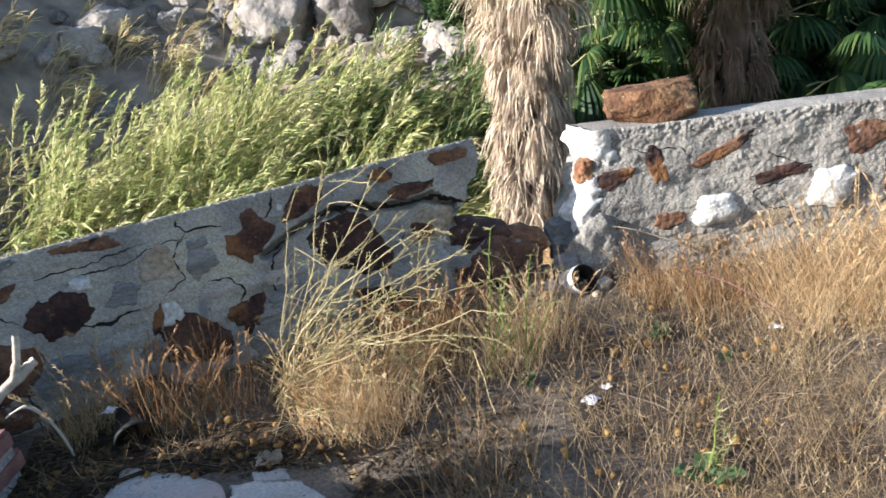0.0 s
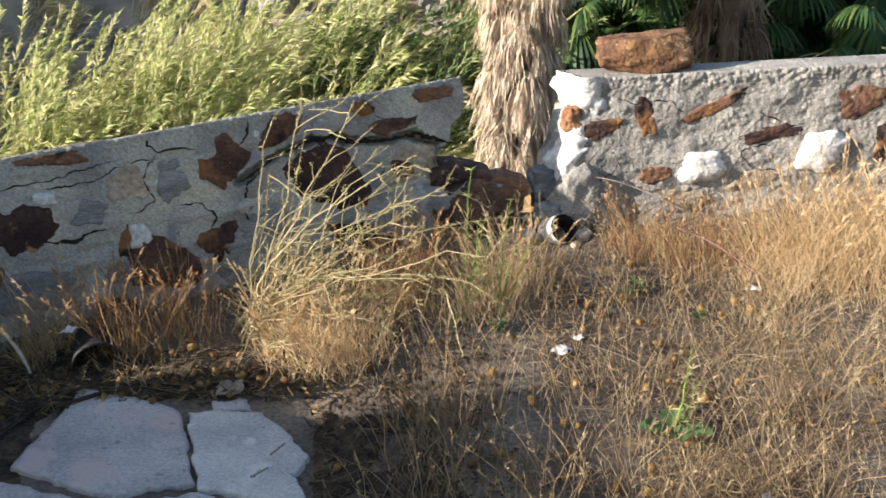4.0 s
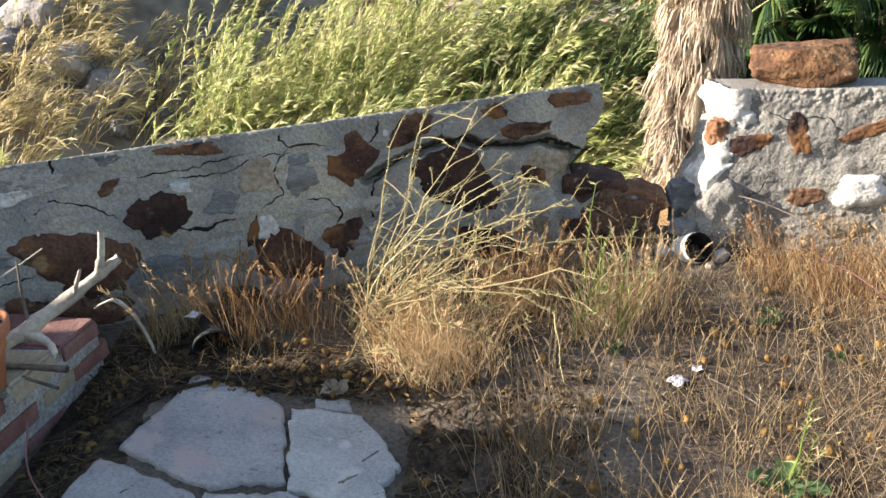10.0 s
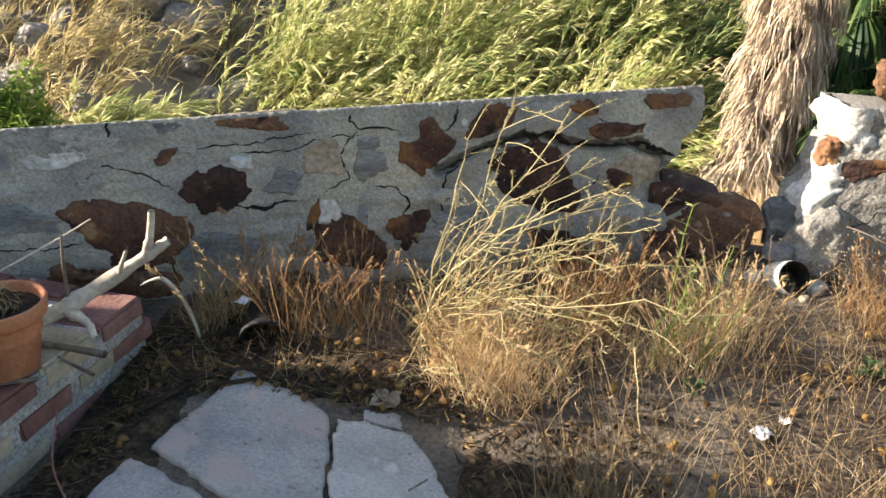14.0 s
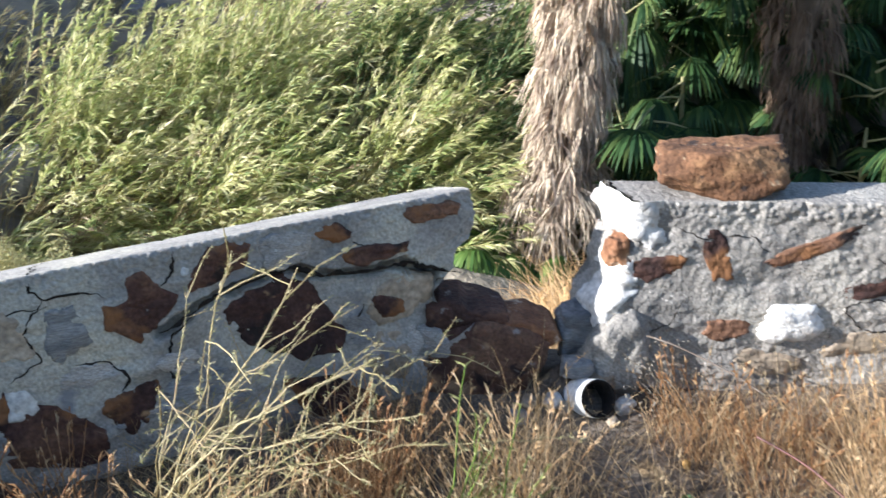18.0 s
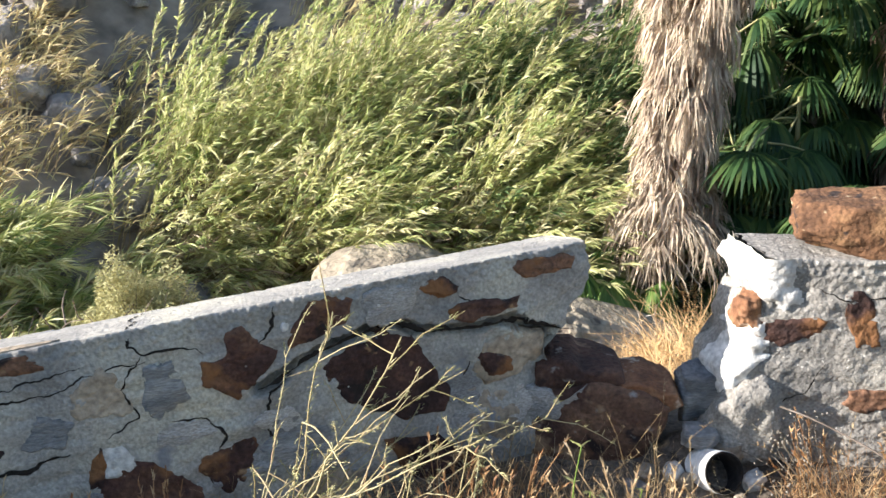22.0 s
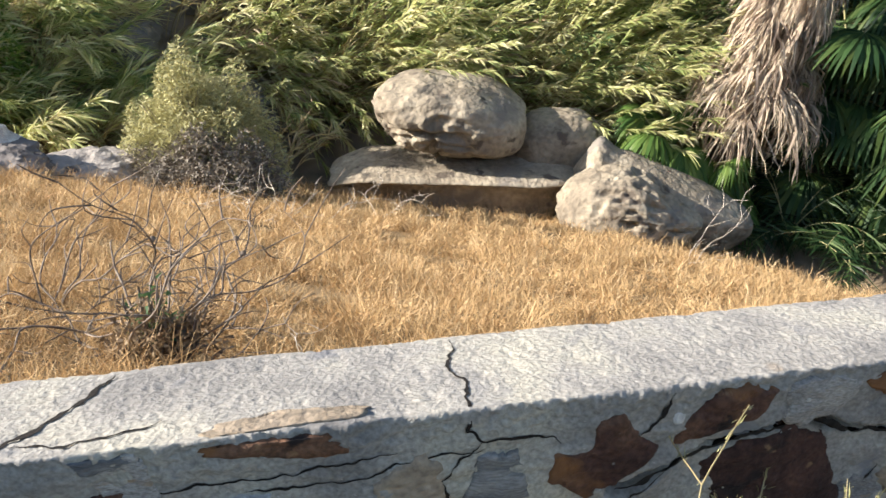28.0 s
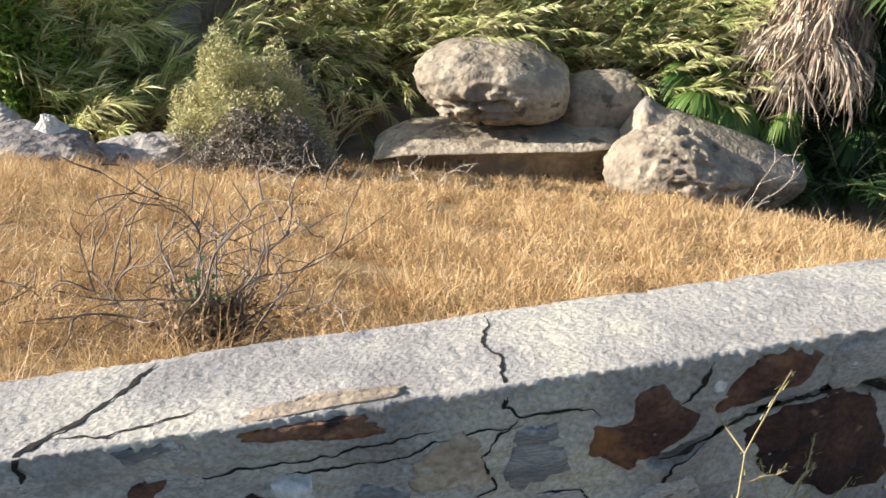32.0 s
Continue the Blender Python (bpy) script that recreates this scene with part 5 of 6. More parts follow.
def straw_here(x, y):
    if not front_of_wall(x, y) or paved(x, y) or (x < -1.82 and y < -0.55) or math.hypot(x, y - 0.04) < 0.13:
        return 0.0
    c = clump(x, y, 3.2, 1.0)
    w = smooth(-0.75, -0.25, y - 0.25 * min(0.0, x + 0.3)) * (0.55 - 0.3 * smooth(-0.9, -1.3, x)) + 0.5 * smooth(0.25, 0.7, x)
    bare = smooth(0.30, 0.62, math.hypot(x + 0.58, (y + 0.92) * 1.1)) * (1 - 0.8 * smooth(-1.2, -1.6, x))
    mats = 0.42 * smooth(-0.80, -0.45, x) * smooth(-0.35, -0.6, y) * clump(x, y, 2.4, 4.0)
    return min(1.0, (0.08 + w + mats) * c * c * 1.2) * bare


base = grow(48000, -1.9, 2.6, -2.1, 0.22, straw_here)
n = len(base)
lg = rng.uniform(0.07, 0.24, n) * (1 + 0.55 * np.clip(base[:, 0] - 0.2, 0, 1))
tagged(new("dry_grass", joined("dry_grass", [blades(base, rng.uniform(0, 6.28, n), lg, rng.uniform(0.7, 1.55, n), rng.uniform(0.1, 1.0, n), rng.uniform(0.0011, 0.0027, n), 4, 0.02)], M_GRASS)), "tufts of dry golden grass in the dirt yard", "grass", kind="stuff")


def mat_here(x, y):
    if not front_of_wall(x, y) or paved(x, y) or x < -1.85 or math.hypot(x, y - 0.04) < 0.13:
        return 0.0
    c = clump(x, y, 4.0, 6.0)
    return (0.12 + 0.7 * c * c) * (0.5 + 0.5 * smooth(0.30, 0.62, math.hypot(x + 0.50, y + 0.98)))


base = grow(80000, -1.85, 2.2, -2.3, 0.15, mat_here)
n = len(base)
base[:, 2] += rng.uniform(0.002, 0.02, n)
tagged(new("fallen_straw", joined("fallen_straw", [blades(base, rng.uniform(0, 6.28, n), rng.uniform(0.03, 0.13, n), rng.uniform(-0.05, 0.5, n), rng.uniform(0, 0.6, n), rng.uniform(0.001, 0.0023, n), 3, 0.02)], M_STUBBLE)), "matted grey-brown straw and stubble on the dirt", "straw", kind="stuff")


def standing_here(x, y):
    if mat_here(x, y) <= 0 or x < -1.2:
        return 0.0
    return (0.25 + 0.75 * clump(x, y, 3.0, 15.0)) * smooth(-0.86, -0.70, x)


base = grow(2500, -0.9, 2.0, -2.0, 0.05, standing_here)
n = len(base)
p = bend(base, rng.uniform(0, 6.28, n), rng.uniform(0.10, 0.30, n), rng.uniform(1.15, 1.56, n), rng.uniform(0.0, 0.7, n), 5, 0.015)
tips = np.repeat(p[:, -1], 5, 0) - np.repeat(p[:, -1] - p[:, -2], 5, 0) * rng.uniform(0, 0.9, (5 * n, 1))
ears = blades(tips, rng.uniform(0, 6.28, 5 * n), rng.uniform(0.008, 0.018, 5 * n), rng.uniform(0.6, 1.5, 5 * n), np.full(5 * n, 0.2), np.full(5 * n, 0.0032), 3)
tagged(new("standing_straw", joined("standing_straw", [tubes(p, np.linspace(0.0011, 0.0006, 5)[None] * np.ones((n, 1)), 3), ears], M_GRASS)), "thin upright dry stalks with small seed heads in the dirt yard", "grass", kind="stuff")


def tuft(at, count, height, spread_r, material, label, lean=0.0, seeds=0, width=0.0015, name="grass_tuft"):
    """A grass tussock: leaning blades, some with seed heads."""
    th = thing(name, label, "grass", "dry tussocks", at=at)
    count, spread_r = int(count * 2.2), spread_r * 1.25
    hd = rng.uniform(0, 6.28, count)
    r = spread_r * np.sqrt(rng.uniform(0, 1, count))
    b = np.stack([r * np.cos(hd), r * np.sin(hd), np.full(count, -0.01)], 1)
    hd2 = rng.uniform(0, 6.28, count)
    rise = 1.54 - np.abs(rng.normal(0, 0.15, count)) - 0.10 * r / (spread_r + 1e-6) * rng.uniform(0.2, 1, count)
    ln = height * rng.uniform(0.28, 1.1, count)
    part("straw", joined("blades", [blades(b, hd2, ln, rise, rng.uniform(0.0, 0.9, count) + lean, width * rng.uniform(0.8, 1.9, count), 5, 0.03)], material), th, kind="stuff")
    if seeds:
        hs = rng.uniform(0, 6.28, seeds)
        b2 = np.stack([spread_r * 0.5 * np.cos(hs), spread_r * 0.5 * np.sin(hs), np.zeros(seeds)], 1)
        p = bend(b2, hs, height * rng.uniform(0.8, 1.3, seeds), np.full(seeds, 1.35), rng.uniform(0.0, 0.6, seeds), 6, 0.01)
        stems = tubes(p, np.full((seeds, 6), 0.0013), 3)
        tips = np.repeat(p[:, -1], 7, 0) - np.repeat((p[:, -1] - p[:, -2]), 7, 0) * rng.uniform(0, 1.0, (7 * seeds, 1))
        hd3 = np.repeat(hs, 7) + rng.normal(0, 0.8, 7 * seeds)
        ears = blades(tips, hd3, rng.uniform(0.012, 0.024, 7 * seeds), rng.uniform(0.5, 1.5, 7 * seeds), np.full(7 * seeds, 0.2), np.full(7 * seeds, 0.006), 3)
        part("seed_head", joined("seed_head", [stems, ears], material), th, kind="stuff")
    return th


def put_tufts(spots, *args, **kw):
    for x, y in spots:
        tuft((x, y, land(x, y)), *args, **kw)


put_tufts([(-1.00, -0.52), (-0.92, -0.46), (-0.88, -0.54)], 80, 0.28, 0.085, M_PALESTRAW, "thick straw-coloured tussock under the mustard bush", seeds=10)
put_tufts([(-0.95, -0.62), (-0.84, -0.66), (-0.76, -0.58)], 85, 0.27, 0.09, M_PALESTRAW, "drooping straw tussock on the dirt", lean=0.4, seeds=8)
put_tufts([(-0.62, -0.28), (-0.70, -0.22), (-0.56, -0.18)], 90, 0.24, 0.07, M_ORANGE, "orange-brown dry weed tussock", seeds=16)
put_tufts([(-0.30, -0.36), (-0.20, -0.30), (-0.36, -0.46), (-0.24, -0.22)], 55, 0.24, 0.08, M_PALESTRAW, "straw-coloured dry tussock in the dirt", seeds=12)
put_tufts([(-1.50, -0.50), (-1.42, -0.44), (-1.58, -0.40)], 30, 0.26, 0.07, M_ORANGE, "sparse orange dry weeds with seed heads", seeds=18)
put_tufts([(-1.76, -0.50), (-1.70, -0.42)], 60, 0.26, 0.05, M_GRASS, "sparse pale dry stalks by the planter", seeds=10)
put_tufts([(-1.26, -0.42), (-1.33, -0.36)], 32, 0.24, 0.07, M_ORANGE, "sparse orange dry weeds with seed heads", seeds=12)
put_tufts([(-0.62, -0.98), (-0.55, -1.12), (-0.48, -0.92), (-0.60, -1.26)], 46, 0.25, 0.10, M_STUBBLE, "brown wispy tussock on the bare dirt", lean=0.1, seeds=6)
put_tufts([(-0.36, -1.30), (-0.18, -1.24), (-0.12, -1.42), (-0.46, -1.46), (-0.08, -0.96), (0.20, -0.86), (0.32, -0.76), (0.08, -0.66), (0.46, -0.92)], 46, 0.17, 0.10, M_STUBBLE, "low wispy brown tussock on the dirt", lean=0.2, seeds=4)
put_tufts([(0.10, -1.36), (0.22, -1.42), (0.02, -1.46), (0.32, -1.05), (0.40, -1.18)], 150, 0.19, 0.11, M_STUBBLE, "flattened brown tussock on the dirt", lean=0.5)
put_tufts([(0.32, -0.14), (0.45, -0.18), (0.58, -0.22), (0.24, -0.10), (0.40, -0.30)], 85, 0.19, 0.10, M_ORANGE, "reddish straw tussock at the wall foot", seeds=10)
put_tufts([(0.66, -0.34), (0.80, -0.40), (0.92, -0.30), (0.74, -0.52), (0.62, -0.50), (1.02, -0.48), (0.86, -0.62), (1.12, -0.34), (1.0, -0.66)], 85, 0.29, 0.11, M_PALESTRAW, "tall golden grass tussock by the wall", lean=0.2, seeds=14)

# mustard bush: arching stems with small side twigs
bush = thing("mustard_bush", "sprawling dry yellow-green mustard bush before the wall", "bush", at=(-1.14, -0.42, -0.12))
n = 36
hd = rng.normal(-0.15, 0.75, n)
b0 = np.stack([rng.normal(0, 0.03, n), rng.normal(0, 0.025, n), np.zeros(n)], 1)
ln = rng.uniform(0.42, 0.98, n)
p = bend(b0, hd, ln, rng.uniform(0.55, 1.42, n), rng.uniform(-0.1, 1.1, n), 9, 0.012)
stems = tubes(p, np.linspace(0.0030, 0.0011, 9)[None] * rng.uniform(0.7, 1.25, (n, 1)), 4)
part("stem", joined("stem", [stems], M_MUSTARD), bush, "arching straw-yellow stems", "stuff")
tb, th_, tl_ = [], [], []
for i in range(n):
    for k in range(7):
        s = rng.integers(2, 9)
        tb.append(p[i, s] if s == 8 else p[i, s] + (p[i, s + 1 - (s == 8)] - p[i, s]) * rng.uniform(0, 1))
        th_.append(hd[i] + rng.normal(0, 1.2))
        tl_.append(rng.uniform(0.05, 0.22))
tb, th_, tl_ = np.array(tb), np.array(th_), np.array(tl_)
tp = bend(tb, th_, tl_, rng.uniform(-0.2, 1.2, len(tb)), rng.uniform(-0.5, 0.8, len(tb)), 5, 0.02)
part("side_twig", joined("side_twig", [tubes(tp, np.linspace(0.0018, 0.0009, 5)[None] * np.ones((len(tb), 1)), 3)], M_MUSTARD), bush, "thin side twigs", "stuff")
pick = np.repeat(np.arange(len(tp)), 13)
at_ = rng.uniform(1.5, 3.99, len(pick))
bp = tp[pick, at_.astype(int)] + (tp[pick, at_.astype(int) + 1] - tp[pick, at_.astype(int)]) * (at_ % 1)[:, None]
pick2 = np.repeat(np.arange(n), 34)
at2 = rng.uniform(5.5, 7.99, len(pick2))
bp = np.concatenate([bp, p[pick2, at2.astype(int)] + (p[pick2, at2.astype(int) + 1] - p[pick2, at2.astype(int)]) * (at2 % 1)[:, None]])
bh = np.concatenate([th_[pick], hd[pick2]])
m = len(bp)
part("bud", joined("bud", [blades(bp + rng.normal(0, 0.0035, (m, 3)), bh + rng.normal(0, 0.4, m), rng.uniform(0.008, 0.02, m), rng.uniform(0, 1.2, m), np.full(m, 0.3), np.full(m, 0.0022), 3)], M_BUD), bush, "small yellow-green buds and pods", "stuff")


def weed(at, height, label, lean=0.1):
    w = thing("tall_weed", label, "weed", "green weeds", at=at)
    k = 5
    h0 = rng.uniform(-0.6, 0.9, k)
    p = bend(np.zeros((k, 3)) + rng.normal(0, 0.006, (k, 3)) * [1, 1, 0], h0, height * np.array([1, 0.72, 0.6, 0.5, 0.4]), np.array([1.5, 1.25, 1.2, 1.0, 1.1]), np.full(k, lean), 8, 0.012)
    for c in range(k):
        part("stem", joined("stem", [tubes(p[c : c + 1], np.linspace(0.003, 0.0012, 8)[None], 4)], M_WEED), w)
    q = np.repeat(p[:, 2:].reshape(-1, 3), 3, 0)
    m = len(q)
    part("leaf", joined("leaf", [blades(q, rng.uniform(0, 6.28, m), rng.uniform(0.012, 0.034, m), rng.uniform(0.2, 1.3, m), rng.uniform(0, 0.8, m), np.full(m, 0.0055), 4)], M_BUD), w, kind="stuff")
    return w


weed(on(-0.44, -0.46, 0), 0.50, "tall slender green weed with yellow buds")
weed(on(-0.31, -0.46, 0), 0.40, "slender green weed with yellow buds")
weed(on(-0.36, -0.30, 0), 0.26, "slender green weed with yellow buds")
weed(on(0.02, -1.17, 0), 0.27, "thin flowering stalk of a green weed")


def rosette(at, size, count, label):
    """Broad rounded leaves round a short stem."""
    w = thing("leafy_plant", label, "plant", "green rosettes", at=at)
    for i in range(count):
        a = 2.4 * i + rng.normal(0, 0.3)
        ln, wd, up = size * rng.uniform(0.6, 1.0), size * rng.uniform(0.3, 0.45), rng.uniform(0.1, 0.75)
        v, f = [], []
        for r in range(7):
            t = r / 6
            half = wd * math.sin(math.pi * min(1, t * 0.92 + 0.06)) ** 0.6 * (0.35 + 0.65 * t) * (1 + 0.12 * math.sin(r * 2.6))
            for c in (-1, -0.45, 0, 0.45, 1):
                x = ln * t * math.cos(up * (1 - 0.4 * t))
                z = ln * t * math.sin(up) - 0.35 * ln * t * t * (1 - up) + 0.012 * abs(c) * (1 if r % 2 else 0.3) + 0.004
                v.append((x * math.cos(a) - half * c * math.sin(a), x * math.sin(a) + half * c * math.cos(a), z + 0.02 * (i / count)))
        f = [(r * 5 + c, r * 5 + c + 1, (r + 1) * 5 + c + 1, (r + 1) * 5 + c) for r in range(6) for c in range(4)]
        part("leaf", mesh_of("leaf", v, f, M_COOLLEAF), w)
    return w


rosette(on(0.02, -1.18, 0), 0.11, 12, "leafy green thistle plant growing in the dirt")
rosette(on(0.165, -0.405, 0), 0.06, 9, "small green rosette in the dirt")
rosette(on(-0.33, -0.56, 0), 0.04, 6, "tiny green seedling in the straw")
rosette(on(0.30, -0.62, 0), 0.035, 6, "tiny green seedling in the straw")
rosette(on(-1.40, -1.52, 0.02), 0.07, 7, "green leafy sprout between the flagstones")

# dry umbel plant beside the pipe
umbel = thing("dry_umbel_plant", "pale dry plant with tiny round seed heads by the pipe", "plant", at=on(0.24, -0.01, 0))
n = 26
p = bend(rng.normal(0, 0.015, (n, 3)) * [1, 1, 0], rng.normal(2.9, 1.0, n), rng.uniform(0.10, 0.24, n), rng.uniform(0.5, 1.4, n), rng.uniform(-0.2, 0.7, n), 6, 0.02)
part("stalk", joined("stalk", [tubes(p, np.full((n, 6), 0.0012), 3)], M_GREYBUSH), umbel)
q = np.repeat(p[:, -1], 5, 0) + rng.normal(0, 0.012, (5 * n, 3))
part("seed_head", joined("seed_head", [tubes(np.stack([q, q + [0, 0, 0.003], q + [0, 0, 0.006]], 1), np.tile([[0.001, 0.0034, 0.001]], (5 * n, 1)), 5)], M_GREYBUSH), umbel, "round pale seed heads", "stuff")

# litter, fruit and scraps
def litter_here(x, y):
    if not front_of_wall(x, y):
        return 0.0
    e = max(0.0, 1 - abs(x + 1.75 + 0.1 * y) / 0.25) + max(0.0, 1 - abs(y + 0.74) / 0.22) * (x < -0.9) + 0.35 * (y < -0.6 and x < -0.4 and not paved(x, y)) + 0.010 * paved(x, y)
    return min(1.0, e) * (0.006 if paved(x, y) else 1.0)


base = grow(16000, -1.9, -0.2, -2.0, -0.3, litter_here)
n = len(base)
base[:, 2] += rng.uniform(0.008, 0.028, n) + 0.02 * np.array([paved(float(a), float(b)) for a, b, _ in base])
tagged(new("leaf_litter", joined("leaf_litter", [blades(base, rng.uniform(0, 6.28, n), rng.uniform(0.015, 0.05, n), rng.uniform(-0.2, 0.6, n), rng.uniform(-0.8, 1.5, n), rng.uniform(0.004, 0.013, n), 4)], M_LITTER)), "dark brown leaf litter along the paving and planter", "leaf litter", kind="stuff")
fruit_me = [rocky("fallen_fruit", (0.016, 0.014, 0.012), 130 + i, M_FRUIT, 0.35, 2) for i in range(4)]
r = random.Random(12)
count = 0
while count < 150:
    x, y = r.uniform(-1.8, 0.7), r.uniform(-1.5, -0.2)
    near = (x < -0.85 and -0.85 < y < -0.45) or (x > -0.9 and r.random() < 0.22) or (x < -1.6 and r.random() < 0.5)
    if not near or not front_of_wall(x, y) or (paved(x, y) and r.random() < 0.8) or (x < -1.85 and y < -0.55):
        continue
    ob = new("fallen_fruit", fruit_me[count % 4])
    s = r.uniform(0.6, 1.25)
    ob.matrix_world = Matrix.Translation((x, y, land(x, y) + 0.016 + (0.012 if paved(x, y) else 0))) @ Euler((r.uniform(0, 6), r.uniform(0, 6), r.uniform(0, 6))).to_matrix().to_4x4() @ Matrix.Diagonal((s, s, s, 1))
    tagged(ob, "dried yellow-brown fallen fruit on the ground", "fruit", "fallen fruit")
    count += 1


def scrap(at, size, seed, label, material=M_PAPER, name="paper_scrap"):
    bm = bmesh.new()
    bmesh.ops.create_grid(bm, x_segments=8, y_segments=8, size=size)
    for v in bm.verts:
        c = v.co.copy()
        v.co += V3((0.5 * size * noise.noise(c * 40 + V3((seed, 0, 0))), 0.5 * size * noise.noise(c * 40 + V3((0, seed, 3))), 0.02 + 0.8 * size * abs(noise.noise(c * 45 + V3((seed, 3, 7))))))
    bmesh.ops.solidify(bm, geom=bm.faces[:], thickness=0.001)
    me = bpy.data.meshes.new(name)
    bm.to_mesh(me)
    bm.free()
    me.materials.append(material)
    ob = new(name, me)
    ob.matrix_world = pose(*at, 0, 0, seed * 40)
    return tagged(ob, label, "litter")


scrap(on(-0.165, -0.715, -0.012), 0.024, 1, "crumpled white paper scrap on the dirt")
scrap(on(-0.10, -0.655, -0.014), 0.014, 2, "small torn white paper scrap on the dirt")
scrap(on(0.14, -1.50, 0.0), 0.05, 3, "torn white plastic sheet on the dirt")
scrap((-1.645, -0.49, -0.01), 0.02, 4, "crumpled white foil scrap by the wall")
scrap(on(0.52, -0.52, 0.0), 0.02, 6, "crumpled white paper scrap in the grass")
scrap(on(-1.15, -0.76, 0.0), 0.035, 7, "pale flat peel of bark on the paving edge", M_TAN, "bark_scrap")
bucket = new("nursery_pot", lathe("nursery_pot", [(0.05, 0.0), (0.07, 0.12), (0.074, 0.12), (0.074, 0.135), (0.068, 0.135), (0.05, 0.01)], M_BLACK, 28))
bucket.matrix_world = pose(-1.60, -0.44, -0.04, 105, 8, 20)
tagged(bucket, "black plastic nursery pot tipped over by the wall", "plant pot")

# ---------------------------------------------------------------- the slope behind the wall
def behind_wall(x, y):
    return y > (0.372 * x + 0.60 if x < -0.15 else 0.48 - 0.186 * x)


nb = 190000
dist = rng.uniform(0, 1, nb) ** 1.15
y = 0.0 + 14.4 * dist
x = rng.uniform(-1, 1, nb) * (3.2 + 0.60 * y) - 1.4 - 0.12 * y
k = np.array([behind_wall(float(a), float(b)) and (b < 14.2 - 1.3 * max(0.0, a - 1.3)) and clump(float(a), float(b), 1.6, 2.0) > 0.1 * rr for a, b, rr in zip(x, y, rng.uniform(0, 1, nb))])
x, y = x[k], y[k]
n = len(x)
base = np.stack([x, y, heights(x, y) - 0.02], 1)
w = 0.0035 + 0.0011 * y
tagged(new("golden_grass", joined("golden_grass", [blades(base, rng.uniform(0, 6.28, n), rng.uniform(0.10, 0.28, n) * (0.55 + 0.85 * np.array([clump(float(a), float(b), 2.2, 9.0) for a, b in zip(x, y)])), rng.uniform(0.85, 1.55, n), rng.uniform(0.1, 1.3, n), w * rng.uniform(0.7, 1.3, n), 4, 0.06)], M_OATS)), "dry golden wild grass covering the slope", "grass", kind="stuff")


def boulder(at, size, seed, label, turn=0, cuts=5, lumps=0.22, worn=0.75, material=M_BOULDER):
    ob = new("boulder", block("boulder", size, seed, material, 7, worn, lumps))
    for v in ob.data.vertices:
        v.co *= 1 - 0.06 * max(0.0, noise.noise(v.co * 2.6 + V3((seed, 0, 0))) - 0.12) - 0.025 * max(0.0, noise.noise(v.co * 6 + V3((0, seed, 0))) - 0.2)
    ob.matrix_world = pose(*at, 0, 0, turn)
    return tagged(ob, label, "boulder", "boulders on the slope")


def granite(at, size, seed, label, form, turn=0, square=2.6, lumps=0.07, roll=0):
    """A weathered granite boulder: a rounded block, given its own shape by form(q) in unit space."""
    bm = bmesh.new()
    bmesh.ops.create_icosphere(bm, subdivisions=6, radius=1)
    o = V3((seed * 3.7, seed * 1.3, seed * 2.1))
    for v in bm.verts:
        c = v.co.normalized()
        q = c / (abs(c.x) ** square + abs(c.y) ** square + abs(c.z) ** square) ** (1 / square)
        q *= 1 + lumps * noise.noise(c * 1.5 + o) + 0.5 * lumps * noise.noise(c * 3.6 + o) + 0.22 * lumps * noise.noise(c * 10 + o) + 0.10 * lumps * noise.noise(c * 26 + o)
        q = form(q)
        v.co = V3((q.x * size[0], q.y * size[1], q.z * size[2]))
    me = bpy.data.meshes.new("boulder")
    bm.to_mesh(me)
    bm.free()
    me.materials.append(M_BOULDER)
    me.polygons.foreach_set("use_smooth", [True] * len(me.polygons))
    ob = new("boulder", me)
    ob.matrix_world = pose(*at, 0, roll, turn)
    return tagged(ob, label, "boulder", "boulders on the slope")


def cracked(q):
    """A ledge across the front, a broken face below it, a smooth shoulder beside."""
    ledge = 0.10 + 0.07 * math.sin(3 * q.x + 0.5) + 0.05 * noise.noise((q.x * 4, 2, 1))
    left = smooth(0.42, 0.22, q.x + 0.25 * q.z) * smooth(0.25, -0.1, q.y)
    below = smooth(ledge + 0.02, ledge - 0.06, q.z)
    cut = 0.20 * left * math.exp(-(((q.z - ledge) / 0.055) ** 2)) + 0.07 * left * below
    cut += left * below * (0.20 * abs(noise.noise(q * 4.5)) + 0.10 * abs(noise.noise(q * 9)))
    cut += 0.18 * left * below * math.exp(-(((q.x + 0.22 + 0.08 * math.sin(9 * q.z)) / 0.04) ** 2))
    cut += 0.16 * left * (1 - below) * abs(noise.noise(q * 3.2 + V3((4, 0, 0))))
    q = q * (1 - cut)
    if q.z > 0:
        q.z *= 1 + 0.10 * math.exp(-(((q.x + 0.35) / 0.4) ** 2)) - 0.22 * smooth(0.1, 0.9, q.x)
    else:
        q.y *= 1 - 0.25 * smooth(-0.3, -1.0, q.z)
    return q


def ledge_slab(q):
    """A flat slab whose front is undercut."""
    if q.y < 0:
        q.y *= 1 - 0.55 * smooth(0.97, 0.45, q.z)
    q.z -= 0.30 * smooth(-0.62, -1.0, q.x) + 0.07 * noise.noise((q.x * 3, q.y * 3, 4))
    q.x *= 1 - 0.14 * smooth(0.5, -0.8, q.z)
    return q


def pitted(q):
    q = q * (1 - 0.34 * max(0.0, noise.noise(q * 5.5 + V3((2, 0, 0))) - 0.08) * smooth(-0.7, -0.2, q.x) - 0.05 * max(0.0, noise.noise(q * 12)))
    if q.z > 0:
        q.z *= 1.05 - 0.55 * smooth(0.0, 1.0, q.x) - 0.25 * smooth(-0.5, -1.0, q.x)
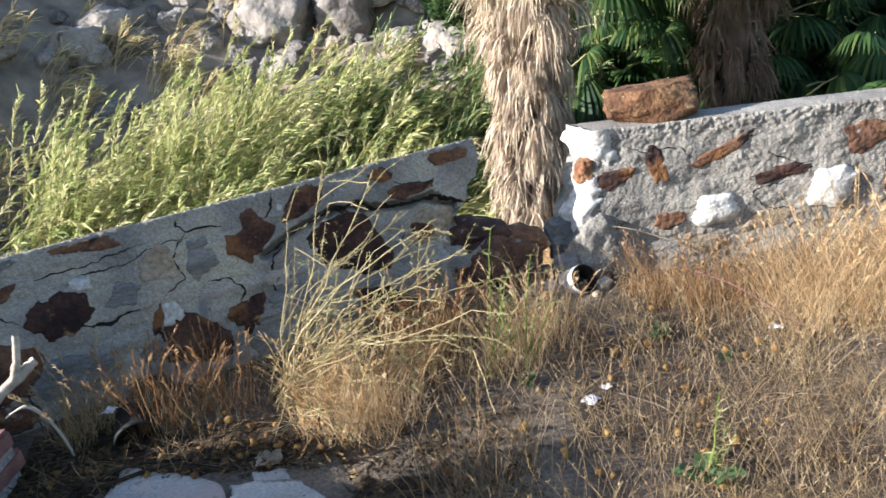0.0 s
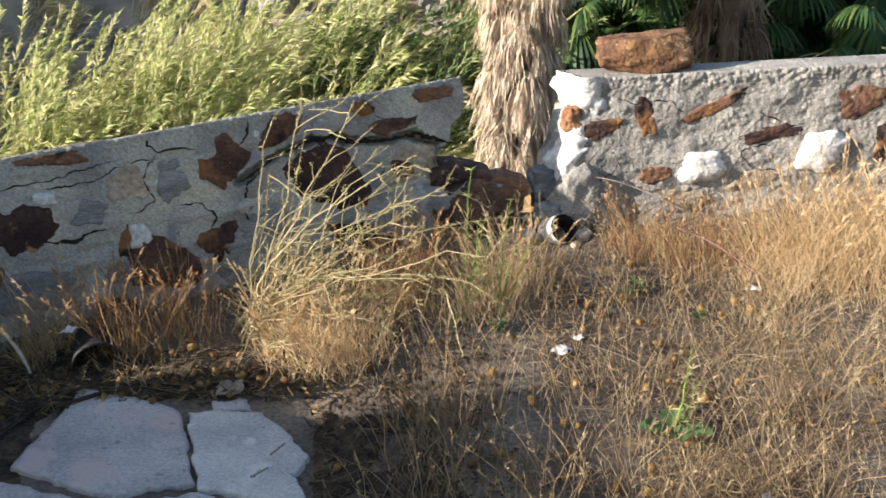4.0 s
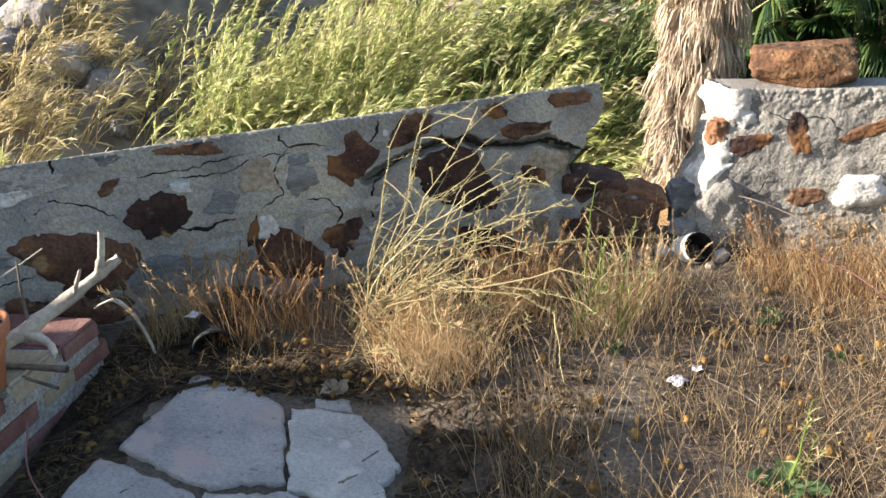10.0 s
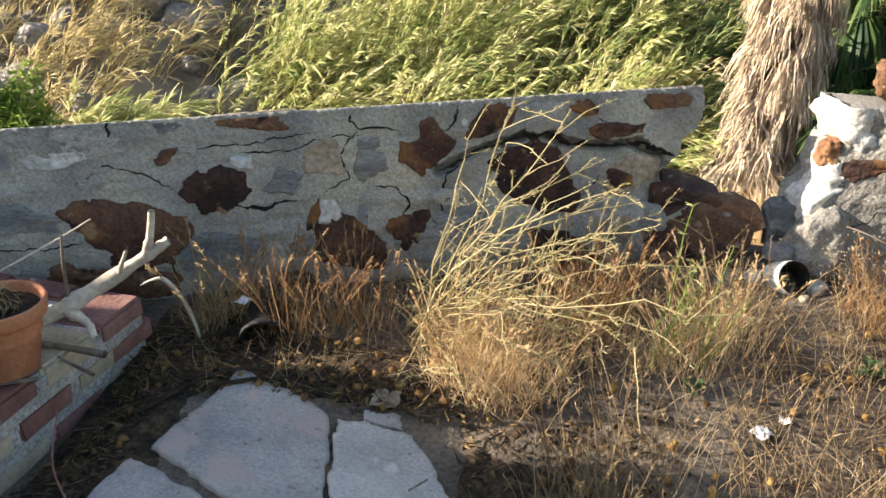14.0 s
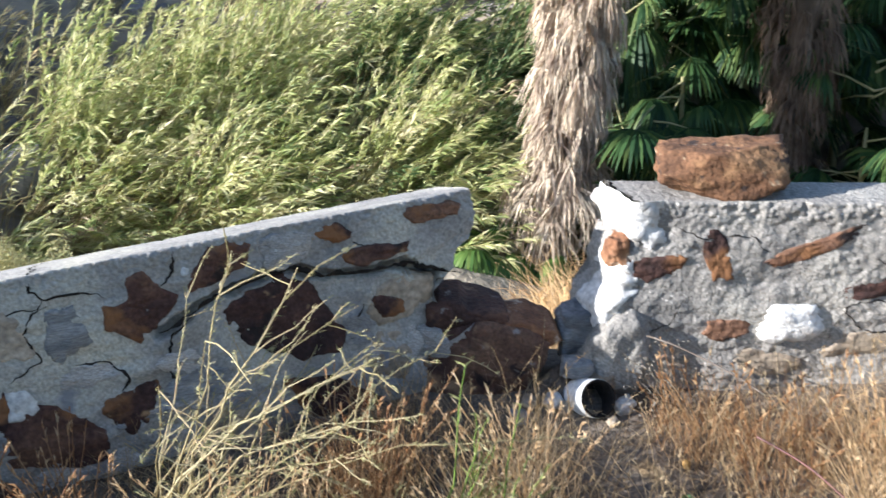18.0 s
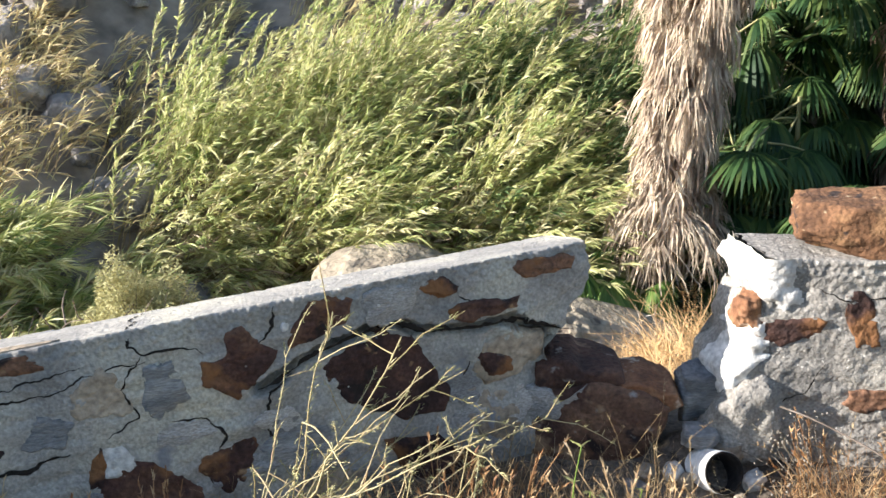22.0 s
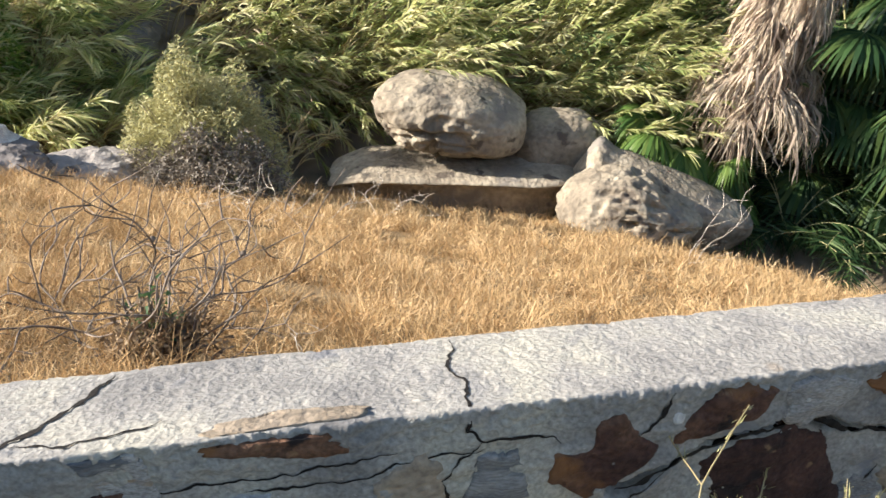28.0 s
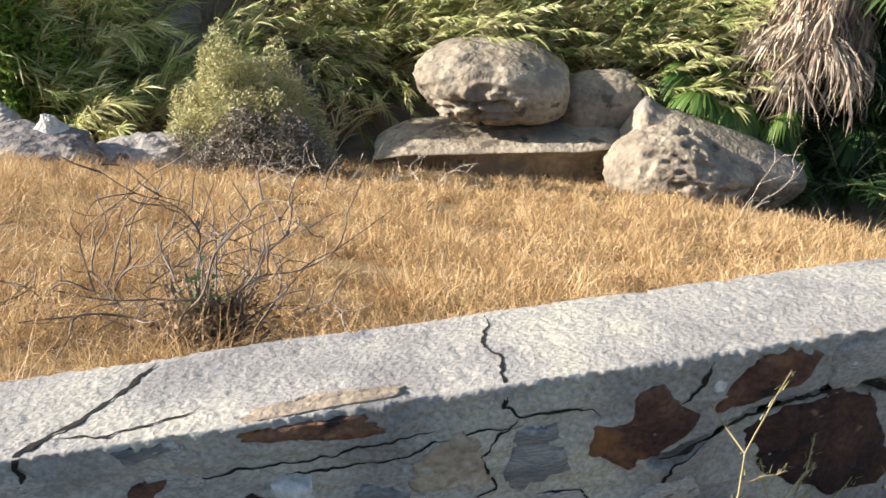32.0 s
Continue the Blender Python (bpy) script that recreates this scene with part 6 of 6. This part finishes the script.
    return q


def wedge(q):
    if q.z > 0:
        q.z = q.z * (0.80 - 0.58 * q.x) + 0.26 * math.exp(-(((q.x + 0.76) / 0.13) ** 2)) * smooth(0, 0.3, q.z)
    return q


granite((-2.95, 14.05, -5.62), (1.40, 1.04, 0.70), 201, "rounded weathered tan boulder with cracks, resting on a flat slab", cracked, 4)
granite((-2.78, 13.70, -6.90), (2.35, 0.90, 0.55), 202, "wide flat grey slab of rock under the boulder", ledge_slab, 3, 6.0, 0.04, -5)
granite((-0.93, 14.60, -6.35), (0.92, 0.70, 0.80), 203, "smooth grey boulder behind the slab", lambda q: q, 20)
granite((0.39, 12.90, -6.46), (1.22, 0.90, 0.64), 204, "pitted tan boulder in the golden grass", pitted, 0, 2.3, 0.10)
granite((1.01, 13.61, -6.66), (1.63, 0.66, 0.86), 205, "long sloping grey boulder behind the pitted one", wedge, -6, 2.6, 0.05)
b = boulder((-8.87, 9.6, -4.74), (0.36, 0.30, 0.25), 206, "pale white pointed rock at the foot of the reeds", 0, 4, 0.14, 0.3, M_WHITE)
for v in b.data.vertices:
    k = 1 - 0.72 * smooth(-0.2, 0.26, v.co.z)
    v.co.x, v.co.y = v.co.x * k, v.co.y * k
for i, (x, y, s) in enumerate([(-9.4, 9.2, 1.1), (-7.8, 9.9, 0.9), (-10.6, 9.3, 1.0), (-6.4, 10.4, 0.5)]):
    boulder((x, y, land(x, y) + 0.02), (s * 1.15, s * 0.6, 0.36), 210 + i, "low grey rock ledge at the edge of the slope", i * 30, 4, 0.2, 0.75, M_HILLROCK)


def shrub(name, at, size, count, material, label, leaf=0.06, twigs=40, twig_mat=None, dome=False):
    """A shrub: branching twigs and many small leaves in uneven clumps."""
    s = thing(name, label, "shrub", at=at)
    hd = rng.uniform(0, 6.28, twigs)
    p = bend(rng.normal(0, 0.05, (twigs, 3)) * [1, 1, 0], hd, size[2] * rng.uniform(0.6, 1.05, twigs), rng.uniform(0.7, 1.5, twigs), rng.uniform(-0.2, 0.5, twigs), 7, 0.02)
    p[..., 0] *= size[0] / size[2]
    p[..., 1] *= size[1] / size[2]
    part("branch", joined("branch", [tubes(p, np.linspace(0.018, 0.004, 7)[None] * np.ones((twigs, 1)), 4)], twig_mat or M_TWIG), s, kind="stuff")
    i, j = rng.integers(0, twigs, count), rng.integers(2, 7, count)
    q = p[i, j] + rng.normal(0, 1, (count, 3)) * np.array(size) * 0.13
    if dome:
        d = rng.normal(0, 1, (count, 3))
        d[:, 2] = np.abs(d[:, 2])
        d /= np.linalg.norm(d, axis=1, keepdims=True)
        lump = np.array([1 + 0.30 * noise.noise((a * 2.2, b * 2.2, c * 2.2)) + 0.18 * noise.noise((a * 6, b * 6, c * 6)) for a, b, c in d])
        q = d * (lump * rng.uniform(0.45, 1.0, count) ** 0.5)[:, None] * np.array(size)
    part("leaves", joined("leaves", [blades(q, rng.uniform(0, 6.28, count), leaf * rng.uniform(0.6, 1.5, count), rng.uniform(-0.2, 1.4, count), rng.uniform(0, 0.8, count), np.full(count, leaf * 0.45), 3)], material), s)
    return s


shrub("green_shrub", (-6.35, 10.7, land(-6.35, 10.7)), (1.25, 0.85, 2.1), 32000, M_BUSH, "yellow-green bushy shrub at the foot of the reeds", 0.06, 90, dome=True)
shrub("grey_shrub", (-5.9, 10.0, land(-5.9, 10.0)), (1.1, 0.7, 1.05), 9000, M_GREYBUSH, "dry grey shrub in front of the green one", 0.06, 60, dome=True)
shrub("grey_shrub", (-6.7, 10.0, land(-6.7, 10.0)), (0.7, 0.6, 0.7), 3000, M_GREYBUSH, "dry grey shrub in front of the green one", 0.06, 40)
shrub("low_green_shrub", (-7.6, 10.5, land(-7.6, 10.5)), (0.8, 0.5, 0.5), 2500, M_REED, "low green leafy shrub by the rocks", 0.07, 30)

shrub("leafy_shrub", (-12.3, 13.0, land(-12.3, 13.0)), (1.7, 1.0, 3.3), 16000, M_WEED, "bright green leafy shrub at the foot of the hillside", 0.14, 60, dome=True)
shrub("leafy_shrub", (-14.2, 13.4, land(-14.2, 13.4)), (1.4, 1.0, 2.9), 12000, M_WEED, "bright green leafy shrub at the foot of the hillside", 0.14, 60, dome=True)


def bare_bush(at, size, count, seed, label, material=M_DEADWOOD, heading=None):
    """Zigzag thorny dead branches."""
    s = thing("dead_bush", label, "bush", "bare dead bushes", at=at)
    for c in range(count):
        a = (heading or 0) + rng.uniform(-3.14, 3.14) * (1 if heading is None else 0.35)
        p, d = V3((rng.normal(0, 0.03), rng.normal(0, 0.03), 0)), V3((math.cos(a) * rng.uniform(0.3, 1), math.sin(a) * rng.uniform(0.3, 1), rng.uniform(0.0, 0.42))).normalized()
        chunks, pts = [], [p.copy()]
        st = size * rng.uniform(0.10, 0.17)
        for q in range(7):
            d = (d + V3((rng.normal(0, 0.55), rng.normal(0, 0.55), rng.normal(0.0, 0.30)))).normalized()
            p = p + d * st
            pts.append(p.copy())
            if q > 0:
                e = (d + V3((rng.normal(0, 0.9), rng.normal(0, 0.9), rng.normal(0.2, 0.5)))).normalized()
                f = (e + V3((rng.normal(0, 0.6), rng.normal(0, 0.6), rng.normal(0.1, 0.4)))).normalized()
                g = st * rng.uniform(0.5, 1.3)
                chunks.append(limb([p, p + e * g, p + e * g + f * g * 0.8], 0.0042 * size, 0.0016 * size, 4))
        chunks.append(limb(pts, 0.0065 * size, 0.0026 * size, 5, 0.3))
        part("branch", joined("branch", chunks, material), s)
    return s


spiky = bare_bush((-2.70, 1.33, land(-2.70, 1.33)), 1.0, 26, 1, "thorny bare grey bush behind the wall", M_TWIG)
bare_bush((-3.3, 1.75, land(-3.3, 1.75)), 0.9, 12, 2, "thorny bare grey bush behind the wall", M_TWIG)
bare_bush((-2.1, 1.25, land(-2.1, 1.25)), 0.5, 4, 3, "pale bare dead twigs in the grass behind the wall", M_DEADWOOD, 0.3)
for i, (x, y) in enumerate([(-4.6, 7.6), (-3.9, 8.4), (-5.4, 8.2), (-4.9, 9.2), (-3.3, 9.4), (-6.3, 9.0), (0.9, 9.4)]):
    bare_bush((x, y, land(x, y)), 1.1, 5, 10 + i, "pale bare dead bush on the grassy slope")
gall = rocky("gall", (0.013, 0.013, 0.013), 5, M_TWIG, 0.2, 2)
for i in range(9):
    g = part("gall", gall, spiky, "small round grey gall")
    twig = spiky.children[2 * i].data.vertices
    g.location = twig[int(rng.integers(0, len(twig)))].co
shrub("small_green_tuft", (-2.66, 1.36, land(-2.66, 1.36)), (0.12, 0.12, 0.34), 260, M_COOLLEAF, "small green leafy tuft inside the bare bush", 0.03, 14)
shrub("dry_tangle", (-2.66, 1.34, land(-2.66, 1.34)), (0.28, 0.24, 0.26), 1500, M_STUBBLE, "dark brown tangle of dry leaves inside the bare bush", 0.032, 40)


# ---------------------------------------------------------------- reeds
def reed_bed(name, count, area, tall, lean, label, material, stem_mat, leaves=40, droop=(0.0, 0.8), leaf=(0.3, 0.68), rise=(0.85, 1.45)):
    x0, x1, y0, y1 = area
    per = 11
    lots = count // per
    px, py = rng.uniform(x0, x1, lots), rng.uniform(y0, y1, lots)
    full = np.array([clump(float(a), float(b), 0.8, 12.0) > (0.42 if tall > 3 else 0.2) for a, b in zip(px, py)])
    px, py = px[full], py[full]
    lots = len(px)
    ph, pd = np.clip(rng.normal(lean, 0.5, lots), -0.4, 1.5), rng.uniform(0.72, 1.08, lots)
    x, y = np.repeat(px, per) + rng.normal(0, 0.16, lots * per), np.repeat(py, per) + rng.normal(0, 0.16, lots * per)
    ph, pd = np.repeat(ph, per), np.repeat(pd, per)
    clear = (y > 15.1 + 0.45 * np.clip(x + 2.5, 0, 9)) & (y < 20.6 - 1.5 * np.clip(-8 - x, 0, 9)) if tall > 3.0 else y > 0
    x, y = x[clear], y[clear]
    ph, pd = ph[clear], pd[clear]
    count = len(x)
    base = np.stack([x, y, heights(x, y) - 0.05], 1)
    hd = ph + rng.normal(0, 0.25, count)
    p = bend(base, hd, tall * pd * rng.uniform(0.75, 1.05, count), rng.uniform(*rise, count), rng.uniform(*droop, count), 8, 0.008)
    stem = tubes(p, np.linspace(0.016, 0.006, 8)[None] * np.ones((count, 1)), 3)
    i = np.repeat(np.arange(count), leaves)
    s = 7 - 0.01 - 3.6 * rng.uniform(0, 1, count * leaves) ** 1.1
    j = s.astype(int)
    q = p[i, j] + (p[i, j + 1] - p[i, j]) * (s - j)[:, None]
    m = len(q)
    tang = p[i, j + 1] - p[i, j]
    tang /= np.linalg.norm(tang, axis=1, keepdims=True)
    out = rng.normal(0, 1, (m, 3))
    out -= (out * tang).sum(1, keepdims=True) * tang
    out /= np.linalg.norm(out, axis=1, keepdims=True)
    open_a = rng.uniform(0.10, 0.60, m)[:, None]
    d = tang * np.cos(open_a) + out * np.sin(open_a)
    ln = rng.uniform(*leaf, m)[:, None, None]
    t = np.linspace(0, 1, 4)[None, :, None]
    pts = q[:, None] + d[:, None] * ln * t - np.array([0, 0, 1.0]) * ln * rng.uniform(0.05, 0.5, (m, 1, 1)) * t ** 2
    across = np.cross(d, rng.normal(0, 1, (m, 3)))
    across /= np.linalg.norm(across, axis=1, keepdims=True) + 1e-9
    lf = ribbons(pts, across[:, None] * (rng.uniform(0.010, 0.022, (m, 1, 1)) * np.array([0.6, 1.0, 0.7, 0.1])[None, :, None]))
    bed = thing(name, label, "reeds", kind="stuff")
    part("stems", joined("stems", [stem], stem_mat), bed)
    part("leaves", joined("leaves", [lf], material), bed)
    return bed


reed_bed("giant_reeds", 2500, (-10.8, -1.0, 15.8, 20.8), 5.0, 0.1, "tall thicket of yellow-green giant reeds leaning in the wind", M_REED, M_REEDSTEM, 60, (0.0, 0.8), (0.15, 0.36), (0.65, 1.32))
# this bed's shade comes from its darker leaf colour
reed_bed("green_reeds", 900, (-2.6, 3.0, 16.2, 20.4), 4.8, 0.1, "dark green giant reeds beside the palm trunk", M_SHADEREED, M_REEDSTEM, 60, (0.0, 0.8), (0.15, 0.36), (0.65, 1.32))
reed_bed("giant_reeds_front", 950, (-8.5, 2.2, 16.1, 17.0), 3.2, 0.0, "lower giant reeds bending down at the thicket's edge", M_REED, M_REEDSTEM, 44, (0.3, 1.3), (0.18, 0.4), (0.4, 1.25))
reed_bed("dry_reeds", 900, (-9.5, 2.6, 16.0, 19.4), 3.6, 0.15, "bent dry brown reeds among the green ones", M_DRYREED, M_DRYREED, 20, (0.1, 1.0), (0.2, 0.5), (0.15, 0.9))
reed_bed("shaded_reeds", 380, (-13, -8.0, 12.6, 15.0), 2.7, 0.1, "green reeds at the foot of the rocky hillside", M_REED, M_REEDSTEM, 30, (0.4, 1.3))
reed_bed("hill_brush", 1700, (-18, -6.0, 13.5, 21), 1.7, 0.3, "pale dry brush on the rocky hillside", M_BRUSH, M_BRUSH, 9, (0.2, 1.2), (0.2, 0.5))
reed_bed("upper_brush", 900, (-12, 4, 21, 30), 1.5, 0.3, "pale dry brush high on the rocky hillside", M_BRUSH, M_BRUSH, 8, (0.2, 1.2), (0.2, 0.5))

# rocks on the far hillside
hill_me = [block("hill_rock", (0.9, 0.75, 0.7), 300 + i, M_HILLROCK, 5, 0.35, 0.22) for i in range(5)]
r = random.Random(44)
for i in range(420):
    x, y = r.uniform(-20, 3), r.uniform(15.5, 32)
    if -7.5 < x < 3 and y < 20.5:
        continue
    s = r.uniform(0.2, 0.5) if r.random() < 0.86 else r.uniform(0.6, 1.3)
    ob = new("hill_rock", hill_me[i % 5])
    ob.matrix_world = pose(x, y, land(x, y) + 0.25 * s, r.uniform(-15, 15), r.uniform(-15, 15), r.uniform(0, 360)) @ Matrix.Diagonal((s, s, s, 1))
    tagged(ob, "grey weathered rock on the far hillside", "rock", "hillside rocks")


# ---------------------------------------------------------------- palms
def skirt(base_z, top_z, radius, count, lean, seed, blade_w=0.036, ln=(0.45, 1.05)):
    """Dead fronds hanging down round a trunk; each frond is a fold of narrow strips."""
    g = np.random.default_rng(seed)
    z = g.uniform(base_z, top_z, count)
    a = g.uniform(0, 6.28, count)
    per = 20
    zi, ai = np.repeat(z, per), np.repeat(a, per) + g.normal(0, 0.03, count * per)
    r0 = 0.55 * np.array([radius(v) for v in zi])
    m = len(zi)
    out = (np.array([radius(v) for v in zi]) - r0) * np.repeat(g.uniform(0.35, 1.75, count), per)
    L = g.uniform(*ln, count).repeat(per) * g.uniform(0.75, 1.1, m)
    t = np.linspace(0, 1, 6)[None]
    rr = r0[:, None] + out[:, None] * (np.sin(t * 1.9) ** 0.8 * g.uniform(0.6, 1.2, (m, 1)) + 0.55 * np.repeat(g.uniform(-0.6, 1.0, count), per)[:, None] * t ** 2.5)
    zz = zi[:, None] + 0.12 * np.sin(t * 3.1) - L[:, None] * t ** 1.25
    tw = ai[:, None] + 0.24 * t ** 0.8 * g.normal(0, 1.0, (m, 1))
    p = np.stack([lean(zz) + rr * np.cos(tw), rr * np.sin(tw), zz], -1)
    p[:, 1:] += g.normal(0, 0.02, (m, 5, 3))
    tang = np.stack([-np.sin(ai), np.cos(ai), np.zeros(m)], 1) * g.uniform(0.3, 1, (m, 1)) + np.stack([np.cos(ai), np.sin(ai), np.zeros(m)], 1) * g.normal(0, 0.6, (m, 1))
    wid = blade_w * g.uniform(0.5, 1.2, (m, 1)) * np.array([0.5, 1, 1, 0.9, 0.7, 0.15])[None]
    return ribbons(p, tang[:, None] * wid[..., None] / 2)


def fan_leaf(origin, heading, rise, stalk, size, droop, blades_n=26):
    """A palm fan: a stalk and pleated fingers spread in a wide arc."""
    d = V3((math.cos(heading) * math.cos(rise), math.sin(heading) * math.cos(rise), math.sin(rise)))
    o = V3(origin)
    tip = o + d * stalk - V3((0, 0, 0.12 * stalk * stalk))
    st = np.array([[tuple(o), tuple(o.lerp(tip, 0.5) + V3((0, 0, 0.04 * stalk))), tuple(tip)]])
    side = d.cross(V3((0, 0, 1))).normalized()
    nrm = side.cross(d)
    spread_a = np.linspace(-2.0, 2.0, blades_n)
    P, Wd = [], []
    for a in spread_a:
        q = (d * math.cos(a) + side * math.sin(a)).normalized()
        ln = size * (1 - 0.22 * abs(a) / 2) * rng.uniform(0.88, 1.05)
        pts = [tip + q * ln * t - V3((0, 0, droop * ln * t ** 2.4)) for t in (0, 0.33, 0.62, 0.85, 1.0)]
        P.append([tuple(v) for v in pts])
        wv = (q.cross(nrm) + nrm * (0.5 if len(P) % 2 else -0.5)).normalized()
        wd = 3.2 / blades_n * size
        Wd.append([tuple(wv * wd * k) for k in (0.12, 0.42, 0.5, 0.28, 0.03)])
    return ribbons(np.array(P), np.array(Wd)), tubes(st, np.array([[0.03, 0.022, 0.016]]), 4)


def palm(name, at, height, radius, lean, label, seed, fronds=230, crown=26, crown_size=1.15, base_z=0.3, dead=M_DEADFROND):
    """A fan palm: trunk, hanging skirt of dead fronds, living crown. Heights are from its foot."""
    pm = thing(name, label, "palm tree", "palms", at=at)
    zs = np.linspace(-0.3, height, 14)
    tr = np.array([[(lean(z), 0.0, z) for z in zs]])
    part("trunk", joined("trunk", [tubes(tr, np.linspace(0.36, 0.27, 14)[None], 14)], M_TRUNK), pm)
    part("dead_skirt", joined("dead_skirt", [skirt(base_z, height - 0.3, radius, fronds, lean, seed)], dead), pm, "hanging skirt of dry straw-brown dead fronds")
    fans, stalks = [], []
    for i in range(crown):
        a, b = fan_leaf((lean(height), 0, height), 2.4 * i, rng.uniform(-0.5, 1.2), rng.uniform(0.9, 1.5), crown_size, rng.uniform(0.2, 0.8))
        fans.append(a)
        stalks.append(b)
    if crown:
        cr = part("crown", joined("crown", fans, M_FAN), pm, "living green fan leaves")
        part("leaf_stalks", joined("leaf_stalks", stalks, M_BUSH), cr)
    return pm


PALM_Z = -7.5


def trunk_lean(z):
    return 0.115 * (z - 1.0)


def skirt_radius(h):
    z = h + PALM_Z
    return 0.62 + 0.42 * smooth(-1.4, 0.3, z) + 0.45 * smooth(-3.6, -5.2, z)


palm("fan_palm", (2.40, 15.4, PALM_Z), 11.0, skirt_radius, trunk_lean, "tall fan palm with a thick skirt of dead fronds", 5, 640, 40, 1.5, 2.3)
palm("fan_palm", (7.7, 16.6, land(7.7, 16.6)), 9.0, lambda h: 0.62 + 0.2 * smooth(4, 8, h), lambda z: 0.03 * z, "fan palm standing in shade with a skirt of dead fronds", 6, 230, 30, 1.3, 1.2, M_SHADEFROND)


def fan_clump(at, count, label, size=1.0, tall=(0.4, 3.6), out=1.6, mat_=None, face=None):
    c = thing("young_palm", label, "palm", "young palms", at=at)
    stem = np.array([[(0, 0, -0.2), (0.03, 0, tall[1] * 0.35), (-0.02, 0, tall[1] * 0.7)]])
    part("trunk", joined("trunk", [tubes(stem, np.array([[0.14, 0.08, 0.035]]), 8)], M_BUSH), c)
    for i in range(count):
        a = (2.4 * i + rng.normal(0, 0.3)) if face is None else face + rng.normal(0, 1.0)
        f, s = fan_leaf((0, 0, rng.uniform(*tall)), a, rng.uniform(-0.35, 0.8), rng.uniform(0.5, 1.0) * out, size * rng.uniform(0.8, 1.1), rng.uniform(0.5, 1.25), 34)
        lf = part("fan_leaf", joined("fan_leaf", [f], mat_ or M_FAN), c)
        part("leaf_stalk", joined("leaf_stalk", [s], M_BUSH), lf)
    return c


for i, (x, y, k, h) in enumerate([(4.7, 16.2, 20, 4.6), (5.6, 17.2, 18, 5.5), (6.3, 15.4, 14, 3.0), (9.2, 16.0, 20, 5.0), (10.6, 15.2, 18, 5.5), (8.6, 18.0, 18, 6.0), (12.2, 16.6, 18, 6.0), (4.1, 17.6, 14, 5.0), (6.8, 19.0, 16, 6.0), (9.8, 18.6, 22, 8.0), (11.4, 18.6, 22, 8.5), (13.4, 18.2, 22, 8.0), (5.4, 18.8, 20, 7.5), (8.0, 20.0, 22, 8.5), (12.8, 14.8, 18, 5.0), (4.9, 20.2, 18, 8.0), (6.4, 22.0, 24, 10.0), (9.0, 22.4, 24, 11.0), (11.8, 22.2, 24, 11.0), (14.6, 21.4, 24, 10.5), (4.0, 22.4, 22, 10.0), (15.4, 17.6, 22, 8.0)]):
    fan_clump((x, y, land(x, y)), k, "young fan palm with dark green fan leaves", 1.15, (0.4, h), 1.5, face=None if i % 2 else -1.7)


def feather_palm(at, count, label, length=1.8, heading=None):
    c = thing("feather_palm", label, "palm", "feather palms", at=at)
    for i in range(count):
        a = 2.4 * i + rng.normal(0, 0.25)
        p = bend(np.zeros((1, 3)), np.array([a]), np.array([length * rng.uniform(0.8, 1.1)]), np.array([rng.uniform(0.8, 1.45)]), np.array([rng.uniform(0.9, 1.9)]), 14)
        fr = part("frond", joined("frond", [tubes(p, np.linspace(0.018, 0.005, 14)[None], 4)], M_BUSH), c)
        q, hd = [], []
        for s in range(2, 14):
            for t in (0, 0.5):
                for sgn in (-1, 1):
                    b = p[0, s - 1] + (p[0, s] - p[0, s - 1]) * t
                    q.append(b)
                    hd.append(a + sgn * rng.uniform(0.7, 1.1))
        q, hd = np.array(q), np.array(hd)
        m = len(q)
        part("leaflet", joined("leaflet", [blades(q, hd, length * 0.26 * rng.uniform(0.8, 1.1, m), rng.uniform(0.0, 0.5, m), rng.uniform(0.2, 0.8, m), np.full(m, 0.042), 3)], M_FEATHER), fr, kind="stuff")
    return c


for x, y, z, k, s in [(3.6, 14.4, -7.6, 9, 2.1), (4.6, 14.1, -7.6, 9, 2.3), (5.7, 14.9, -7.6, 9, 2.6), (3.3, 15.6, -7.6, 8, 2.1), (7.0, 14.3, -7.6, 9, 2.5), (5.0, 16.0, -7.6, 9, 2.7)]:
    feather_palm((x, y, max(z, land(x, y))), k, "low green feather palm in the stream bed", s)
fan_clump((0.95, 14.75, land(0.95, 14.75)), 20, "spiky bright green young palm behind the boulders", 0.85, (0.8, 1.9), 0.9, M_FROND)
fan_clump((1.85, 14.7, land(1.85, 14.7)), 16, "spiky bright green young palm behind the boulders", 0.8, (0.6, 1.6), 0.8, M_FROND)

for x, y, s in [(6.5, 24.5, 1.0), (9.8, 24.0, 1.1), (13.2, 23.4, 1.1), (16.6, 21.5, 1.1), (4.2, 25.0, 0.9)]:
    shrub("dark_thicket", (x, y, land(x, y) - 0.3), (2.6 * s, 1.6 * s, 7.0 * s), 9000, M_FAN, "dense dark green thicket in the shade behind the palms", 0.30, 60, dome=True)

# added wall, never in view: size and stepped top are set to shade the paving in the late sun
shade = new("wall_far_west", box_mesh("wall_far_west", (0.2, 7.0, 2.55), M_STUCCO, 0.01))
shade.matrix_world = pose(-6.2, -4.60, 0.742)
cap = part("raised_section", box_mesh("raised_section", (0.2, 6.45, 0.31), M_STUCCO, 0.01), shade)
cap.matrix_world = pose(-6.2, -4.63, 0.742 + 1.275 + 0.155)
tagged(shade, "plain beige stucco garden wall", "wall", kind="structure")
